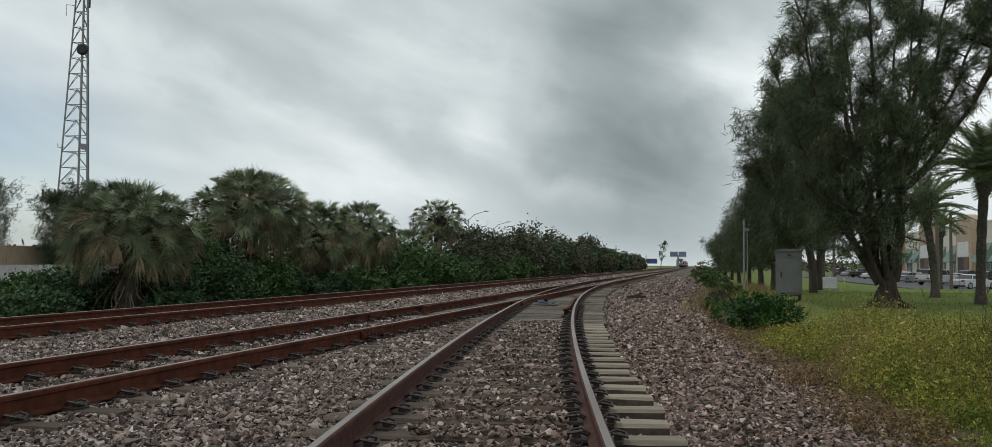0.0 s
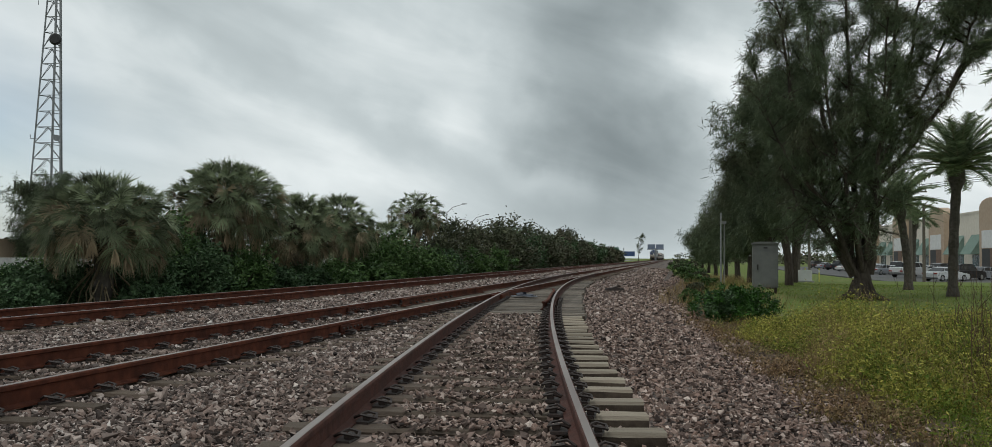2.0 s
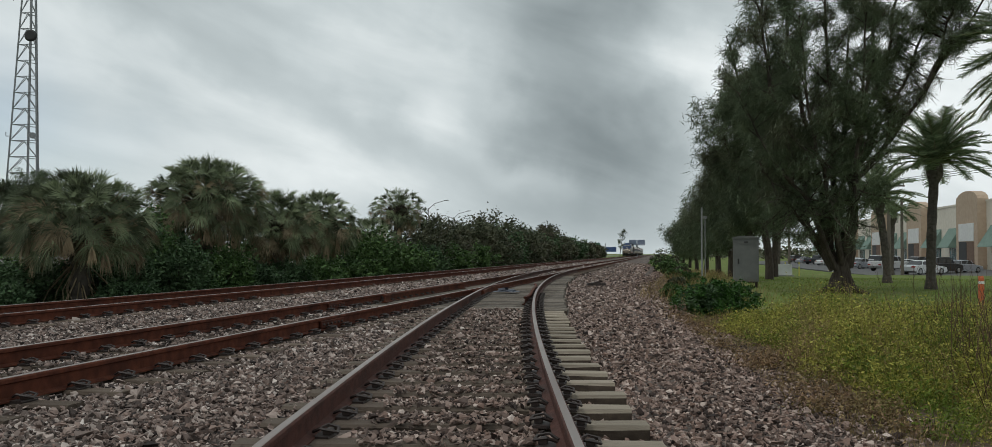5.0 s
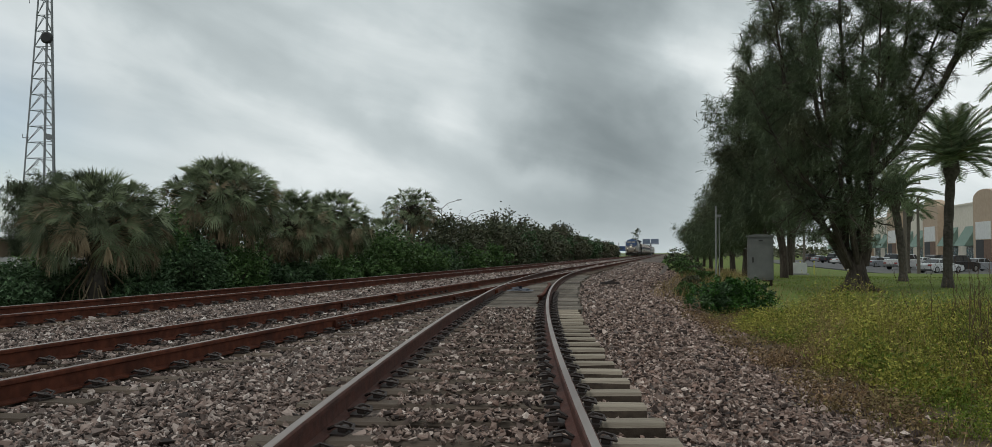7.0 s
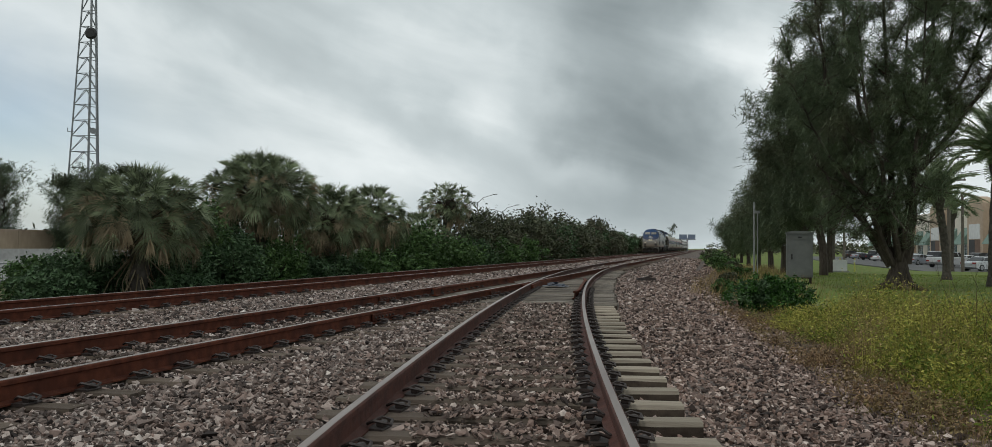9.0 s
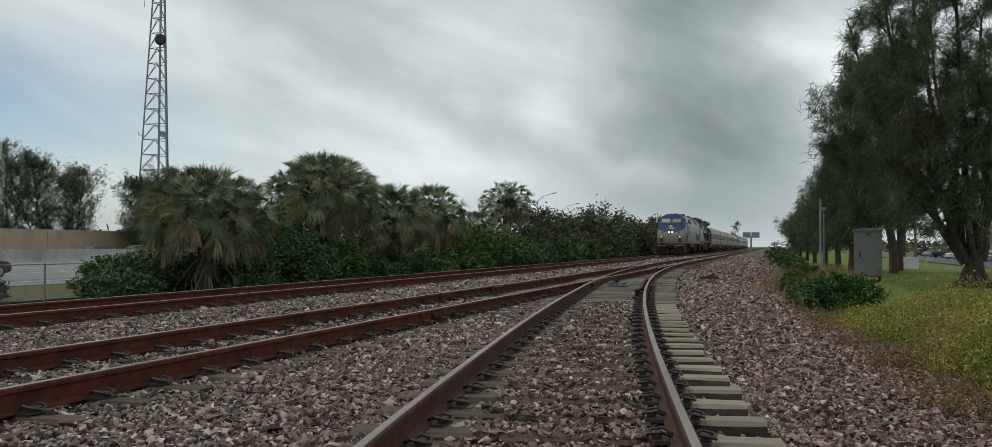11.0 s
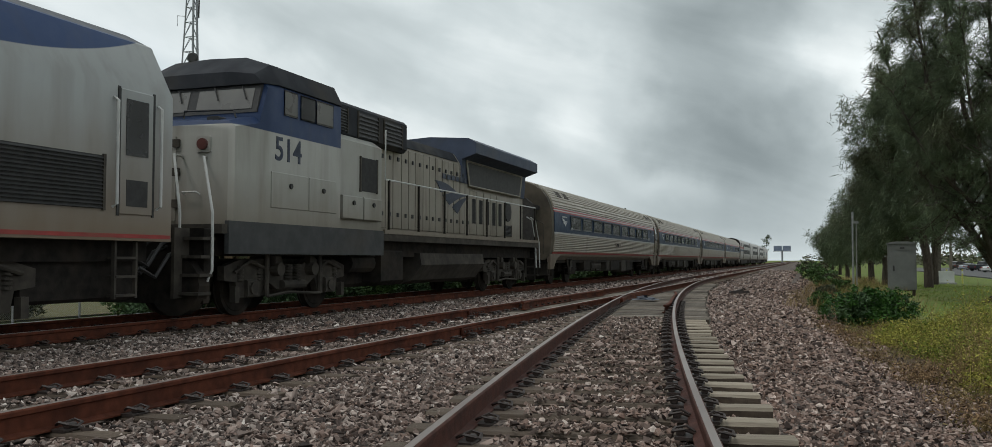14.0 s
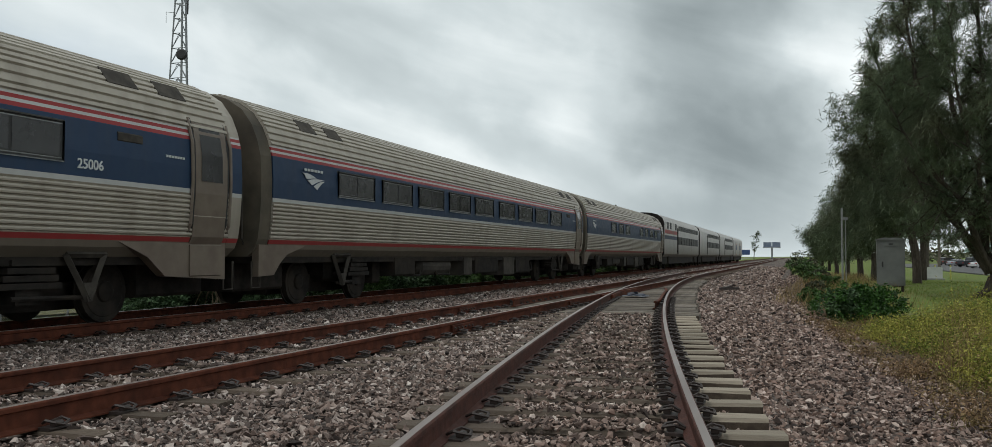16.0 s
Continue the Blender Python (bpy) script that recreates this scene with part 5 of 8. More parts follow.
def blades(base, tip, width, side=None):
    """A tapering blade from each base to its tip."""
    d = tip - base
    w = unit(np.cross(d, (0.31, 0.52, 0.8) if side is None else side)) * np.asarray(width).reshape(-1, 1)
    return np.stack([base - w * 0.5, base + w * 0.5, tip + w * 0.12, tip - w * 0.12], 1)


def ball_points(rng, n, c, rad, hollow=0.55):
    d = unit(rng.normal(size=(n, 3)))
    r = hollow + (1 - hollow) * rng.random((n, 1))
    return np.array(c) + d * r * np.array(rad)


def clumpy(rng, c, rad, clumps, per, size):
    """Leaf clumps scattered over an uneven mass, for shrubs and hedges."""
    cs = ball_points(rng, clumps, c, rad, 0.35)
    cs[:, 2] = np.maximum(cs[:, 2], c[2] - rad[2] * 0.95)
    cl = 0.145 * min(rad)
    pts = (cs[:, None, :] + rng.normal(size=(clumps, per, 3)) * cl * rng.uniform(0.5, 1.2, (clumps, 1, 1))).reshape(-1, 3)
    return leaves_at(rng, pts, size)


LEAF_MID = surface("shrub_leaf_green", (0.044, 0.086, 0.027), (0.084, 0.14, 0.046), 2, 0.5, 0, 1, spread=0.55, spec=0.12)
LEAF_DARK = surface("dark_leaf", (0.040, 0.074, 0.034), (0.072, 0.115, 0.054), 2, 0.5, 0, 1, spread=0.5, spec=0.12)
LEAF_BUSH = surface("bush_leaf", (0.022, 0.062, 0.012), (0.042, 0.10, 0.02), 3, 0.45, 0, 1, spread=0.5, spec=0.12)
LEAF_OLIVE = surface("olive_leaf", (0.055, 0.066, 0.038), (0.095, 0.10, 0.06), 1, 0.6, 0, 1, c3=(0.10, 0.078, 0.058), big=0.35, spread=0.5, spec=0.12)
PALM_GREEN = surface("palm_leaf", (0.112, 0.14, 0.078), (0.19, 0.222, 0.13), 2, 0.5, 0, 1, spread=0.75, spec=0.12, two_sided=True)
DATE_GREEN = surface("feather_leaf", (0.16, 0.215, 0.125), (0.27, 0.32, 0.19), 2, 0.45, 0, 1, spread=0.6, spec=0.2, two_sided=True)
PALM_DEAD = surface("dead_frond", (0.27, 0.20, 0.125), (0.36, 0.275, 0.18), 3, 0.8, 0, 1, spread=0.4, spec=0.12)
PALM_OLD = surface("yellowing_frond", (0.185, 0.152, 0.096), (0.295, 0.235, 0.153), 3, 0.6, 0, 1, spread=0.55, spec=0.12, two_sided=True)
NEEDLE = surface("casuarina_needle", (0.105, 0.135, 0.085), (0.165, 0.20, 0.125), 1.2, 0.7, 0, 1, c3=(0.13, 0.125, 0.085), big=0.3, spread=0.5, spec=0.12, two_sided=True)
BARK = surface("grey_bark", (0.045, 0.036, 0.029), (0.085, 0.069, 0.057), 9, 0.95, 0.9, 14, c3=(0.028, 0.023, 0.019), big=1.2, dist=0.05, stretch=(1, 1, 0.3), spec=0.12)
PALM_BARK = surface("palm_bark", (0.065, 0.057, 0.048), (0.115, 0.10, 0.085), 6, 0.95, 0.9, 9, c3=(0.06, 0.052, 0.045), big=1.0, dist=0.05, spec=0.12)
WEED_LIME = surface("lime_weed", (0.225, 0.222, 0.044), (0.375, 0.345, 0.085), 2, 0.6, 0, 1, spread=0.7, spec=0.12, two_sided=True)
WEED_DRY = surface("dry_weed", (0.19, 0.135, 0.065), (0.31, 0.23, 0.115), 3, 0.85, 0, 1, spread=0.65, spec=0.12)
WEED_RUST = surface("red_brown_weed", (0.14, 0.088, 0.05), (0.24, 0.155, 0.085), 3, 0.8, 0, 1, c3=(0.15, 0.15, 0.05), big=1.5, spread=0.6, spec=0.12)
WEED_GREEN = surface("green_weed", (0.10, 0.15, 0.024), (0.19, 0.225, 0.045), 2, 0.6, 0, 1, spread=0.65, spec=0.12, two_sided=True)
TWIG = surface("bare_twig", (0.075, 0.048, 0.034), (0.12, 0.08, 0.055), 5, 0.9, 0, 1, spread=0.3, spec=0.12)


def fan_palm(name, x, y, trunk_h, crown_r, leaves, seed, label, lean=0.0, shaggy=0.0, stalks=0):
    """A cabbage palm: a dome of drooping fan leaves, older ones tan, dead ones hanging below."""
    rng = np.random.default_rng(seed)
    z0 = ground_z(x, y)
    e = tagged(empty(name, pose(x, y, z0)), label, "palm tree", "palms along the fence")
    n = 7
    part("trunk", Geo().tube([(lean * k / n, 0, trunk_h * k / n) for k in range(n + 1)], [0.26 + 0.05 * (k % 2) for k in range(n + 1)], 9), PALM_BARK, e, "rough trunk with old leaf stubs", smooth=True)
    top = np.array([lean, 0, trunk_h + 0.15])
    sets = {"green": ([], [], 0), "old": ([], [], 0)}
    stalk = Geo()
    m = 26
    for k in range(leaves):
        f = (k + 0.5) / leaves
        el = math.radians(88 - (108 + 34 * shaggy) * f ** 0.85 + rng.normal() * 8)
        az = k * 2.39996 + rng.normal() * 0.25
        out = np.array([math.cos(az) * math.cos(el), math.sin(az) * math.cos(el), math.sin(el)])
        low = max(0.0, -math.sin(el))
        reach = crown_r * (0.34 + 0.46 * rng.random() ** 0.6) * (1 - 0.12 * low)
        hub = top + out * reach * np.array([1, 1, 0.8])
        warm = f > 0.38 and rng.random() < 0.04 + 0.85 * (f - 0.38)
        kind = "dead" if f > 0.95 - 0.06 * shaggy and rng.random() < 0.7 else ("old" if warm else "green")
        side = unit(np.cross(out, (0.01, 0.02, 1.0)))
        rise = max(out[2], 0.0)
        axis = np.cross(side, out)
        axis = unit(axis * (-1 if axis[2] > 0 else 1) + rng.normal(size=3) * 0.45)
        ang = np.linspace(-2.5, 2.5, m) + rng.normal(size=m) * 0.05
        ln = crown_r * 0.26 * (0.80 + 0.20 * np.cos(ang * 0.6)) * rng.uniform(0.8, 1.12, m) * rng.uniform(0.8, 1.15)
        d = np.cos(ang)[:, None] * axis + np.sin(ang)[:, None] * side + (0.35 + 0.75 * rng.random() + 0.4 * rise) * out
        if kind == "dead":
            ln = ln * 0.85
            d = unit(d * 0.4 + np.array([0, 0, -1.0]))
        d = unit(d)
        # one sheet a leaf: every segment springs from the hub, widens and droops to a point
        mid = hub + d * (ln * 0.5)[:, None]
        droop = (0.2 + 0.22 * f) * (1 - 0.7 * rise) * ln[:, None] * np.array([0, 0, -1.0])
        tip = hub + d * (ln * 0.96)[:, None] + droop * rng.uniform(0.5, 1.3, (m, 1))
        w = unit(np.cross(d, out + rng.normal(size=3) * 0.2)) * 0.0058 * crown_r * rng.uniform(0.8, 1.15)
        vs = np.concatenate([hub[None], mid - w, mid + w, tip])
        i = np.arange(m)
        tri = np.concatenate([np.stack([0 * i, 1 + i, 1 + m + i], 1), np.stack([1 + i, 1 + 2 * m + i, 1 + m + i], 1)])
        if kind == "dead":
            part("dead_frond", tris_mesh("dead_frond", vs, tri, PALM_DEAD), None, e, "hanging dead brown frond")
            continue
        a, b, at = sets[kind]
        a.append(vs)
        b.append(tri + at)
        sets[kind] = (a, b, at + len(vs))
        if f > 0.25 and k % 2 == 0:
            stalk.tube([tuple(top), tuple(hub)], 0.017, 4, False)
    # old bare leaf stalks that lean down to the ground
    for k in range(stalks):
        az, r = rng.uniform(0, 6.283), rng.uniform(0.7, 1.7)
        h = rng.uniform(0.5, 1.5)
        stalk.tube([(0.2 * math.cos(az), 0.2 * math.sin(az), h + 0.3), (r * 0.7 * math.cos(az), r * 0.7 * math.sin(az), h * 0.6), (r * math.cos(az + 0.3), r * math.sin(az + 0.3), 0.0)], [0.022, 0.018, 0.012], 4, False)
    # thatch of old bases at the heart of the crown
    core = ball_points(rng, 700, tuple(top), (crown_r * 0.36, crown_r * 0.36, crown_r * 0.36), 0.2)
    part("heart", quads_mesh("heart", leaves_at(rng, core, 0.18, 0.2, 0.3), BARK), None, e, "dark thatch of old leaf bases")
    for kind, mat, nm, lb in (("green", PALM_GREEN, "crown", "dome of green fan leaves"), ("old", PALM_OLD, "yellowing_skirt", "drooping tan and yellowed fan leaves")):
        if sets[kind][0]:
            part(nm, tris_mesh(nm, np.concatenate(sets[kind][0]), np.concatenate(sets[kind][1]), mat), None, e, lb)
    part("petiole", stalk, PALM_OLD, e)
    return e


def feather_palm(x, y, trunk_h, frond, n, seed, label, bend=0.0, low=78):
    """A date palm: slender trunk and arching feather leaves."""
    rng = np.random.default_rng(seed)
    z0 = ground_z(x, y)
    e = tagged(empty("date_palm", pose(x, y, z0)), label, "palm tree", "palms on the lawn")
    pts = [(bend * (k / 12) ** 2, 0, trunk_h * k / 12) for k in range(13)]
    rr = [0.3 if k == 0 else 0.19 + 0.025 * (k % 2) for k in range(11)] + [0.36, 0.28]
    part("trunk", Geo().tube(pts, rr, 10), PALM_BARK, e, "grey ringed trunk", smooth=True)
    top = np.array([bend, 0, trunk_h])
    out, stem = [], Geo()
    for k in range(n):
        f = (k + 0.5) / n
        el = math.radians(82 - low * f + rng.normal() * 6)
        az = k * 2.39996 + rng.normal() * 0.2
        h = np.array([math.cos(az), math.sin(az), 0.0])
        ln = frond * rng.uniform(0.85, 1.08)
        p, d = top.copy(), h * math.cos(el) + np.array([0, 0, math.sin(el)])
        line = [p.copy()]
        for s in range(9):
            p = p + d * ln / 9
            d = unit(d + np.array([0, 0, -0.075 - 0.05 * f]) + h * 0.04)
            line.append(p.copy())
        stem.tube([tuple(q) for q in line], [0.03 - 0.0027 * s for s in range(10)], 4, False)
        side = np.cross(h, (0, 0, 1.0))
        for s in range(1, 10):
            for j in range(8):
                b = line[s - 1] + (line[s] - line[s - 1]) * j / 8
                u = (s - 1 + j / 8) / 9
                t = unit(line[s] - line[s - 1])
                l2 = frond * 0.17 * (0.5 + 1.3 * u * (1 - u) * 2)
                for sg in (-1, 1):
                    tip = b + (side * sg * 0.75 + t * 0.6 + np.array([0, 0, 0.18 - 0.3 * rng.random()])) * l2
                    out.append(np.stack([b, tip]))
    a = np.array(out)
    part("crown", quads_mesh("crown", blades(a[:, 0], a[:, 1], np.full(len(a), 0.036)), DATE_GREEN), None, e, "arching green feather leaves")
    part("petiole", stem, PALM_OLD, e)
    return e


def needle_crown(rng, pos, wt, sprays, tuft, needle, width, haze):
    """Brushes of fine drooping needles, gathered round the ends of the twigs."""
    pick = rng.choice(len(pos), sprays, p=wt / wt.sum())
    c = pos[pick] + rng.normal(size=(sprays, 3)) * haze
    b = np.repeat(c, tuft, 0)
    lead = np.repeat(unit(rng.normal(size=(sprays, 3)) * (0.9, 0.9, 0.5) + (0, 0, 0.3)), tuft, 0)
    d = lead + rng.normal(size=(len(b), 3)) * 0.5
    b = b + lead * rng.uniform(-0.5, 0.5, (len(b), 1)) * needle * 0.8
    tip = b + unit(d) * needle * rng.uniform(0.6, 1.3, (len(b), 1)) + np.array([0, 0, -0.16 * needle])
    return quads_mesh("crown", blades(b, tip, np.full(len(b), width)), NEEDLE)


def bough(rng, wood, q, dd, ln, r, anchors, inside=None, twigs=True):
    """One rising bough with its twigs; the places where needles grow are added to anchors."""
    br = [q.copy()]
    for j in range(6):
        q = q + unit(dd) * ln / 6
        if inside and not inside(q):
            break
        dd = dd + rng.normal(size=3) * 0.16 + np.array([0, 0, 0.06])
        br.append(q.copy())
        if j >= 1:
            anchors.append((q.copy(), 0.35 + 0.65 * j / 6))
            for _ in range(2):
                a3 = unit(dd + rng.normal(size=3) * 0.8)
                tw = q + a3 * ln * 0.26
                if twigs:
                    wood.tube([tuple(q), tuple((q + tw) / 2 + np.array([0, 0, 0.03])), tuple(tw)], [0.016, 0.011, 0.006], 3, False)
                anchors += [(tw, 1.0), ((q + tw) / 2, 0.8)]
    if len(br) > 1:
        wood.tube([tuple(v) for v in br], [r * (1 - 0.85 * j / 6) + 0.008 for j in range(len(br))], 5, False)


def casuarina(x, y, height, spread, seed, label, trunks=1, sprays=9000, low=0.18, base_r=0.3, needle=0.36, width=0.02, group="needle trees", boughs=44, tuft=5):
    """A feathery she-oak: straight or forked trunks, rising limbs, and drooping sprays of fine needles."""
    rng = np.random.default_rng(seed)
    z0 = ground_z(x, y)
    e = tagged(empty("casuarina_tree", pose(x, y, z0 - 0.05)), label, "tree", group)
    wood = Geo()
    anchors = []
    for k in range(trunks):
        az = k * 2.4 + rng.normal() * 0.3
        lean = (0.0 if trunks == 1 else 0.24 + 0.1 * rng.random()) * (0.85 if k else 0.2)
        hgt = height * (1.0 if k == 0 else 0.72 + 0.25 * rng.random())
        p = np.array([math.cos(az), math.sin(az), 0]) * (0.22 * base_r * 3 if trunks > 1 else 0)
        d = np.array([math.cos(az) * lean, math.sin(az) * lean, 1.0])
        line = [p.copy()]
        m = 14
        for s in range(m):
            p = p + unit(d) * hgt / m
            d = d + rng.normal(size=3) * 0.07 + np.array([0, 0, 0.05])
            line.append(p.copy())
        r0 = base_r * (1.0 if trunks == 1 else 0.36)
        wood.tube([tuple(q) for q in line], [r0 * (1 - 0.93 * s / m) + 0.012 for s in range(m + 1)], 8)
        for s in range(boughs):
            f = low + (0.98 - low) * (s + rng.random()) / boughs
            q = np.array([np.interp(f * m, range(m + 1), [v[i] for v in line]) for i in range(3)])
            a2 = rng.random() * 6.283
            ln = spread * (0.30 + 0.70 * math.sin(math.pi * min(1.0, (1.06 - f) ** 0.8))) * rng.uniform(0.65, 1.1) * (0.5 if f > 0.85 else 1)
            bough(rng, wood, q, np.array([math.cos(a2), math.sin(a2), 0.55 + 0.5 * f]), ln, 0.055 * base_r / 0.3 * (1.1 - 0.6 * f), anchors, None, y < 60)
    part("trunk", wood, BARK, e, "dark forked trunk and rising limbs", smooth=True)
    part("crown", needle_crown(rng, np.array([a[0] for a in anchors]), np.array([a[1] for a in anchors]), sprays, tuft, needle, width, 0.2 * min(spread / 3, 1.6)), None, e, "airy crown of fine dark needles")
    return e


# limbs of the large tree: places (x, y, z) along each
TREE_BOUGHS = [((0, 0, 1.0), (-0.2, 0.1, 5), (-0.4, 0.4, 10), (-0.5, 0.6, 16)), ((-0.2, 0, 1.1), (-0.9, 0.3, 5), (-1.8, 0.6, 10), (-2.3, 0.8, 15.5)),
         ((-0.3, 0, 1.1), (-1.5, -0.4, 4.5), (-2.8, -0.6, 8.5), (-3.6, -0.7, 13.5)), ((-0.3, 0.1, 1.0), (-1.6, 0.7, 3.8), (-3.3, 1.0, 7), (-4.4, 1.2, 11)),
         ((0.1, 0, 1.2), (0.5, -0.4, 5), (1.1, -0.8, 10), (1.5, -0.9, 16)), ((0.2, 0, 1.2), (0.8, 0.4, 5), (2.0, 0.8, 9.5), (3.0, 1.0, 15.5)),
         ((0.3, 0, 1.1), (0.5, 0, 4.4), (3.3, 0.2, 8.3), (6.4, 0.4, 13.0)), ((0.5, 0, 4.6), (1.9, 0.5, 7.4), (3.6, 0.8, 11), (4.8, 0.9, 15)),
         ((-0.2, -0.1, 1.0), (-1.3, -1.2, 3.4), (-3.0, -1.8, 5.5), (-4.2, -2.0, 8.0)), ((0, -0.2, 1.2), (-0.7, -1.3, 4), (-1.5, -2.0, 7), (-1.9, -2.2, 11)),
         ((0, -0.2, 1.2), (0.2, -1.2, 4), (0.4, -2.1, 7.5), (0.6, -2.5, 12)), ((0, 0.2, 1.2), (0.3, 1.2, 4.5), (0.8, 2.2, 9), (1.0, 2.6, 14)),
         ((0, 0.2, 1.0), (-1.0, 1.4, 4), (-2.0, 2.4, 7.5), (-2.8, 2.8, 12.5)), ((3.3, 0.2, 8.3), (4.0, 0.0, 10.2), (4.4, -0.2, 12.5), (4.7, -0.3, 15)),
         ((-0.3, -0.1, 1.4), (-1.2, -0.6, 2.6), (-2.4, -0.9, 3.6), (-3.3, -1.0, 5.4))]


def large_casuarina(x, y, seed, label):
    """A many-limbed she-oak that forks low and opens upwards like a vase."""
    rng = np.random.default_rng(seed)
    e = tagged(empty("casuarina_tree", pose(x, y, ground_z(x, y) - 0.05)), label, "tree", "needle trees")
    wood = Geo().tube([(0, 0, -0.05), (0.02, 0, 0.3), (0.03, 0.02, 0.9), (0.0, 0.0, 1.5)], [0.46, 0.38, 0.34, 0.22], 12)
    anchors = []

    def inside(q):
        return lerp(q[2], [(1.8, -2.3), (4, -3.9), (6, -5.0), (9, -5.0), (12.7, -3.5), (16, -2.4)]) < q[0] < lerp(q[2], [(1.8, 1.1), (4, 1.6), (6, 2.7), (8, 4.2), (10, 5.3), (12.7, 6.6), (16, 6.6)])

    for k, way in enumerate(TREE_BOUGHS):
        # a smooth line through the four places
        pts = [np.array(p, float) for p in way]
        line = []
        for i in range(15):
            u = i / 14 * 3
            a = min(int(u), 2)
            line.append(pts[a] + (pts[a + 1] - pts[a]) * (u - a) + (rng.normal(size=3) * 0.07 if 0 < i < 14 else 0))
        r0 = (0.15 if k < 7 else 0.11) if way[0][2] < 2 else 0.085
        wood.tube([tuple(q) for q in line], [r0 * (1 - 0.92 * i / 14) + 0.012 for i in range(15)], 8)
        for i in range(26):
            f = 0.2 + 0.8 * (i + rng.random()) / 26
            q = np.array([np.interp(f * 14, range(15), [v[c] for v in line]) for c in range(3)])
            a2 = rng.random() * 6.283
            drop = -0.5 if q[2] < 4.5 and rng.random() < 0.5 else 0.35 + 0.6 * f
            bough(rng, wood, q, np.array([math.cos(a2), math.sin(a2), drop]), rng.uniform(1.0, 2.1) * (1.1 - 0.45 * f), 0.035 * (1.15 - 0.7 * f), anchors, inside)
    part("trunk", wood, BARK, e, "dark trunk forked low into many rising limbs", smooth=True)
    g = Geo()
    for k in range(9):
        a = k * 0.7
        r = 0.75 + 0.2 * (k % 3)
        g.tube([(0.2 * math.cos(a), 0.2 * math.sin(a), 0.8), (0.42 * math.cos(a), 0.42 * math.sin(a), 0.3), (r * math.cos(a), r * math.sin(a), 0.03)], [0.17, 0.15, 0.06], 7)
    part("root_flare", g, BARK, e, "buttressed root flare", smooth=True)
    pos, wt = np.array([a[0] for a in anchors]), np.array([a[1] for a in anchors])
    ok = np.array([inside(q) for q in pos])
    wt = wt * np.where(pos[:, 0] > 1.5, 1.05, 1.0) * np.clip(pos[:, 2] / 7, 0.4, 1.0)
    part("crown", needle_crown(rng, pos[ok], wt[ok], 34000, 4, 0.34, 0.02, 0.14), None, e, "airy crown of fine dark needles")
    return e


def shrub(name, x, y, rad, clumps, per, size, mat, seed, label, category="shrub", lift=0.0):
    rng = np.random.default_rng(seed)
    z0 = ground_z(x, y)
    e = tagged(empty(name, pose(x, y, z0)), label, category)
    g = Geo()
    for k in range(7):
        a = k * 0.9
        g.tube([(0.1 * math.cos(a), 0.1 * math.sin(a), -0.05), (rad[0] * 0.3 * math.cos(a), rad[1] * 0.3 * math.sin(a), rad[2] * 0.8 + lift), (rad[0] * 0.6 * math.cos(a), rad[1] * 0.6 * math.sin(a), rad[2] * 1.3 + lift)], [0.035, 0.025, 0.01], 5)
    part("stem", g, BARK, e)
    part("foliage", quads_mesh("foliage", clumpy(rng, (0, 0, rad[2] * 0.9 + lift), rad, clumps, per, size), mat), None, e)
    return e


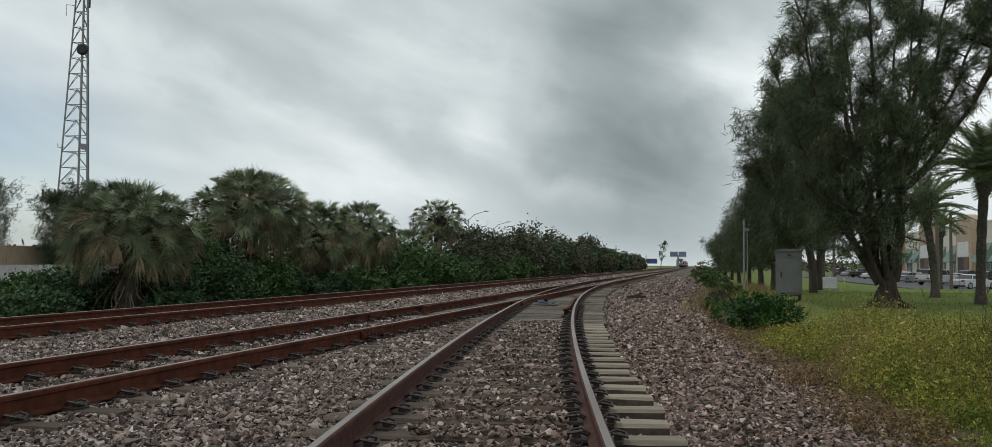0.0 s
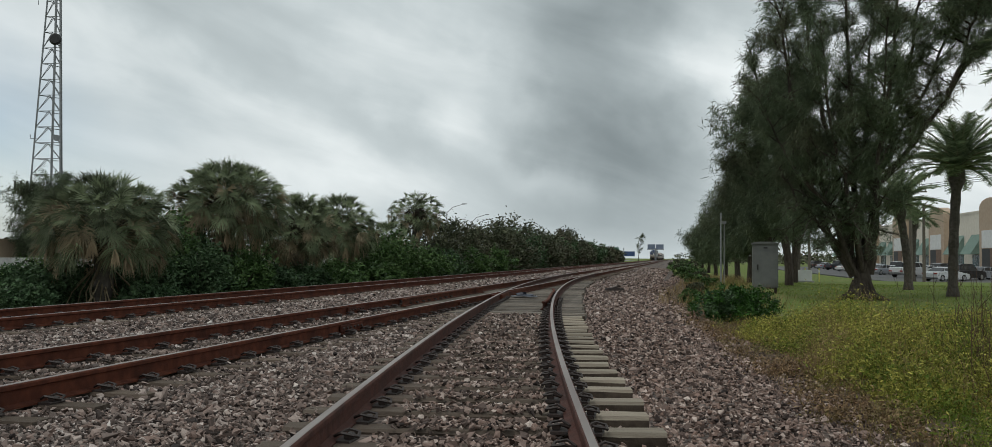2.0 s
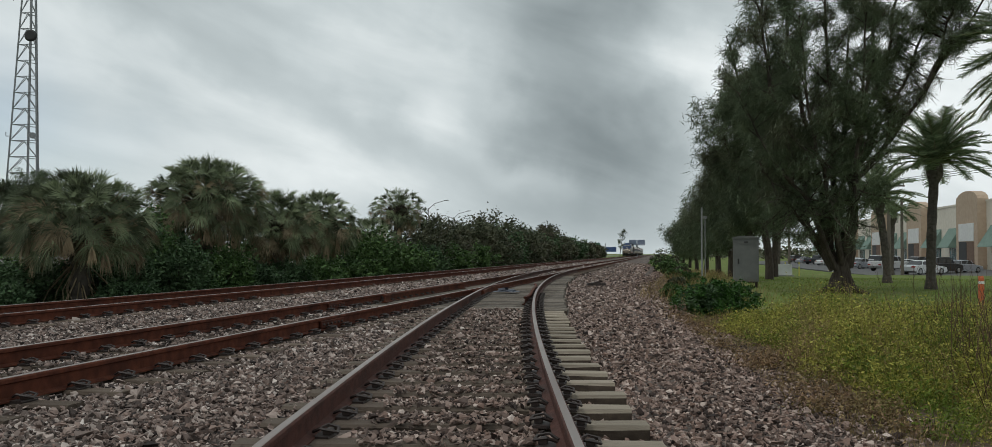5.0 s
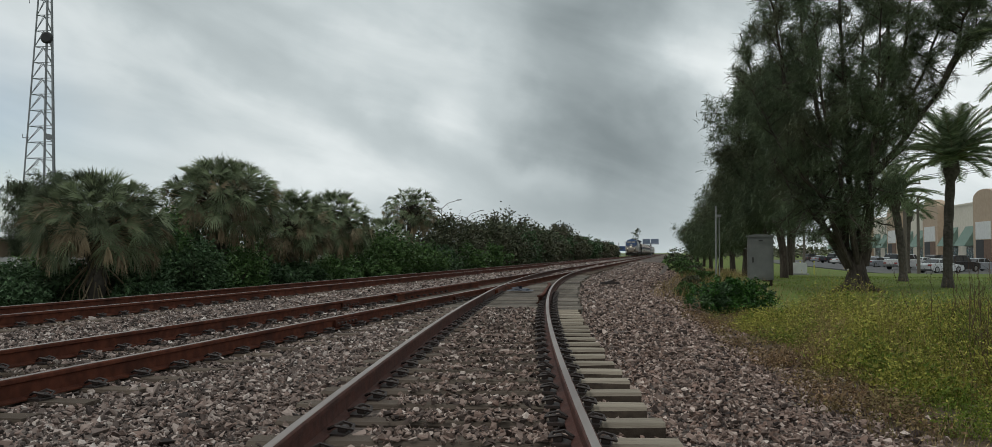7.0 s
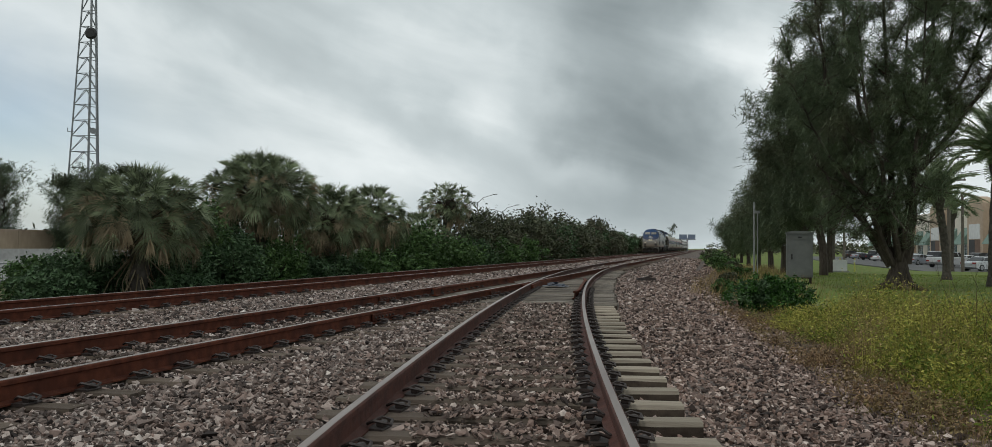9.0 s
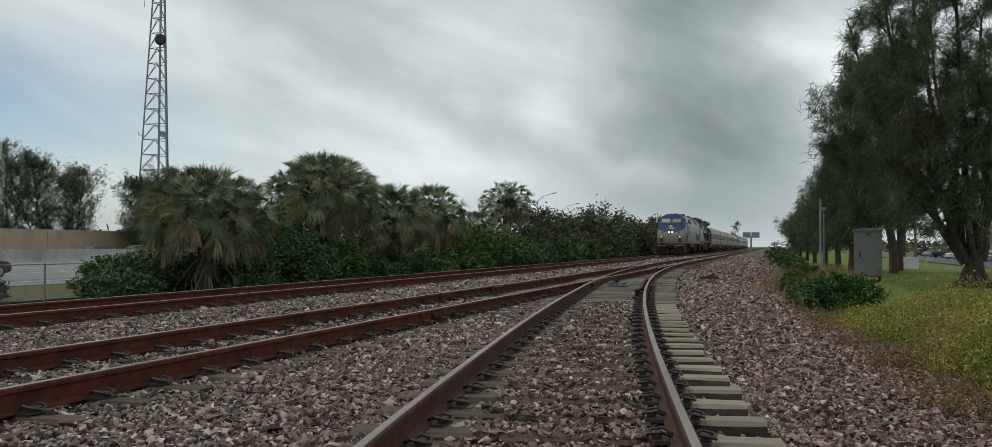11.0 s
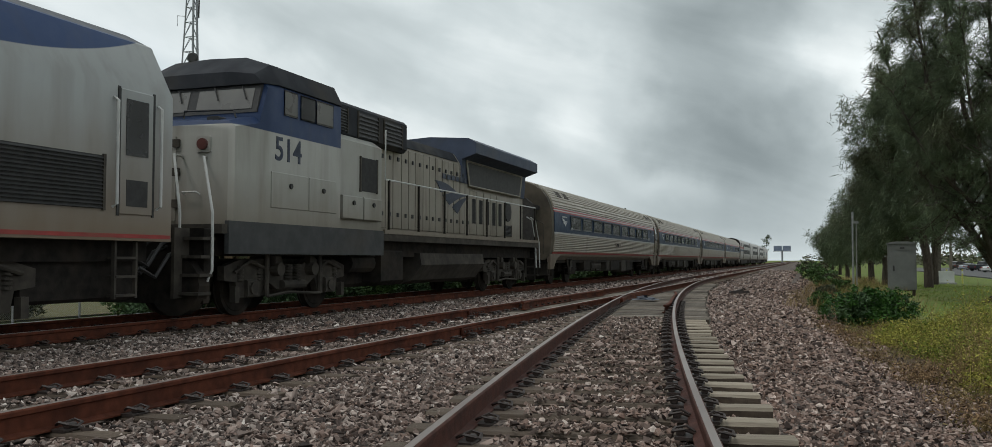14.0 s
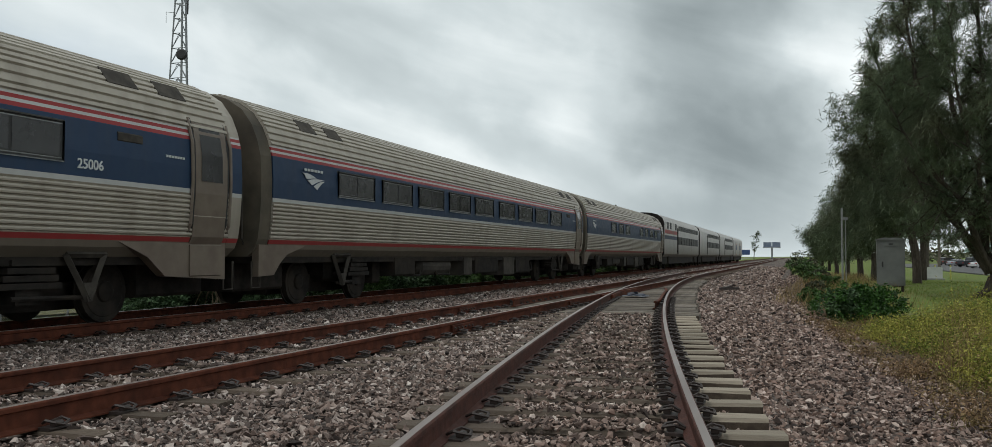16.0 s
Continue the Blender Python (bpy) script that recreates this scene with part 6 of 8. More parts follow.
# ---- left of the line: hedge of palms and scrub ----
def build_hedge():
    fan_palm("cabbage_palm", -17.3, 23.6, 2.35, 2.5, 420, 11, "broad cabbage palm with tan lower fronds and one dead frond", shaggy=0.2, stalks=30)
    fan_palm("cabbage_palm", -17.2, 31.0, 3.5, 2.65, 420, 12, "tall cabbage palm with a round green crown", shaggy=0.7)
    fan_palm("cabbage_palm", -16.9, 36.8, 2.8, 2.4, 340, 13, "cabbage palm with a grey shaggy skirt of fronds", shaggy=1.0)
    fan_palm("cabbage_palm", -17.4, 43.2, 3.1, 2.5, 300, 14, "cabbage palm with a grey shaggy skirt of fronds", shaggy=1.0)
    fan_palm("cabbage_palm", -17.5, 57.5, 4.4, 2.3, 210, 15, "cabbage palm with a ragged top above the scrub", shaggy=1.0)
    fan_palm("cabbage_palm", -17.3, 51.0, 2.3, 2.2, 160, 16, "low cabbage palm among the scrub")
    lb = {"m": "dense green shrub under the palms", "d": "dark shadowy shrub under the palms", "o": "olive grey scrub beside the line"}
    spec = [(-18.0, 20.8, 1.0, 0.6, "d"), (-19.2, 22.9, 1.1, 0.85, "d"), (-18.4, 24.6, 1.2, 0.9, "d"), (-18.2, 27.3, 1.7, 2.1, "m"), (-16.8, 28.2, 1.3, 1.25, "d"), (-20.6, 25.8, 1.4, 1.0, "m"), (-18.2, 30.2, 1.6, 1.8, "d"), (-19.0, 28.6, 1.6, 1.7, "d"), (-16.0, 23.9, 1.0, 0.5, "d"), (-17.4, 26.0, 1.2, 1.0, "d"), (-21.6, 24.6, 1.4, 0.75, "m"), (-19.4, 22.4, 1.2, 0.7, "d"), (-20.9, 23.6, 1.2, 0.8, "m"),
            (-16.5, 30.6, 1.3, 1.1, "m"), (-16.6, 36.6, 1.4, 0.75, "d"), (-16.8, 41.2, 1.6, 0.9, "m"), (-16.4, 25.0, 1.2, 0.45, "d"), (-18.2, 34.0, 1.7, 1.5, "m"), (-18.6, 39.5, 1.8, 1.3, "d"), (-24.6, 21.2, 1.3, 0.55, "o"), (-16.2, 33.9, 1.3, 0.7, "d"), (-15.8, 39.6, 1.3, 0.55, "m"), (-15.8, 44.5, 1.6, 0.8, "m"), (-16.2, 48.0, 2.0, 1.7, "m"), (-16.0, 53.0, 2.2, 1.3, "m"), (-17.6, 47.2, 1.8, 1.9, "m"),
            (-15.9, 58.5, 2.0, 1.2, "d"), (-17.0, 62.5, 2.2, 2.2, "o"), (-16.0, 66.0, 2.2, 1.5, "m"), (-17.4, 70.0, 2.6, 2.3, "o"), (-16.2, 75.0, 2.6, 1.8, "m"), (-17.4, 80.0, 2.8, 2.7, "o"), (-16.4, 86.0, 3.0, 2.6, "o"), (-17.0, 93.0, 3.4, 2.9, "d"),
            (-16.5, 101, 3.6, 2.7, "o"), (-16.0, 110, 3.8, 2.6, "o"), (-16.8, 120, 4.4, 2.8, "d"), (-16.0, 131, 5.0, 2.7, "o"), (-16.2, 144, 5.6, 2.6, "o"), (-16.0, 158, 6.0, 2.5, "m"), (-16.2, 174, 7.0, 2.4, "o"), (-16.5, 195, 8.0, 2.2, "o"), (-16.5, 220, 9.0, 2.0, "o")]
    for k, (x, y, r, h, m) in enumerate(spec):
        mat = {"m": LEAF_MID, "d": LEAF_DARK, "o": LEAF_OLIVE}[m]
        n, per = (170, 40) if y < 60 else (120, 62)
        if y > 60:
            mat = {"m": LEAF_MID if y < 90 else LEAF_DARK, "d": LEAF_DARK, "o": LEAF_OLIVE}[m]
            h *= 0.85 + 0.32 * ((k * 7) % 5) / 4
        tagged(shrub("shrub", x, y, (min(r, 3.6), r * 1.1, h), n, per, 0.07 + 0.0014 * max(y - 25, 0), mat, 100 + k, lb[m]), group="scrub along the fence")


def build_fence():
    """Chain-link fence between the line and the highway."""
    e = tagged(empty("chain_link_fence"), "grey chain-link fence half hidden in scrub", "fence")
    x = -22.6
    for k in range(12):
        y = 12.0 + 2.6 * k
        part("post", Geo().tube([(x, y, ground_z(x, y) - 0.05), (x, y, 0.32)], 0.035, 8), GALV, e)
    part("top_rail", Geo().tube([(x, 12, 0.28), (x, 40.6, 0.28)], 0.022, 6), GALV, e)
    a, b = [], []
    for k in range(420):
        y = 12 + 0.068 * k
        for s in (1, -1):
            y1 = y + s * 1.25
            a.append((x + 0.01 * s, y, -1.0))
            b.append((x + 0.01 * s, y1, 0.27))
    me = quads_mesh("mesh_wire", blades(np.array(a), np.array(b), np.full(len(a), 0.006), (1.0, 0.0, 0.0)), GALV)
    tagged(part("mesh_wire", me, None, e, "woven wire mesh"), kind="stuff")


STEEL = surface("tower_steel", (0.17, 0.18, 0.19), (0.24, 0.25, 0.26), 3, 0.6, 0, 1, metal=0.2)


def build_tower():
    """Self-supporting lattice radio tower."""
    bx, by = -98.2, 123.6
    e = tagged(empty("radio_tower", pose(bx, by, ground_z(bx, by))), "tall grey steel lattice radio tower with antennas", "tower")
    H = 56.0
    def leg(k, z):
        r = (3.6 - 2.5 * z / 46.0) if z < 46 else 1.1
        a = radians(95 + 120 * k)
        return Vector((r * math.cos(a), r * math.sin(a), z))
    zs = [0, 5, 10, 14.5] + [14.5 + 2.55 * k for k in range(1, 17)]
    for k in range(3):
        part("leg", Geo().tube([leg(k, z) for z in zs], 0.13, 6), STEEL, e)
    for a, b in zip(zs, zs[1:]):
        for k in range(3):
            p, q = leg(k, a), leg((k + 1) % 3, a)
            m = (leg(k, b) + leg((k + 1) % 3, b)) / 2
            part("brace", Geo().tube([p, m], 0.06, 4).tube([q, m], 0.06, 4), STEEL, e)
            part("girt", Geo().tube([leg(k, b), leg((k + 1) % 3, b)], 0.06, 4), STEEL, e)
    part("cable_run", Geo().box(0.5, 0.8, -0.9, -0.7, 0, 54), STEEL, e, "bundle of cables up the tower")
    d = part("drum_antenna", Geo().tube([(1.55, -1.6, 35.9), (1.75, -2.2, 35.9), (1.85, -2.5, 35.9)], [0.75, 0.95, 0.7], 18), BLACK, e, "round black drum antenna", smooth=True)
    part("dish", Geo().tube([(2.3, -1.8, 20.2), (2.5, -2.2, 20.2)], [0.35, 0.5], 14), STEEL, e)
    part("platform", Geo().box(-4.6, 3.6, -2.4, -2.1, 12.2, 12.4), STEEL, e)
    for k in range(5):
        part("panel_antenna", Geo().box(-4.6 + 0.55 * k, -4.35 + 0.55 * k, -2.6, -2.4, 11.6, 13.4 - 0.4 * (k % 2)), BLACK, e)
    part("side_arm", Geo().tube([(-1.0, -0.5, 43.6), (-2.6, -0.8, 43.8), (-2.6, -0.8, 42.0)], 0.06, 5), STEEL, e)
    part("whip_antenna", Geo().tube([(1.8, -0.9, 43), (1.9, -0.9, 47.5)], 0.14, 6), BLACK, e)
    part("side_arm", Geo().tube([(-2.4, -0.6, 20.4), (-3.3, -0.9, 20.4), (-3.3, -0.9, 21.0)], 0.07, 5), STEEL, e)
    for k, (x, y, h, s) in enumerate(((-92.5, 115, 13.5, 4.6), (-97.5, 118, 12.0, 4.4))):
        casuarina(x, y, h, s, 61 + k, "dark feathery pine-like tree at the tower's foot", 2, 6000, 0.06, 0.22, 0.7, 0.085, tuft=3)
    for k, (x, y, h, s) in enumerate(((-125, 108, 18.0, 5.0), (-121, 115, 18.5, 5.2), (-116, 117, 17.0, 5.2), (-112, 120, 14.5, 5.4), (-130, 104, 18, 5))):
        casuarina(x, y, h, s, 71 + k, "dark feathery tree behind the barrier wall", 3, 6500, 0.12, 0.34, 0.6, 0.085, tuft=3)


# ---- the highway ----
ASPHALT = surface("pale_worn_asphalt", (0.17, 0.168, 0.165), (0.23, 0.228, 0.222), 5, 0.9, 0.3, 50, c3=(0.14, 0.138, 0.135), big=0.15, stretch=(1, 0.1, 1))
TAN_WALL = surface("tan_concrete_wall", (0.36, 0.27, 0.195), (0.42, 0.32, 0.235), 1.5, 0.9, 0.3, 20, c3=(0.29, 0.22, 0.165), big=0.2, stretch=(1, 1, 0.4))
GREY_WALL = surface("grey_barrier", (0.30, 0.29, 0.275), (0.38, 0.37, 0.35), 2, 0.9, 0.3, 20, c3=(0.24, 0.235, 0.225), big=0.3)
LOT = surface("dark_asphalt", (0.06, 0.06, 0.06), (0.095, 0.094, 0.092), 5, 0.9, 0.3, 50, c3=(0.05, 0.05, 0.05), big=0.15)
LINE = surface("road_line", (0.6, 0.6, 0.58), (0.5, 0.5, 0.48), 6, 0.8, 0, 1)


def build_highway():
    g = Geo().box(-97, -36.5, -400, 900, -1.34, -1.2)
    road = tagged(part("road", g, ASPHALT), "wide pale asphalt highway with white lane lines", "road", kind="structure")
    for x in (-40.0, -51.5, -55.5, -59.3, -63.0, -73.6):
        part("lane_line", Geo().box(x - 0.09, x + 0.09, -300, 800, -1.202, -1.194), LINE, road)
    prof = [(-78.4, -1.2), (-77.6, -1.2), (-77.75, -0.9), (-77.9, 0.25), (-78.1, 0.25), (-78.25, -0.9)]
    tagged(part("median_barrier", Geo().prism(prof, -300, 800), GREY_WALL), "long grey concrete median barrier", "barrier", kind="structure")
    wall = tagged(empty("barrier_wall"), "long tan concrete noise wall along the highway", "wall", kind="structure")
    for k in range(36):
        y = -60 + 9.0 * k
        part("wall_panel", Geo().box(-100.3, -100.0, y, y + 8.94, -1.3, 2.75, 0.02), TAN_WALL, wall)
    part("coping", Geo().box(-100.36, -99.94, -60, 264, 2.75, 2.9), TAN_WALL, wall)


def car_paint(name, c):
    return surface(name, c, tuple(v * 0.9 for v in c), 2, 0.3, 0, 1, metal=0.2)


CARGLASS = surface("car_glass", (0.02, 0.022, 0.024), (0.03, 0.032, 0.034), 1, 0.12, 0, 1)
TYRE = surface("tyre", (0.015, 0.015, 0.015), (0.025, 0.025, 0.025), 8, 0.9, 0.1, 40)
RIM = surface("alloy_rim", (0.3, 0.3, 0.3), (0.38, 0.38, 0.38), 8, 0.4, 0, 1, metal=0.7)
TAIL = surface("tail_lamp", (0.22, 0.012, 0.012), (0.28, 0.02, 0.02), 8, 0.3, 0, 1)
HEADL = surface("lamp_lens", (0.55, 0.56, 0.56), (0.65, 0.66, 0.66), 8, 0.2, 0, 1)


def build_car(style, paint, label, group=""):
    """A car whose front looks towards +y, standing on z = 0."""
    e = tagged(empty("car"), label, "car", group)
    if style == "sedan":
        L, W, belt, top = 4.8, 0.91, 0.92, 1.44
        lower = [(0, 0.42), (0.02, 0.75), (0.25, 0.92), (1.0, 0.97), (3.3, 0.92), (4.5, 0.74), (4.78, 0.55), (4.8, 0.34), (4.5, 0.22), (0.3, 0.22)]
        cabin = [(0.62, 0.95), (1.35, 1.38), (1.9, 1.45), (2.6, 1.42), (3.55, 0.93)]
    elif style == "pickup":
        L, W, belt, top = 5.6, 0.98, 1.1, 1.85
        lower = [(0, 0.6), (0, 1.15), (0.1, 1.2), (2.2, 1.2), (4.2, 1.2), (5.4, 1.1), (5.58, 0.9), (5.6, 0.5), (5.3, 0.35), (0.3, 0.4)]
        cabin = [(2.1, 1.18), (2.2, 1.82), (2.6, 1.88), (3.6, 1.84), (4.3, 1.18)]
    else:
        L, W, belt, top = 4.9, 0.96, 1.05, 1.78
        lower = [(0, 0.45), (0.0, 0.95), (0.1, 1.08), (3.5, 1.08), (4.6, 0.98), (4.87, 0.8), (4.9, 0.42), (4.6, 0.26), (0.3, 0.28)]
        cabin = [(0.1, 1.06), (0.4, 1.68), (0.9, 1.78), (2.6, 1.76), (3.6, 1.06)]
    n = len(lower)
    g = Geo()
    for x, s in ((-W, 0.0), (-W + 0.07, 0.05), (W - 0.07, 0.05), (W, 0.0)):
        g.v += [(x, y, z + (s if z > 0.5 else -s * 0.3)) for y, z in lower]
    g.f = [(k * n + i, k * n + (i + 1) % n, (k + 1) * n + (i + 1) % n, (k + 1) * n + i) for k in range(3) for i in range(n)] + [tuple(range(n))[::-1], tuple(range(3 * n, 4 * n))]
    part("body", g, paint, e, smooth=True)
    m = len(cabin)
    g = Geo()
    for x, inset in ((-1, 0), (1, 0)):
        g.v += [(x * (W - 0.06 - 0.17 * (z - cabin[0][1]) / (top - belt)), y, z) for y, z in cabin]
    g.f = [(i, i + 1, m + i + 1, m + i) for i in range(m - 1)] + [tuple(range(m))[::-1], tuple(range(m, 2 * m))]
    part("cabin", g, CARGLASS, e, "dark glass cabin")
    mids = [(y, z) for y, z in cabin[1:-1]]
    g = Geo()
    for x in (-1, 1):
        g.v += [(x * (W - 0.2), y, z + 0.012) for y, z in mids] + [(x * (W - 0.17), y, z - 0.06) for y, z in mids]
    q = len(mids)
    g.f = [(i, i + 1, 2 * q + i + 1, 2 * q + i) for i in range(q - 1)] + [(q + i, q + i + 1, i + 1, i) for i in range(q - 1)] + [(2 * q + i, 2 * q + i + 1, 3 * q + i + 1, 3 * q + i) for i in range(q - 1)]
    part("roof", g, paint, e)
    for y in ((cabin[0][0] + cabin[1][0]) / 2 + 0.25, (cabin[0][0] + cabin[-1][0]) / 2 + 0.1, (cabin[-2][0] + cabin[-1][0]) / 2):
        for x in (-1, 1):
            part("pillar", Geo().tube([(x * (W - 0.045), y + 0.12 * (1 if y > 2.5 else -1), belt), (x * (W - 0.2), y - 0.12 * (1 if y > 2.5 else -1), top - 0.06)], 0.035, 4), paint, e)
    r = 0.34 if style == "sedan" else 0.38
    for y in (0.17 * L, 0.815 * L):
        for x in (-1, 1):
            w = part("wheel", Geo().disc(min(x * (W - 0.2), x * (W + 0.01)), max(x * (W - 0.2), x * (W + 0.01)), y, r, r, 18), TYRE, e)
            part("rim", Geo().disc(min(x * (W - 0.02), x * (W + 0.025)), max(x * (W - 0.02), x * (W + 0.025)), y, r, r * 0.66, 12), RIM, w)
    for x in (-1, 1):
        part("tail_lamp", Geo().box(x * (W - 0.22) - 0.2, x * (W - 0.22) + 0.2, -0.02, 0.1, 0.72, 0.88), TAIL, e)
        part("headlamp", Geo().box(x * (W - 0.25) - 0.2, x * (W - 0.25) + 0.2, L - 0.28, L - 0.02, 0.6, 0.76), HEADL, e)
    return e


P_DARK, P_WHITE, P_SILVER = car_paint("charcoal_paint", (0.045, 0.05, 0.06)), car_paint("white_paint", (0.6, 0.61, 0.62)), car_paint("silver_paint_car", (0.3, 0.32, 0.35))
P_BLACK, P_BROWN = car_paint("black_paint", (0.012, 0.012, 0.015)), car_paint("brown_grey_paint", (0.07, 0.06, 0.055))
TRAFFIC = []


def build_traffic():
    """Cars on the highway: lane, place at a time, and speed along the road."""
    for style, paint, x, y, t, v, label in (
            ("suv", P_BROWN, -47.0, 46.0, 11.3, 24.0, "dark brown-grey utility car driving on the highway"),
            ("suv", P_WHITE, -43.0, 41.0, 11.6, 31.0, "white utility car driving on the highway"),
            ("sedan", P_WHITE, -60.5, 57.5, 12.3, 33.0, "white saloon car driving on the highway"),
            ("sedan", P_DARK, -45.6, 43.2, 12.5, 21.5, "dark grey saloon car driving on the highway"),
            ("sedan", P_BLACK, -60.6, 54.5, 12.5, 35.0, "black saloon car driving on the highway"),
            ("sedan", P_SILVER, -62.0, 56.5, 12.9, 35.0, "silver saloon car driving on the highway"),
            ("suv", P_DARK, -88.0, 91.0, 11.3, -29.0, "dark utility car in the far lanes of the highway"),
            ("pickup", P_SILVER, -84.5, 88.0, 11.6, -28.0, "silver pickup truck in the far lanes of the highway"),
            ("sedan", P_WHITE, -84.5, 86.0, 11.8, -29.0, "white saloon car in the far lanes of the highway")):
        TRAFFIC.append((build_car(style, paint, label, "cars on the highway"), x, y, t, v))


def build_street_lamps():
    for k, (x, y, z, arms) in enumerate(((-55.5, 101, 10.6, 1), (-50.5, 152, 10.8, 1), (-46.5, 176, 11.4, 1), (-54.5, 238, 10.9, 2), (-48, 205, 10.6, 1))):
        e = tagged(empty("street_lamp", pose(x, y, -1.2)), "grey highway lamp post with %s arm" % ("a double" if arms == 2 else "a single"), "street lamp", "highway lamps")
        h = z + 0.5
        part("pole", Geo().tube([(0, 0, 0), (0, 0, h - 0.6)], [0.16, 0.09], 8), GALV, e)
        for s in ((1,) if arms == 1 else (1, -1)):
            a = part("arm", Geo().tube([(0, 0, h - 0.8), (s * 1.2, 0, h + 0.3), (s * 3.4, 0, h + 0.95)], 0.07, 6), GALV, e)
            part("lamp_head", Geo().prism([(s * 3.3, h + 0.85), (s * 4.2, h + 0.95), (s * 4.2, h + 1.08), (s * 3.3, h + 1.08)], -0.18, 0.18), GALV, a, "flat lamp head")


# ---- right of the line ----
def build_cabinet():
    x, y = 4.05, 43.0
    z = ground_z(x, y)
    e = tagged(empty("signal_cabinet", pose(x, y, z, 0, 0, -4)), "tall grey steel trackside signal cabinet on legs", "cabinet")
    w, d, h0, h1 = 0.58, 0.5, 0.28, 2.3
    part("body", Geo().box(-w, w, -d, d, h0, h1, 0.02), CABGREY, e)
    prof = [(-w - 0.05, h1), (w + 0.05, h1), (w + 0.05, h1 + 0.05), (w * 0.5, h1 + 0.12), (-w * 0.5, h1 + 0.12), (-w - 0.05, h1 + 0.05)]
    part("roof", Geo().prism(prof, -d - 0.06, d + 0.06), CABGREY, e, "shallow curved roof")
    dr = part("door", Geo().box(-w + 0.12, w - 0.05, -d - 0.03, -d, h0 + 0.08, h1 - 0.35, 0.01), CABGREY, e)
    part("handle", Geo().box(-w + 0.2, -w + 0.27, -d - 0.08, -d - 0.03, 1.1, 1.35), BLACK, dr)
    part("vent", Geo().box(-0.3, 0.35, -d - 0.025, -d, h1 - 0.27, h1 - 0.1), CABGREY, e)
    part("hood_lamp", Geo().box(-0.08, 0.1, -d - 0.05, -d - 0.02, h1 - 0.2, h1 - 0.14), BLACK, e)
    part("hinge", Geo().tube([(-w - 0.05, -d + 0.05, 1.75), (-w - 0.14, -d + 0.05, 1.75)], 0.03, 6), CABGREY, e)
    for px in (-w + 0.1, w - 0.1):
        for py in (-d + 0.08, d - 0.08):
            part("leg", Geo().box(px - 0.05, px + 0.05, py - 0.05, py + 0.05, -0.05, h0), BARK, e)


CABGREY = surface("grey_cabinet_paint", (0.125, 0.13, 0.127), (0.15, 0.155, 0.15), 3, 0.5, 0.05, 30, c3=(0.105, 0.105, 0.10), big=0.9, metal=0.1)
STUCCO = surface("cream_stucco", (0.60, 0.55, 0.46), (0.67, 0.62, 0.53), 2, 0.95, 0.2, 20, c3=(0.54, 0.49, 0.41), big=0.15)
TANSTUCCO = surface("tan_stucco", (0.40, 0.30, 0.215), (0.45, 0.345, 0.25), 2, 0.95, 0.2, 20)
AWNING = surface("green_awning", (0.13, 0.20, 0.165), (0.17, 0.245, 0.205), 2, 0.8, 0.1, 20)
BRICKRED = surface("brown_brick", (0.13, 0.08, 0.055), (0.19, 0.12, 0.085), 3, 0.9, 0.3, 20)
TEAL = surface("teal_glass", (0.03, 0.085, 0.09), (0.04, 0.11, 0.115), 1, 0.2, 0, 1)
WHITEP = surface("white_board", (0.6, 0.6, 0.58), (0.68, 0.68, 0.66), 2, 0.7, 0, 1)
TIMBERPOLE = surface("timber_pole", (0.09, 0.075, 0.06), (0.14, 0.12, 0.1), 4, 0.95, 0.4, 20, stretch=(4, 4, 0.5))


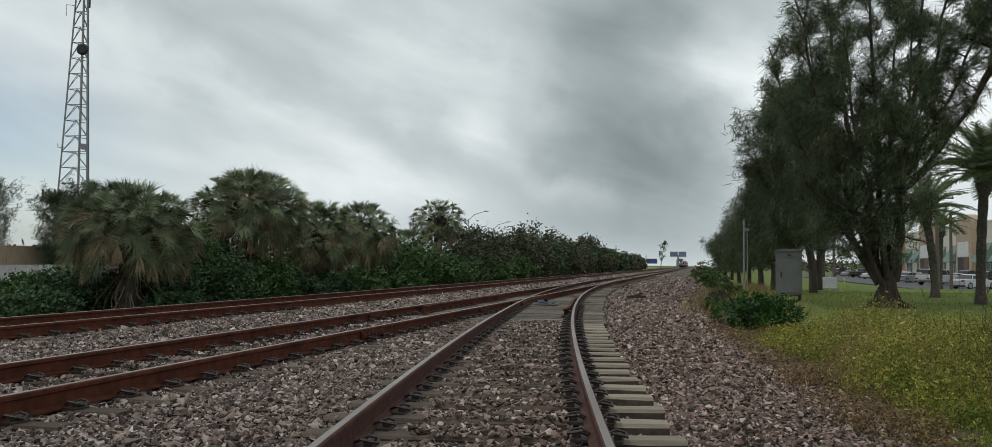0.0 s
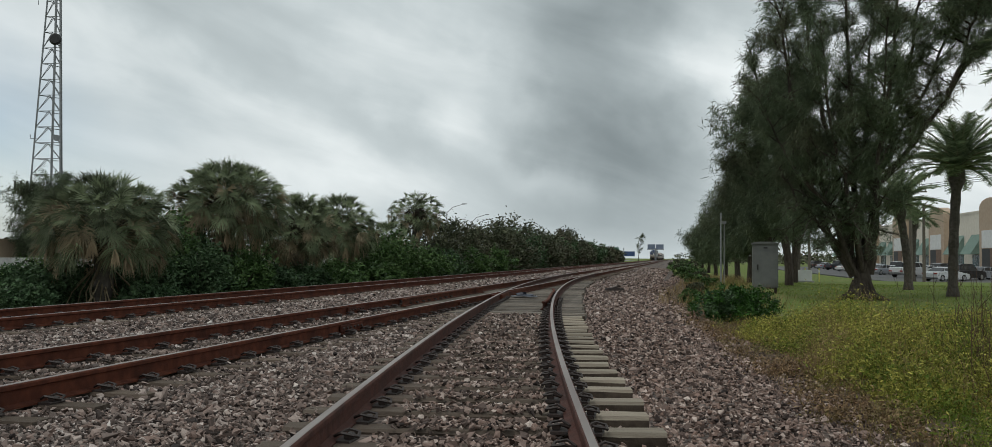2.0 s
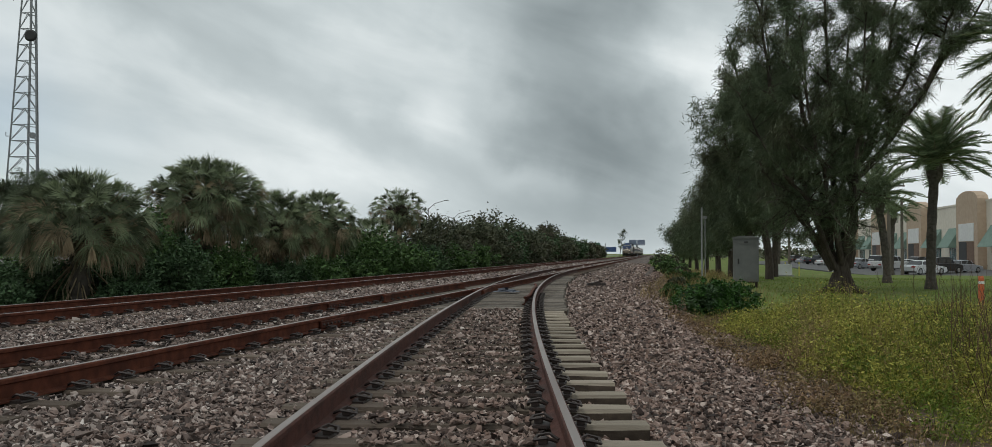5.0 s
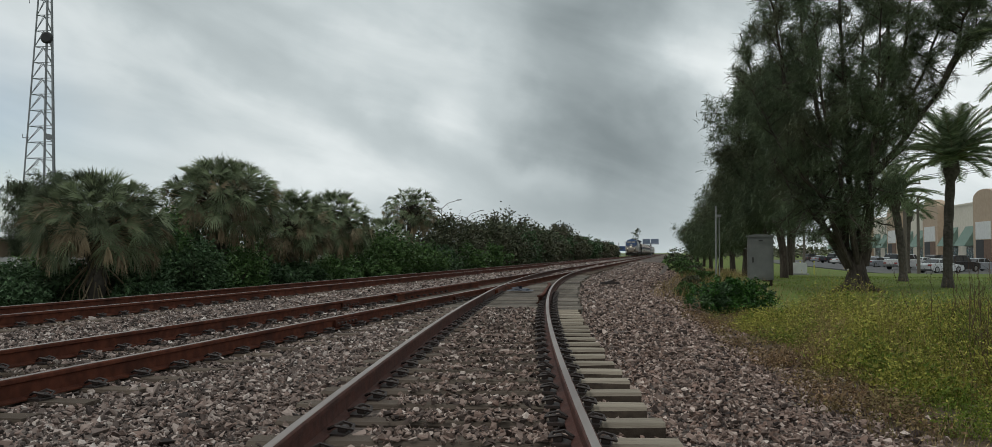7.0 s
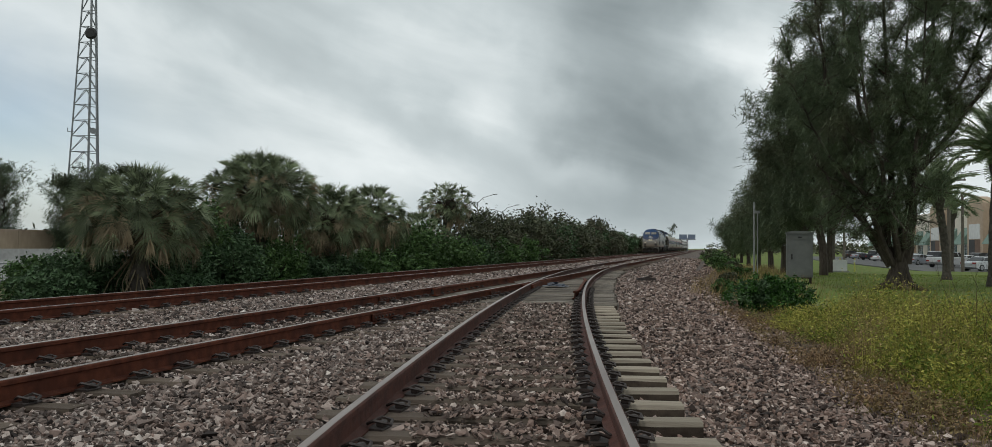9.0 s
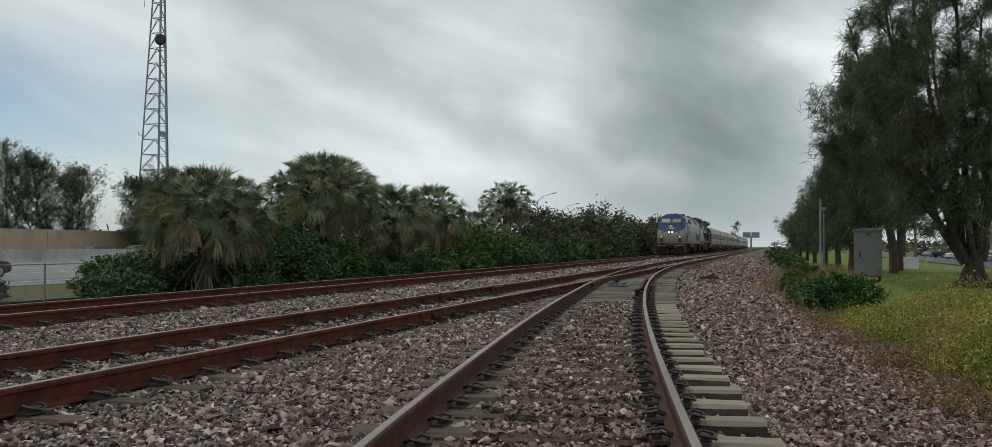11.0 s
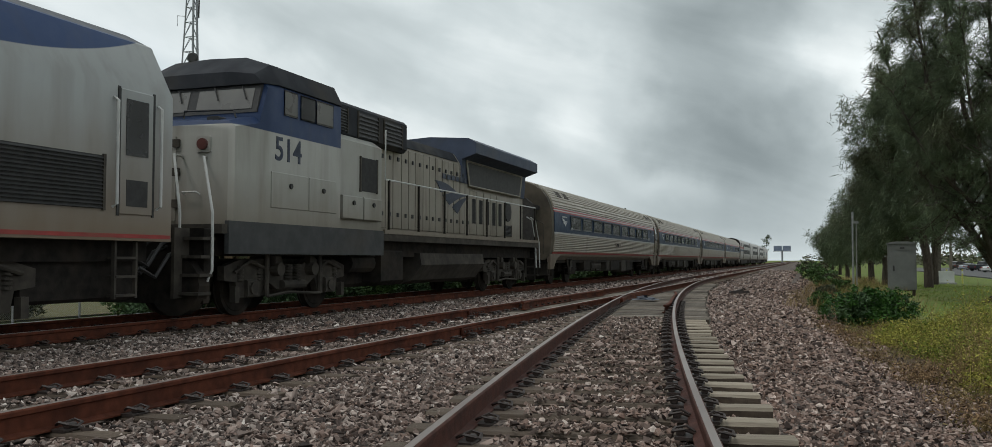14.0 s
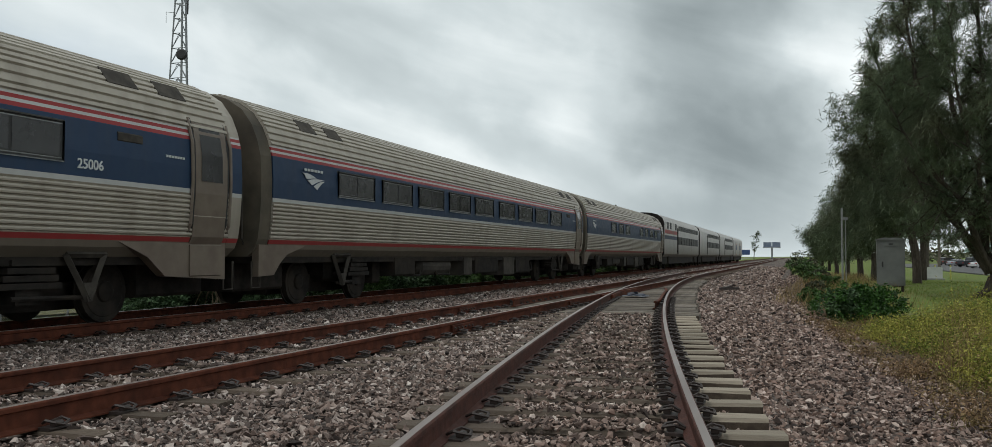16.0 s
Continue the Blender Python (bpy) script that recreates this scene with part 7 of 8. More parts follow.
def build_building():
    """A long two-storey commercial block whose front looks at the line."""
    fx, y0, y1, z0 = 46.0, 100.0, 262.0, -1.15
    e = tagged(empty("commercial_building"), "long cream commercial building with tan arched bays and green awnings", "building")
    part("wall", Geo().box(fx, fx + 22, y0, y1, z0, 8.6), STUCCO, e, "cream stucco wall")
    part("roof", Geo().box(fx - 0.1, fx + 22.1, y0 - 0.1, y1 + 0.1, 8.6, 8.9), STUCCO, e)
    for k in range(6):
        y = 108.5 + 27.5 * k
        # tan arched entry bay with a brick doorway
        pts = [(y, z0), (y, 9.1)] + [(y + 4.6 - 4.6 * math.cos(math.pi * j / 8), 9.1 + 1.3 * math.sin(math.pi * j / 8)) for j in range(1, 8)] + [(y + 9.2, 9.1), (y + 9.2, z0)]
        bay = part("entry_bay", Geo().prism(pts, fx - 1.2, fx + 0.3, "x"), TANSTUCCO, e, "projecting tan bay with an arched top")
        part("sign_board", Geo().box(fx - 1.32, fx - 1.2, y + 1.4, y + 7.8, 3.0, 5.6), WHITEP, bay, "blank white sign board")
        part("brick_panel", Geo().box(fx - 1.28, fx - 1.2, y + 1.4, y + 4.4, z0, 2.9), BRICKRED, bay, "brown brick panel")
        part("doorway", Geo().box(fx - 1.3, fx - 1.19, y + 4.4, y + 7.8, z0, 2.9), BLACK, bay, "dark recessed doorway")
        for d in (11.2, 20.4):
            w = part("window", Geo().box(fx - 0.08, fx - 0.0, y + d + 0.4, y + d + 5.0, z0 + 0.3, 2.0), TEAL, e, "teal tinted shop window")
            for j in range(1, 4):
                part("mullion", Geo().box(fx - 0.11, fx - 0.07, y + d + 0.4 + 4.6 * j / 4 - 0.05, y + d + 0.4 + 4.6 * j / 4 + 0.05, z0 + 0.3, 2.0), WHITEP, w)
            part("awning", Geo().add([(fx - 1.9, y + d, 2.1), (fx - 1.9, y + d + 5.4, 2.1), (fx - 0.02, y + d + 5.4, 5.2), (fx - 0.02, y + d, 5.2), (fx - 0.02, y + d, 2.1), (fx - 0.02, y + d + 5.4, 2.1)], [(0, 1, 2, 3), (0, 3, 4), (1, 5, 2), (0, 4, 5, 1)]), AWNING, e, "sloped green awning")
    lot = tagged(part("car_park", Geo().box(20.5, 45.5, 84, 270, -1.2, -1.06), LOT), "grey asphalt car park", "car park", kind="structure")
    rnd = random.Random(8)
    paints = [P_WHITE, P_WHITE, P_SILVER, P_BLACK, P_WHITE, P_DARK, P_SILVER, P_BROWN]
    protos = {}
    for k in range(22):
        st = ("sedan", "suv", "sedan", "pickup")[k % 4] if k != 3 else "pickup"
        pt = paints[(k * 3) % 8]
        y = 96 + 6.0 * k
        x = 25.0 + (k % 3) * 3.4 + 0.05 * (y - 96)
        key = (st, pt.name)
        m = pose(x, y, -1.06, 0, 0, -52 + rnd.uniform(-4, 4))
        if key not in protos:
            protos[key] = build_car(st, pt, "%s %s parked in front of the shops" % (pt.name.split("_")[0], {"sedan": "saloon car", "suv": "utility car", "pickup": "pickup truck"}[st]), "parked cars")
            protos[key].matrix_basis = m
        else:
            copy_thing(protos[key], m)


def build_poles():
    for k, (x, y, h, arm) in enumerate(((19.4, 80.0, 8.2, True), (23.5, 92.0, 7.6, False), (16.5, 118.0, 8.0, True))):
        e = tagged(empty("utility_pole", pose(x, y, ground_z(x, y))), "wooden utility pole with a crossarm" if arm else "plain wooden utility pole", "utility pole", "poles by the car park")
        part("pole", Geo().tube([(0, 0, -0.1), (0, 0, h)], [0.17, 0.12], 8), TIMBERPOLE, e)
        if arm:
            part("crossarm", Geo().box(-1.3, 1.3, -0.06, 0.06, h - 0.5, h - 0.38), TIMBERPOLE, e)
            for d in (-1.2, 0.0, 1.2):
                part("insulator", Geo().tube([(d, 0, h - 0.38), (d, 0, h - 0.2)], 0.05, 6), GALV, e)
    e = tagged(empty("overhead_wires"), "thin dark overhead wires sagging between poles", "cable")
    for d in (-1.2, 0.0, 1.2):
        for (xa, ya, za), (xb, yb, zb) in (((19.4 + d, 80, 7.2), (38.0 + d, 52.0, 9.4)), ((19.4 + d, 80, 7.2), (16.5 + d, 118, 7.0))):
            pts = [(xa + (xb - xa) * u, ya + (yb - ya) * u, za + (zb - za) * u - 1.4 * u * (1 - u)) for u in [j / 10 for j in range(11)]]
            part("wire", Geo().tube(pts, 0.02, 4), BLACK, e)
    e = tagged(empty("marker_post", pose(2.45, 52.0, ground_z(2.45, 52.0))), "slim grey trackside post with a small top fitting", "post")
    part("pole", Geo().tube([(0, 0, -0.1), (0, 0, 4.25)], 0.055, 8).tube([(0.18, 0, -0.1), (0.18, 0, 3.7)], 0.03, 6), GALV, e)
    part("cap", Geo().box(-0.05, 0.3, -0.05, 0.05, 3.6, 3.75), GALV, e)
    z = ground_z(7.9, 23.4)
    e = tagged(empty("marker_post", pose(7.9, 23.4, z)), "orange plastic marker post in the weeds", "post")
    part("tube", Geo().tube([(0, 0, -0.1), (0, 0, 1.0), (0, 0, 1.05)], [0.07, 0.07, 0.05], 10), surface("orange_plastic", (0.45, 0.09, 0.03), (0.5, 0.12, 0.04), 6, 0.6, 0, 1), e)
    part("cap_band", Geo().tube([(0, 0, 0.85), (0, 0, 0.92)], 0.074, 10), WHITEP, e)
    yl = surface("yellow_plastic", (0.5, 0.46, 0.1), (0.55, 0.5, 0.14), 6, 0.6, 0, 1)
    for x, y in ((8.0, 66.0), (10.6, 78.0), (11.8, 78.5), (7.6, 40.8)):
        z = ground_z(x, y)
        e = tagged(empty("utility_marker", pose(x, y, z)), "short yellow and white utility marker on the lawn", "post", "utility markers")
        part("stake", Geo().tube([(0, 0, -0.1), (0, 0, 1.15)], 0.06, 8), yl, e)
        part("band", Geo().tube([(0, 0, 0.8), (0, 0, 1.0)], 0.063, 8), WHITEP, e)
    z = ground_z(10.0, 76.0)
    e = tagged(empty("utility_box", pose(10.0, 76.0, z)), "low white utility box on the lawn", "utility box")
    part("body", Geo().box(-0.8, 0.8, -0.5, 0.5, 0, 1.0, 0.05), WHITEP, e)
    part("plinth", Geo().box(-0.95, 0.95, -0.6, 0.6, -0.05, 0.12), GREY_WALL, e)


def build_right_trees():
    large_casuarina(7.25, 37.2, 31, "large feathery casuarina forking low into many trunks")
    for k, (x, y, h, s, n) in enumerate(((5.0, 50, 10.2, 2.9, 7200), (6.8, 57, 13.0, 3.2, 8000), (5.2, 66, 9.2, 2.7, 6500), (9.0, 72, 12.5, 3.6, 6500), (5.2, 80, 8.4, 2.7, 5500), (5.0, 96, 7.4, 2.9, 5000), (4.8, 115, 6.6, 3.2, 4500), (4.8, 140, 6.2, 3.6, 4000), (4.8, 175, 6.0, 4.2, 3600), (5.5, 215, 6.0, 5.0, 3200))):
        casuarina(x, y, h, s, 41 + k, "dark casuarina in the row beside the line", 1, n, 0.2, 0.26, 0.26 + 0.004 * y, 0.017 + 0.0003 * y, tuft=3)
    feather_palm(12.15, 42.6, 5.75, 2.8, 62, 51, "date palm with a full arching crown", 0.25)
    feather_palm(12.4, 51.5, 4.6, 2.8, 44, 52, "date palm leaning among the casuarinas", -0.5)
    feather_palm(14.7, 36.0, 9.4, 3.4, 84, 53, "tall date palm at the edge of the lawn", -0.2, 135)
    feather_palm(23.0, 94.0, 6.0, 2.7, 34, 54, "dark date palm in front of the shops", 0.2)
    feather_palm(12.6, 98.0, 6.5, 2.8, 30, 55, "date palm by the car park", 0.2)
    sh = shrub("shrub", 1.35, 21.6, (1.1, 1.05, 0.5), 200, 46, 0.042, LEAF_BUSH, 201, "round dark green shrub at the edge of the gravel")
    part("inner_foliage", quads_mesh("inner_foliage", clumpy(np.random.default_rng(5), (0, 0, 0.42), (1.1, 1.0, 0.42), 120, 30, 0.045), LEAF_DARK), None, sh)
    for k, (x, y, r, h, m) in enumerate(((0.4, 30.5, 0.4, 0.28, "m"), (0.8, 38.0, 0.45, 0.3, "o"), (1.6, 46.0, 0.55, 0.34, "m"), (0.9, 54, 0.6, 0.34, "m"), (1.6, 66, 0.9, 0.4, "o"), (1.2, 80, 1.5, 0.7, "m"), (1.4, 100, 2.0, 0.9, "o"), (1.0, 130, 2.6, 1.0, "m"), (1.0, 170, 3.4, 1.1, "o"))):
        tagged(shrub("shrub", x, y, (r, r, h), 70, 34, 0.05 + 0.0008 * y, {"m": LEAF_MID, "o": LEAF_OLIVE, "d": LEAF_DARK}[m], 220 + k, "low scrub growing at the edge of the ballast"), group="scrub beside the ballast")


def build_weeds():
    """Tall yellow-green weeds, dry stalks and bare twigs on the verge."""
    rng = np.random.default_rng(77)

    def edge(y):
        return 1.75 + 0.035 * (y - 7)

    def verge(n, y0, y1, o0, o1, low=False):
        """Places on the verge: from the edge of the tall growth outward, or on the dry strip between it and the gravel."""
        y = rng.uniform(y0, y1, n)
        if low:
            a = np.array([c_right(v) + gravel_w(v) - 0.5 for v in y])
            b = np.maximum(np.array([edge(v) + 0.3 for v in y]), a + 0.8)
            return np.stack([a + (b - a) * rng.random(n), y], 1)
        return np.stack([np.array([edge(v) for v in y]) + rng.uniform(o0, o1, n), y], 1)

    def grow(xy, h, spread):
        z = np.array([ground_z(a, b) for a, b in xy])
        base = np.concatenate([xy, z[:, None] - 0.02], 1)
        hh = h * rng.uniform(0.5, 1.15, len(xy))
        tip = base + np.stack([rng.normal(size=len(xy)) * spread * hh, rng.normal(size=len(xy)) * spread * hh, hh], 1)
        return base, tip

    def leafy(base, tip, per, size, out):
        f = rng.uniform(0.25, 1.05, (len(base), per, 1))
        c = (base[:, None] + (tip - base)[:, None] * f + rng.normal(size=(len(base), per, 3)) * 0.05).reshape(-1, 3)
        out.append(leaves_at(rng, c, size, 0.8, 0.36))

    def hummock(xy):
        return np.array([0.55 + 0.65 * max(0.0, noise.noise(Vector((a * 0.55, b * 0.4, 7.0)))+ 0.35) for a, b in xy])

    lime, green, dry, twig, rusty = [], [], [], [], []

    def clump(cx, cy, h, rad, stems, per, size, out, thick=0.006):
        """One plant: stems splaying from a root, leafy towards their tops."""
        n = stems
        z = ground_z(cx, cy) - 0.02
        base = np.stack([cx + rng.normal(size=n) * rad * 0.35, cy + rng.normal(size=n) * rad * 0.35, np.full(n, z)], 1)
        hh = h * rng.uniform(0.45, 1.1, n)
        tip = base + np.stack([rng.normal(size=n) * rad * 0.6, rng.normal(size=n) * rad * 0.6, hh], 1)
        out.append(blades(base, tip, np.full(n, thick)))
        if per:
            leafy(base, tip, per, size, out)

    # leafy plants in lumps, with gaps of dry stalks between
    xy = verge(760, 8.6, 20.5, -0.35, 6.6)
    xy[:, 0] -= 0.6 * np.clip((xy[:, 1] - 12.5) / 5, 0, 1) * np.clip(1 - (xy[:, 0] - 2) / 5, 0, 1)
    for cx, cy in xy:
        off = cx - edge(cy)
        pick = noise.noise(Vector((cx * 0.7, cy * 0.5, 3.0))) + 0.35 * rng.normal()
        h = 0.4 + 0.62 * max(0.0, noise.noise(Vector((cx * 0.5, cy * 0.4, 7.0))) + 0.3) + 0.14 * rng.random()
        h *= 1.08 * min(1.0, 0.7 + 0.5 * off) * (1.0 if cy < 18 else 0.7)
        brown = (off < 0.1 and cy < 13) or (cy < 11.0 and off > 1.8)
        if brown and rng.random() < 0.85 or pick > 0.36:
            clump(cx, cy, h * 1.15, 0.26, 46, 3, 0.017, dry, 0.005)
        elif pick > -0.2:
            clump(cx, cy, h, 0.34, 46, 11, 0.024, lime)
        else:
            clump(cx, cy, h * 0.9, 0.34, 42, 10, 0.026, green)
    for cx, cy in verge(60, 6.6, 9.0, 0.3, 3.0):
        clump(cx, cy, 0.2 + 0.15 * rng.random(), 0.2, 26, 9, 0.02, (green, lime, dry)[int(rng.integers(0, 3))])
    for cx, cy in verge(110, 9.5, 20, 0.8, 6.5):
        clump(cx, cy, 0.8 + 0.35 * rng.random(), 0.22, 6, 4, 0.014, dry, 0.005)
    xy = verge(5200, 6.0, 23, -0.2, 6.8)
    b, t = grow(xy, 0.22, 0.5)
    dry.append(blades(b[:3200], t[:3200], np.full(3200, 0.006)))
    green.append(blades(b[3200:], t[3200:], np.full(2000, 0.006)))
    for cx, cy in verge(130, 6.5, 24, 0, 0, True):
        clump(cx, cy, 0.1 + 0.2 * rng.random(), 0.2, 26, 7, 0.02, rusty, 0.005)
    xy = verge(6500, 5.5, 45, 0, 0, True)
    b, t = grow(xy, 0.17, 0.5)
    dry.append(blades(b, t, np.full(len(b), 0.007)))
    leafy(b[:1600], t[:1600], 4, 0.016, dry)
    xy = verge(3600, 26.5, 90, -3.2, 0.9)
    b, t = grow(xy, 0.55, 0.4)
    dry.append(blades(b, t, np.full(len(b), 0.014)))
    xy = verge(1200, 25, 70, -2.2, 0.4)
    b, t = grow(xy, 0.35, 0.4)
    green.append(blades(b, t, np.full(len(b), 0.016)))
    # bare upright twigs near the corner
    xy = verge(620, 6.2, 11.5, 1.1, 4.8)
    b, t = grow(xy, 1.35, 0.22)
    twig.append(blades(b, t, np.full(len(b), 0.011)))
    for _ in range(3):
        f = rng.uniform(0.4, 0.95, (len(b), 1))
        s = b + (t - b) * f
        e = s + rng.normal(size=s.shape) * (0.12, 0.12, 0.05) + (0, 0, 0.16)
        twig.append(blades(s, e, np.full(len(b), 0.005)))
    for nm, lst, mat, lb in (("lime_weeds", lime, WEED_LIME, "yellow-green leafy weeds on the verge"), ("green_weeds", green, WEED_GREEN, "green leafy weeds on the verge"), ("dry_weeds", dry, WEED_DRY, "dry brown grass and stalks on the verge"), ("bare_twigs", twig, TWIG, "bare brown upright twigs on the verge"), ("rusty_weeds", rusty, WEED_RUST, "low red-brown weeds along the gravel")):
        tagged(part(nm, quads_mesh(nm, np.concatenate(lst), mat), None), lb, "weeds", kind="stuff")
    # mown lawn
    n = 26000
    xy = np.stack([rng.uniform(4.5, 24, n), 22 + 45 * rng.random(n) ** 1.3], 1)
    keep = xy[:, 0] > np.array([c_right(v) + 6.0 for v in xy[:, 1]])
    b, t = grow(xy[keep], 0.09, 0.6)
    tagged(part("lawn_grass", quads_mesh("lawn_grass", blades(b, t, np.full(len(b), 0.016)), WEED_GREEN), None), "short mown lawn grass", "grass", kind="stuff")


# ---- far end of the line ----
def build_distance():
    e = tagged(empty("billboard", pose(-9.5, 410, -1)), "far two-panel billboard on a single post", "billboard")
    part("post", Geo().tube([(0, 0, 0), (0, 0, 6.5)], 0.4, 8), STEEL, e)
    for x0, x1 in ((-3.6, -0.15), (0.15, 3.6)):
        part("panel", Geo().box(x0, x1, -0.4, 0.4, 6.0, 8.2), surface("billboard_face", (0.10, 0.13, 0.2), (0.16, 0.19, 0.26), 0.4, 0.6, 0, 1), e, "dark blue advertising panel")
    part("catwalk", Geo().box(-3.8, 3.8, -0.8, 0.8, 5.7, 5.95), STEEL, e)
    e = tagged(empty("road_sign", pose(-20.8, 303, -1)), "green overhead highway sign on a post", "road sign")
    part("post", Geo().tube([(0.9, 0, 0), (0.9, 0, 5.8)], 0.15, 6), STEEL, e)
    part("panel", Geo().box(-1.2, 1.4, -0.1, 0.1, 3.9, 5.5), surface("green_sign", (0.02, 0.10, 0.06), (0.03, 0.13, 0.08), 2, 0.6, 0, 1), e)
    e = tagged(empty("road_sign", pose(-17.3, 310, -1)), "blue sign among the far trees", "road sign")
    part("post", Geo().tube([(-0.8, 0, 0), (-0.8, 0, 5.4)], 0.15, 6), STEEL, e)
    part("panel", Geo().box(-0.6, 3.0, -0.1, 0.1, 2.5, 4.2), surface("blue_sign", (0.03, 0.06, 0.16), (0.04, 0.08, 0.2), 2, 0.6, 0, 1), e)
    casuarina(-12.6, 300, 9.6, 1.6, 91, "lone slender tree at the far end of the line", 1, 300, 0.25, 0.12, 0.55, 0.06)
    rng = np.random.default_rng(19)
    pts = []
    for k in range(260):
        side = -1 if k % 2 else 1
        y = rng.uniform(330, 900)
        x = side * rng.uniform(6 if side > 0 else 22, 160) * (y / 400) + (-8)
        pts.append(ball_points(rng, 60, (x, y, rng.uniform(0.5, 2.5)), (7, 7, rng.uniform(2.0, 4.5)), 0.3))
    far = tagged(part("far_trees", quads_mesh("far_trees", leaves_at(rng, np.concatenate(pts), 1.1), LEAF_OLIVE), None), "low dark line of far trees", "trees", kind="stuff")
    pts = []
    for k in range(170):
        x, y = rng.uniform(-420, -104), rng.uniform(60, 420)
        if x > -130 and y < 140 and k % 3:
            continue
        pts.append(ball_points(rng, 60, (x, y, rng.uniform(0.5, 2.2)), (6, 6, rng.uniform(1.8, 3.4)), 0.3))
    tagged(part("far_trees", quads_mesh("far_trees", leaves_at(rng, np.concatenate(pts), 0.8), LEAF_OLIVE), None), "low trees behind the highway wall", "trees", kind="stuff")
    pts = []
    for k in range(120):
        x, y = rng.uniform(70, 400), rng.uniform(120, 500)
        pts.append(ball_points(rng, 50, (x, y, 2), (7, 7, 4), 0.3))
    tagged(part("far_trees", quads_mesh("far_trees", leaves_at(rng, np.concatenate(pts), 1.0), LEAF_OLIVE), None), "low trees behind the buildings", "trees", kind="stuff")


build_hedge()
build_fence()
build_tower()
build_highway()
build_traffic()
build_street_lamps()
build_cabinet()
build_building()
build_poles()
build_right_trees()
build_weeds()
build_distance()
# ---- ties, fastenings, turnout and loose stone ----
def stone_material():
    mt = surface("crushed_stone", (0.5, 0.5, 0.5), (0.6, 0.6, 0.6), 25, 0.92, 0.35, 90, spec=0.2)
    nt = mt.node_tree
    N, L = nt.nodes.new, nt.links.new
    b = nt.nodes["Principled BSDF"]
    g, r = N("ShaderNodeNewGeometry"), N("ShaderNodeValToRGB")
    r.color_ramp.interpolation = "LINEAR"
    stops = [(0.0, (0.024, 0.02, 0.019)), (0.22, (0.10, 0.081, 0.073)), (0.48, (0.205, 0.166, 0.148)), (0.66, (0.205, 0.152, 0.13)), (0.84, (0.34, 0.292, 0.265)), (0.975, (0.44, 0.395, 0.365)), (1.0, (0.56, 0.53, 0.50))]
    els = r.color_ramp.elements
    els[0].position, els[0].color = stops[0][0], (*stops[0][1], 1)
    els[1].position, els[1].color = stops[-1][0], (*stops[-1][1], 1)
    for p, c in stops[1:-1]:
        e = els.new(p)
        e.color = (*c, 1)
    L(g.outputs["Random Per Island"], r.inputs[0])
    old = b.inputs["Base Color"].links[0].from_socket
    m = N("ShaderNodeMixRGB")
    m.blend_type, m.inputs[0].default_value = "MULTIPLY", 1.0
    L(r.outputs[0], m.inputs[1])
    k = N("ShaderNodeMixRGB")
    k.blend_type, k.inputs[0].default_value, k.inputs[2].default_value = "MULTIPLY", 1.0, (2.05, 1.98, 1.95, 1)
    L(old, k.inputs[1])
    L(k.outputs[0], m.inputs[2])
    # rust and earth worked into the stone of the siding
    tc, sp, no, ad, mr = N("ShaderNodeTexCoord"), N("ShaderNodeSeparateXYZ"), N("ShaderNodeTexNoise"), N("ShaderNodeMath"), N("ShaderNodeMapRange")
    L(tc.outputs["Object"], sp.inputs[0])
    L(tc.outputs["Object"], no.inputs["Vector"])
    no.inputs["Scale"].default_value = 0.9
    ad.operation = "MULTIPLY_ADD"
    ad.inputs[1].default_value = 2.0
    L(no.outputs[0], ad.inputs[0])
    L(sp.outputs[0], ad.inputs[2])
    mr.inputs[1].default_value, mr.inputs[2].default_value = -4.0, 0.5
    L(ad.outputs[0], mr.inputs[0])
    st = N("ShaderNodeMixRGB")
    st.blend_type, st.inputs[2].default_value = "MULTIPLY", (0.95, 0.87, 0.83, 1)
    L(mr.outputs[0], st.inputs[0])
    L(m.outputs[0], st.inputs[1])
    L(st.outputs[0], b.inputs["Base Color"])
    return mt


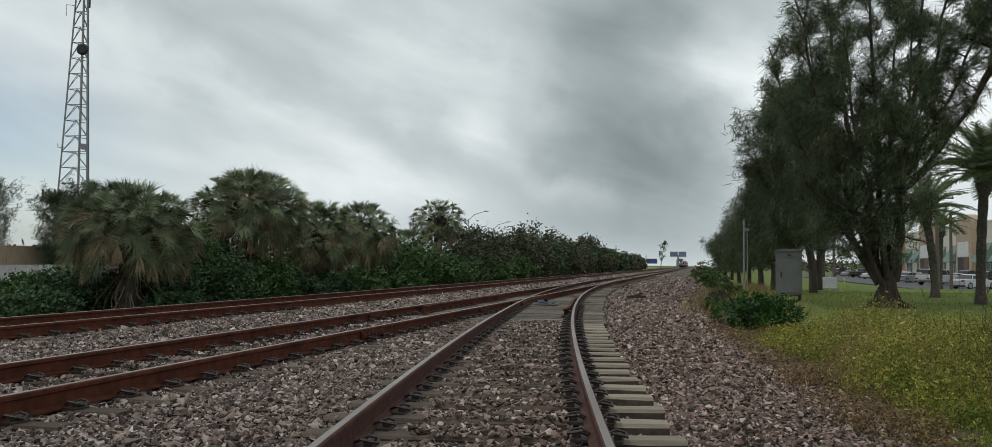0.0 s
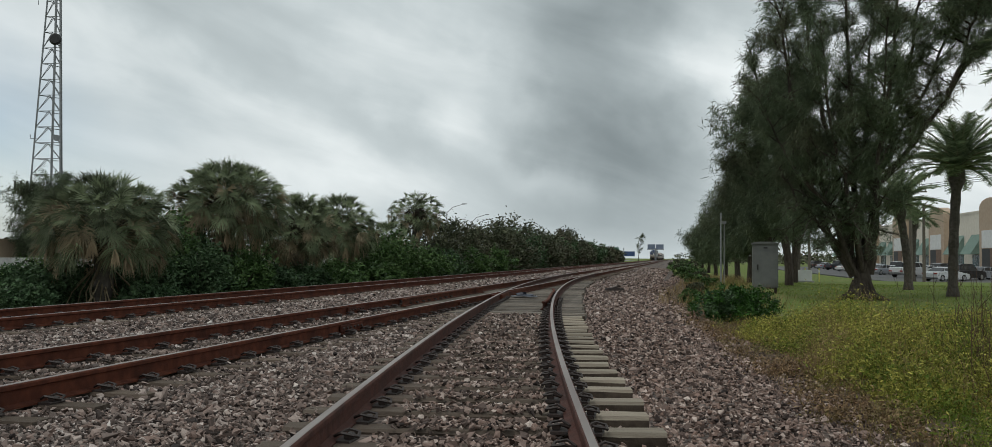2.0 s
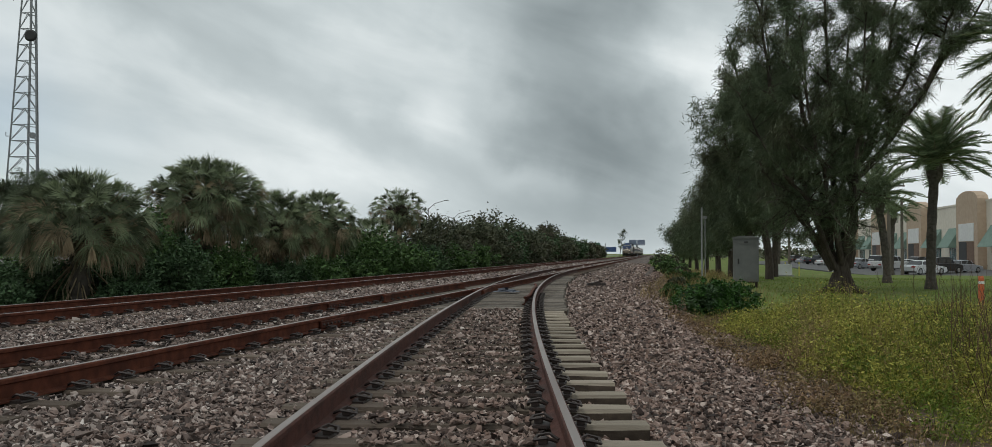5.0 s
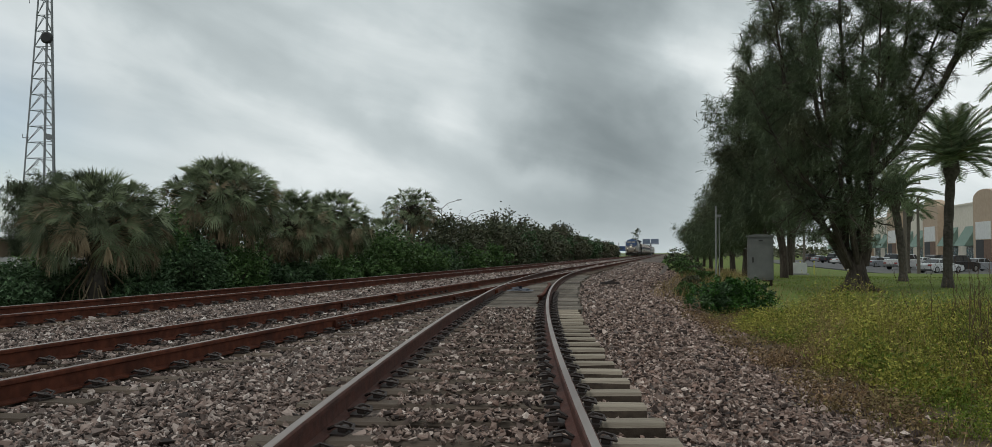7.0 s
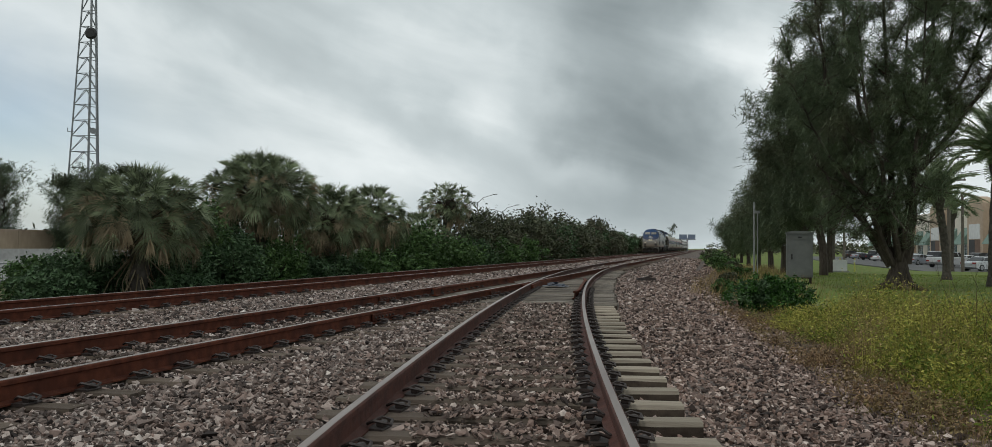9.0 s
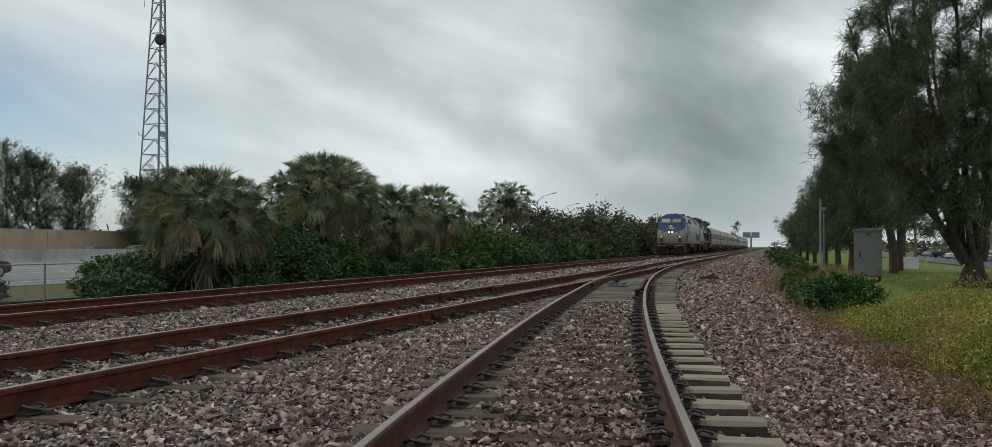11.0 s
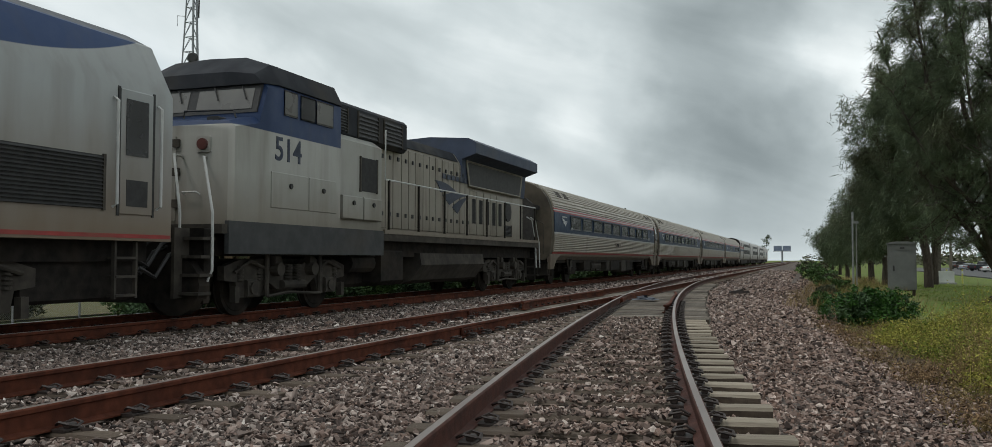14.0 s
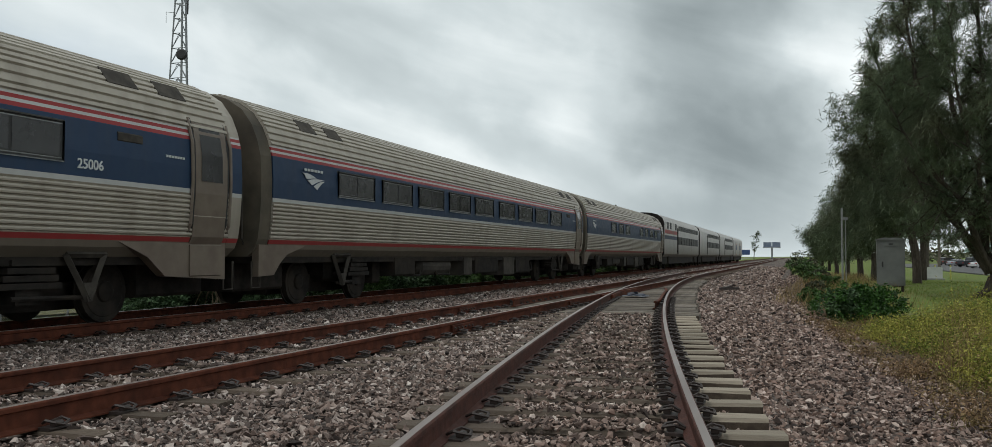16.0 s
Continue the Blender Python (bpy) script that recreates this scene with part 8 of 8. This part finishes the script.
def build_stones():
    rng = np.random.default_rng(4)
    protos, tris = [], []
    for _ in range(30):
        pts = unit(rng.normal(size=(7, 3))) * rng.uniform(0.85, 1.15, (7, 1)) * rng.uniform(0.55, 1.5, 3)
        bm = bmesh.new()
        for q in pts:
            bm.verts.new(q)
        bmesh.ops.convex_hull(bm, input=list(bm.verts))
        bmesh.ops.delete(bm, geom=[v for v in bm.verts if not v.link_faces], context="VERTS")
        bmesh.ops.triangulate(bm, faces=list(bm.faces))
        bm.verts.index_update()
        protos.append(np.array([v.co[:] for v in bm.verts]))
        tris.append(np.array([[v.index for v in f.verts] for f in bm.faces]))
        bm.free()

    def over(x, y, mid, slope, pitch, first, reach):
        """Sideways distance from a track's middle and whether a tie lies there."""
        d = (x - mid) / np.hypot(1, slope)
        along = y + (x - mid) * slope
        k = np.round((along - first) / pitch)
        return d, np.abs(along - first - k * pitch) < 0.135

    zones = ((-6.0, 2.3, -12.8, 3.2, 80, 0.03, 0.05), (2.3, 6.5, -8.0, 2.6, 900, 0.015, 0.029), (6.5, 11.0, -13.0, 2.1, 700, 0.0155, 0.03), (11.0, 18.0, -13.2, 1.9, 380, 0.02, 0.036), (18.0, 34.0, -13.2, 1.3, 140, 0.029, 0.048), (34.0, 72.0, -13.2, 0.8, 40, 0.045, 0.072), (72.0, 120.0, -13.2, 0.4, 12, 0.07, 0.11))
    for y0, y1, x0, x1, dens, s0, s1 in zones:
        n = int((y1 - y0) * (x1 - x0) * dens)
        x, y = rng.uniform(x0, x1, n), rng.uniform(y0, y1, n)
        r = np.array([c_right(v) for v in y])
        cm = np.array([c_mid(v)[0] for v in y])
        cs = np.array([c_mid(v)[1] for v in y])
        keep = ((x > -1.22 * y - 1.0) | (y < 2.3)) & (x < r + np.array([gravel_w(v) for v in y]) - 0.1 + rng.normal(size=n) * 0.22)
        z = np.array([ground_z(a, b) for a, b in zip(x, y)]) + 0.042 + rng.uniform(-0.012, 0.034, n)
        for mid, sl, pitch, first, own in ((cm, cs, TIE_C, -3.0, "c"), (XB, 0.0, TIE_B, -3.0, "b"), (XA, 0.0, TIE_B, -3.0, "a")):
            d, tie = over(x, y, mid, sl if own == "c" else np.zeros(n), pitch, first, 1.3)
            a = np.abs(d)
            keep &= ~(np.abs(a - 0.75) < 0.085)
            near_rail = (np.abs(a - 0.75) < 0.21) & tie
            end = tie & (a > 0.85) & (a < (1.28 if own != "c" else 1.22)) & ((d > 0) | (own != "c"))
            keep &= ~(near_rail & (rng.random(n) < 0.93))
            keep &= ~(end & (rng.random(n) < (0.97 if own == "c" else 0.8)))
            mid_on = tie & (a < 0.54)
            z = np.where(mid_on, np.maximum(z, -0.172 + rng.uniform(0, 0.02, n)), z)
            keep &= ~(mid_on & (rng.random(n) < (0.22 if own == "c" else 0.35)))
        deck = (y > 17.3) & (x > XB - 1.4) & (x < r + 0.62) & (y < 44)
        keep &= ~(deck & (rng.random(n) < 0.9))
        z = np.where(deck, -0.29 + rng.uniform(0, 0.05, n), z)
        x, y, z = x[keep], y[keep], z[keep]
        n = len(x)
        q = unit(rng.normal(size=(n, 4)))
        a, b, c, d = q.T
        R = np.stack([1 - 2 * (c * c + d * d), 2 * (b * c - a * d), 2 * (b * d + a * c), 2 * (b * c + a * d), 1 - 2 * (b * b + d * d), 2 * (c * d - a * b), 2 * (b * d - a * c), 2 * (c * d + a * b), 1 - 2 * (b * b + c * c)], 1).reshape(n, 3, 3)
        s = rng.uniform(s0, s1, n) * np.exp(rng.normal(size=n) * 0.28)
        kind = rng.integers(0, len(protos), n)
        vs, fs, at = [], [], 0
        for k in range(len(protos)):
            w = np.nonzero(kind == k)[0]
            v = np.einsum("nij,kj->nki", R[w], protos[k]) * s[w, None, None]
            v[:, :, 2] *= 0.8
            v += np.stack([x[w], y[w], z[w]], 1)[:, None, :]
            m = len(protos[k])
            fs.append((tris[k][None] + at + (np.arange(len(w)) * m)[:, None, None]).reshape(-1, 3))
            vs.append(v.reshape(-1, 3))
            at += len(w) * m
        vs, idx = np.concatenate(vs), np.concatenate(fs)
        me = tris_mesh("ballast_stones", vs, idx, CRUSHED)
        tagged(part("ballast_stones", me, None), "loose grey and brown crushed stones between the ties", "ballast", kind="stuff")


CRUSHED = stone_material()
TIE_B, TIE_C = 0.65, 0.64


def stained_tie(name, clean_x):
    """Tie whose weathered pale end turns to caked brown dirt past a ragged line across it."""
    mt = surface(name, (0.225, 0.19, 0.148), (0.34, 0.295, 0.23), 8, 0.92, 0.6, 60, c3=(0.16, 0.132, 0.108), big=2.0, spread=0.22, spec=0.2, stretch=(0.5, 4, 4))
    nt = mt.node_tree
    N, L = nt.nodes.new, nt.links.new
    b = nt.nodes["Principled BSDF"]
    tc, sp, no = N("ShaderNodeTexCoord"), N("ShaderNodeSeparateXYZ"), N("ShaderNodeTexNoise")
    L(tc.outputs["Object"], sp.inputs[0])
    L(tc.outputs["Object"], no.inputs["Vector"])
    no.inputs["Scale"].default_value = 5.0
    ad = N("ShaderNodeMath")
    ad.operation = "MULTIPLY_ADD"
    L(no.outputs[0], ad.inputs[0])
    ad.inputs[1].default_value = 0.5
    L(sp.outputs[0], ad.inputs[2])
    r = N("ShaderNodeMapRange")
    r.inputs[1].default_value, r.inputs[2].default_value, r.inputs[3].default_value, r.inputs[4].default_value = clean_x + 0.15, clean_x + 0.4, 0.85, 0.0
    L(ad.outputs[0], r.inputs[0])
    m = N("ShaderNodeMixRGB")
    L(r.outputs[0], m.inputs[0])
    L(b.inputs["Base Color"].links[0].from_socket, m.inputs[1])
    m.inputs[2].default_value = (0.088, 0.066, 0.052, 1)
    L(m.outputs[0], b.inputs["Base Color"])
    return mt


def worn_tie(length, half, seed, mat, name="tie"):
    """A weathered tie with chipped, uneven edges."""
    rnd = random.Random(seed)
    g = Geo()
    n = 9
    for k in range(n):
        x = -length / 2 + length * k / (n - 1)
        j = [rnd.uniform(-0.012, 0.008) for _ in range(6)]
        g.v += [(x, -half - j[0], -0.42), (x, half + j[1], -0.42), (x, half + j[1], -0.21 + j[2]), (x, half - 0.025 + j[3], -0.186 + j[4] * 0.4), (x, -half + 0.025 - j[3], -0.186 + j[5] * 0.4), (x, -half - j[0], -0.21 + j[2])]
    for k in range(n - 1):
        g.f += [(k * 6 + i, k * 6 + (i + 1) % 6, k * 6 + 6 + (i + 1) % 6, k * 6 + 6 + i) for i in range(6)]
    g.f += [tuple(range(6))[::-1], tuple(range(6 * n - 6, 6 * n))]
    me = g.mesh(name, mat)
    # sides and underside take the darker colour, with gap shade painted in
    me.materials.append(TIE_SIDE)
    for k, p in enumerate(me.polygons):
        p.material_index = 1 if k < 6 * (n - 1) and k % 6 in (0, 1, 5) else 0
    return me


def clip_mesh():
    """Tie plate shoulder with a bent spring clip."""
    g = Geo()
    g.box(-0.05, 0.05, -0.075, 0.075, -0.186, -0.165, 0.006)
    g.box(0.0, 0.045, -0.03, 0.03, -0.17, -0.125, 0.012)
    g.tube([(-0.05, -0.03, -0.145), (0.0, -0.06, -0.115), (0.06, -0.05, -0.13), (0.07, 0.0, -0.15), (0.06, 0.05, -0.13), (0.0, 0.055, -0.115), (-0.05, 0.02, -0.145)], 0.011, 5)
    g.v = [(x * 1.2, y * 1.2, -0.186 + (z + 0.186) * 0.95) for x, y, z in g.v]
    return g.mesh("rail_clip", CLIP)


def build_ties():
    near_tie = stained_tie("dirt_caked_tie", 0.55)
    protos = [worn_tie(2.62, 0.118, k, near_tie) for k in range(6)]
    dark = [worn_tie(2.62, 0.118, k + 20, DARK_TIE) for k in range(6)]
    clip = clip_mesh()
    rnd = random.Random(6)
    for tr, xm in ((track_b, XB), (track_a, XA)):
        for k in range(150):
            y = -3 + TIE_B * k
            if tr is track_b and 17.2 < y < 44.2:
                continue
            t = part("tie", dark[k % 6], None, tr)
            t.matrix_basis = pose(xm + rnd.uniform(-0.04, 0.04), y, rnd.uniform(-0.006, 0.004), 0, 0, rnd.uniform(-0.8, 0.8))
            if 2 < y < (26 if tr is track_b else 20):
                for s in (-HALF, HALF):
                    for d in (-1, 1):
                        part("rail_clip", clip, None, t).matrix_basis = t.matrix_basis.inverted() @ pose(xm + s + d * 0.115, y, 0, 0, 0, 0 if d > 0 else 180)
    for k in range(32):
        y = -3 + TIE_C * k
        x, s = c_mid(y)
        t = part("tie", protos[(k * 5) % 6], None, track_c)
        a = math.degrees(math.atan(-s))
        t.matrix_basis = pose(x + 0.02 + rnd.uniform(-0.03, 0.03), y, 0.004, 0, 0, math.degrees(math.atan(-s)) + rnd.uniform(-0.7, 0.7))
        for q in (c_left(y) - x, c_right(y) - x):
            for d in (-1, 1):
                part("rail_clip", clip, None, t).matrix_basis = t.matrix_basis.inverted() @ pose(x + q + d * 0.115, y, 0, 0, 0, 0 if d > 0 else 180)
    # long timbers under the turnout
    y = 17.5
    k = 0
    while y < 44:
        x0, x1 = XB - 1.3, c_right(y) + 0.72 + rnd.uniform(-0.05, 0.05)
        me = worn_tie(x1 - x0, 0.128, 40 + k, TIMBER, "timber")
        t = part("timber", me, None, track_c, "long grey weathered turnout timber")
        t.location = ((x0 + x1) / 2, y, 0.002)
        if y < 24:
            for q in (c_left(y), c_right(y), XB - HALF, XB + HALF):
                for d in (-1, 1):
                    part("rail_clip", clip, None, t).matrix_basis = t.matrix_basis.inverted() @ pose(q + d * 0.115, y, 0, 0, 0, 0 if d > 0 else 180)
        y += 0.56
        k += 1


def build_turnout():
    """Guard rails, frog casting and the closure rails of the turnout."""
    ys = [float(v) for v in np.arange(19.0, 27.6, 0.5)]

    def guard(fn, off, name, label):
        def f(y):
            flare = 0.09 * max(0.0, (20.2 - y) / 1.2) + 0.09 * max(0.0, (y - 26.2) / 1.2)
            return fn(y) + (off + math.copysign(flare, off))
        g = Geo()
        sweep(g, RAIL, f, ys)
        part(name, g, RUST, track_c, label)
        for y in ys[1:-1:2]:
            part("guard_block", Geo().box(min(0, off) + 0.01 * 0, max(0, off), -0.12, 0.12, -0.15, -0.06), CLIP, track_c).location = (fn(y), y, 0)

    guard(c_right, -0.125, "guard_rail", "rusted guard rail inside the curved rail")
    guard(lambda y: XB - HALF, 0.125, "guard_rail", "rusted guard rail inside the straight rail")
    g = Geo()
    prof = []
    for k in range(14):
        y = 22.6 + 0.4 * k
        a, b = sorted((c_left(y), XB + HALF))
        g.v += [(a - 0.1, y, -0.16), (b + 0.1, y, -0.16), (b + 0.09, y, -0.03), (a - 0.09, y, -0.03)]
    for k in range(13):
        g.f += [(k * 4 + i, k * 4 + (i + 1) % 4, k * 4 + 4 + (i + 1) % 4, k * 4 + 4 + i) for i in range(4)]
    g.f += [(3, 2, 1, 0), (52, 53, 54, 55)]
    part("frog", g, RUST, track_c, "cast steel crossing frog")
    # joint bars
    for x, y in ((XB + HALF, 12.2), (XB - HALF, 16.4), (XB + HALF, 19.5)):
        for d in (-0.03, 0.03):
            jb = part("joint_bar", Geo().box(min(d, d * 1.9), max(d, d * 1.9), -0.46, 0.46, -0.15, -0.045, 0.005), RUST, track_b)
            jb.location = (x, y, 0)
            for k in range(6):
                part("bolt", Geo().disc(min(d * 1.8, d * 2.6), max(d * 1.8, d * 2.6), -0.38 + 0.15 * k, -0.095, 0.018, 6), CLIP, jb)
    # crumpled dark sheet lying at the frog
    rng = np.random.default_rng(3)
    g = Geo()
    n = 9
    for j in range(n):
        for i in range(n):
            g.v.append((-0.33 + 0.66 * i / (n - 1) + 0.05 * rng.normal(), -0.35 + 0.7 * j / (n - 1) + 0.05 * rng.normal(), 0.02 + 0.17 * rng.random() * (1 - abs(i - 4) / 5) * (1 - abs(j - 4) / 5)))
    g.f = [(j * n + i, j * n + i + 1, (j + 1) * n + i + 1, (j + 1) * n + i) for j in range(n - 1) for i in range(n - 1)]
    ob = tagged(part("plastic_sheet", g, surface("dark_blue_plastic", (0.018, 0.022, 0.035), (0.03, 0.036, 0.055), 5, 0.45, 0.2, 20)), "crumpled dark blue plastic sheet lying between the rails", "plastic sheet")
    ob.location = (-4.35, 24.6, -0.17)
    # clump of dirty ballast and a short board beside the switch
    e = tagged(empty("board_offcut", pose(-2.35, 33.0, -0.24, 0, 0, 25)), "dark broken timber offcut on the ballast", "timber offcut")
    part("board", Geo().box(-0.36, 0.36, -0.09, 0.09, 0, 0.09, 0.02), CLIP, e)
    part("wedge", Geo().prism([(-0.2, 0.09), (0.2, 0.09), (0.05, 0.16)], -0.07, 0.07), CLIP, e)


build_ties()
build_turnout()
build_stones()
# ---- movements ----
def motions():
    for e, back in TRAIN:
        walk(e, [(t, pose(XA, nose_y(t) + back, 0)) for t in (0.0, 4.0, 8.0, 11.0, 12.5, 13.0, 13.3, 13.6, 13.8, 14.2, 15.0, 16.0)])
    for e, x, y, t0, v in TRAFFIC:
        walk(e, [(t, pose(x, y + v * (t - t0), -1.2, 0, 0, 0 if v > 0 else 180)) for t in (0.0, 16.0)])


motions()
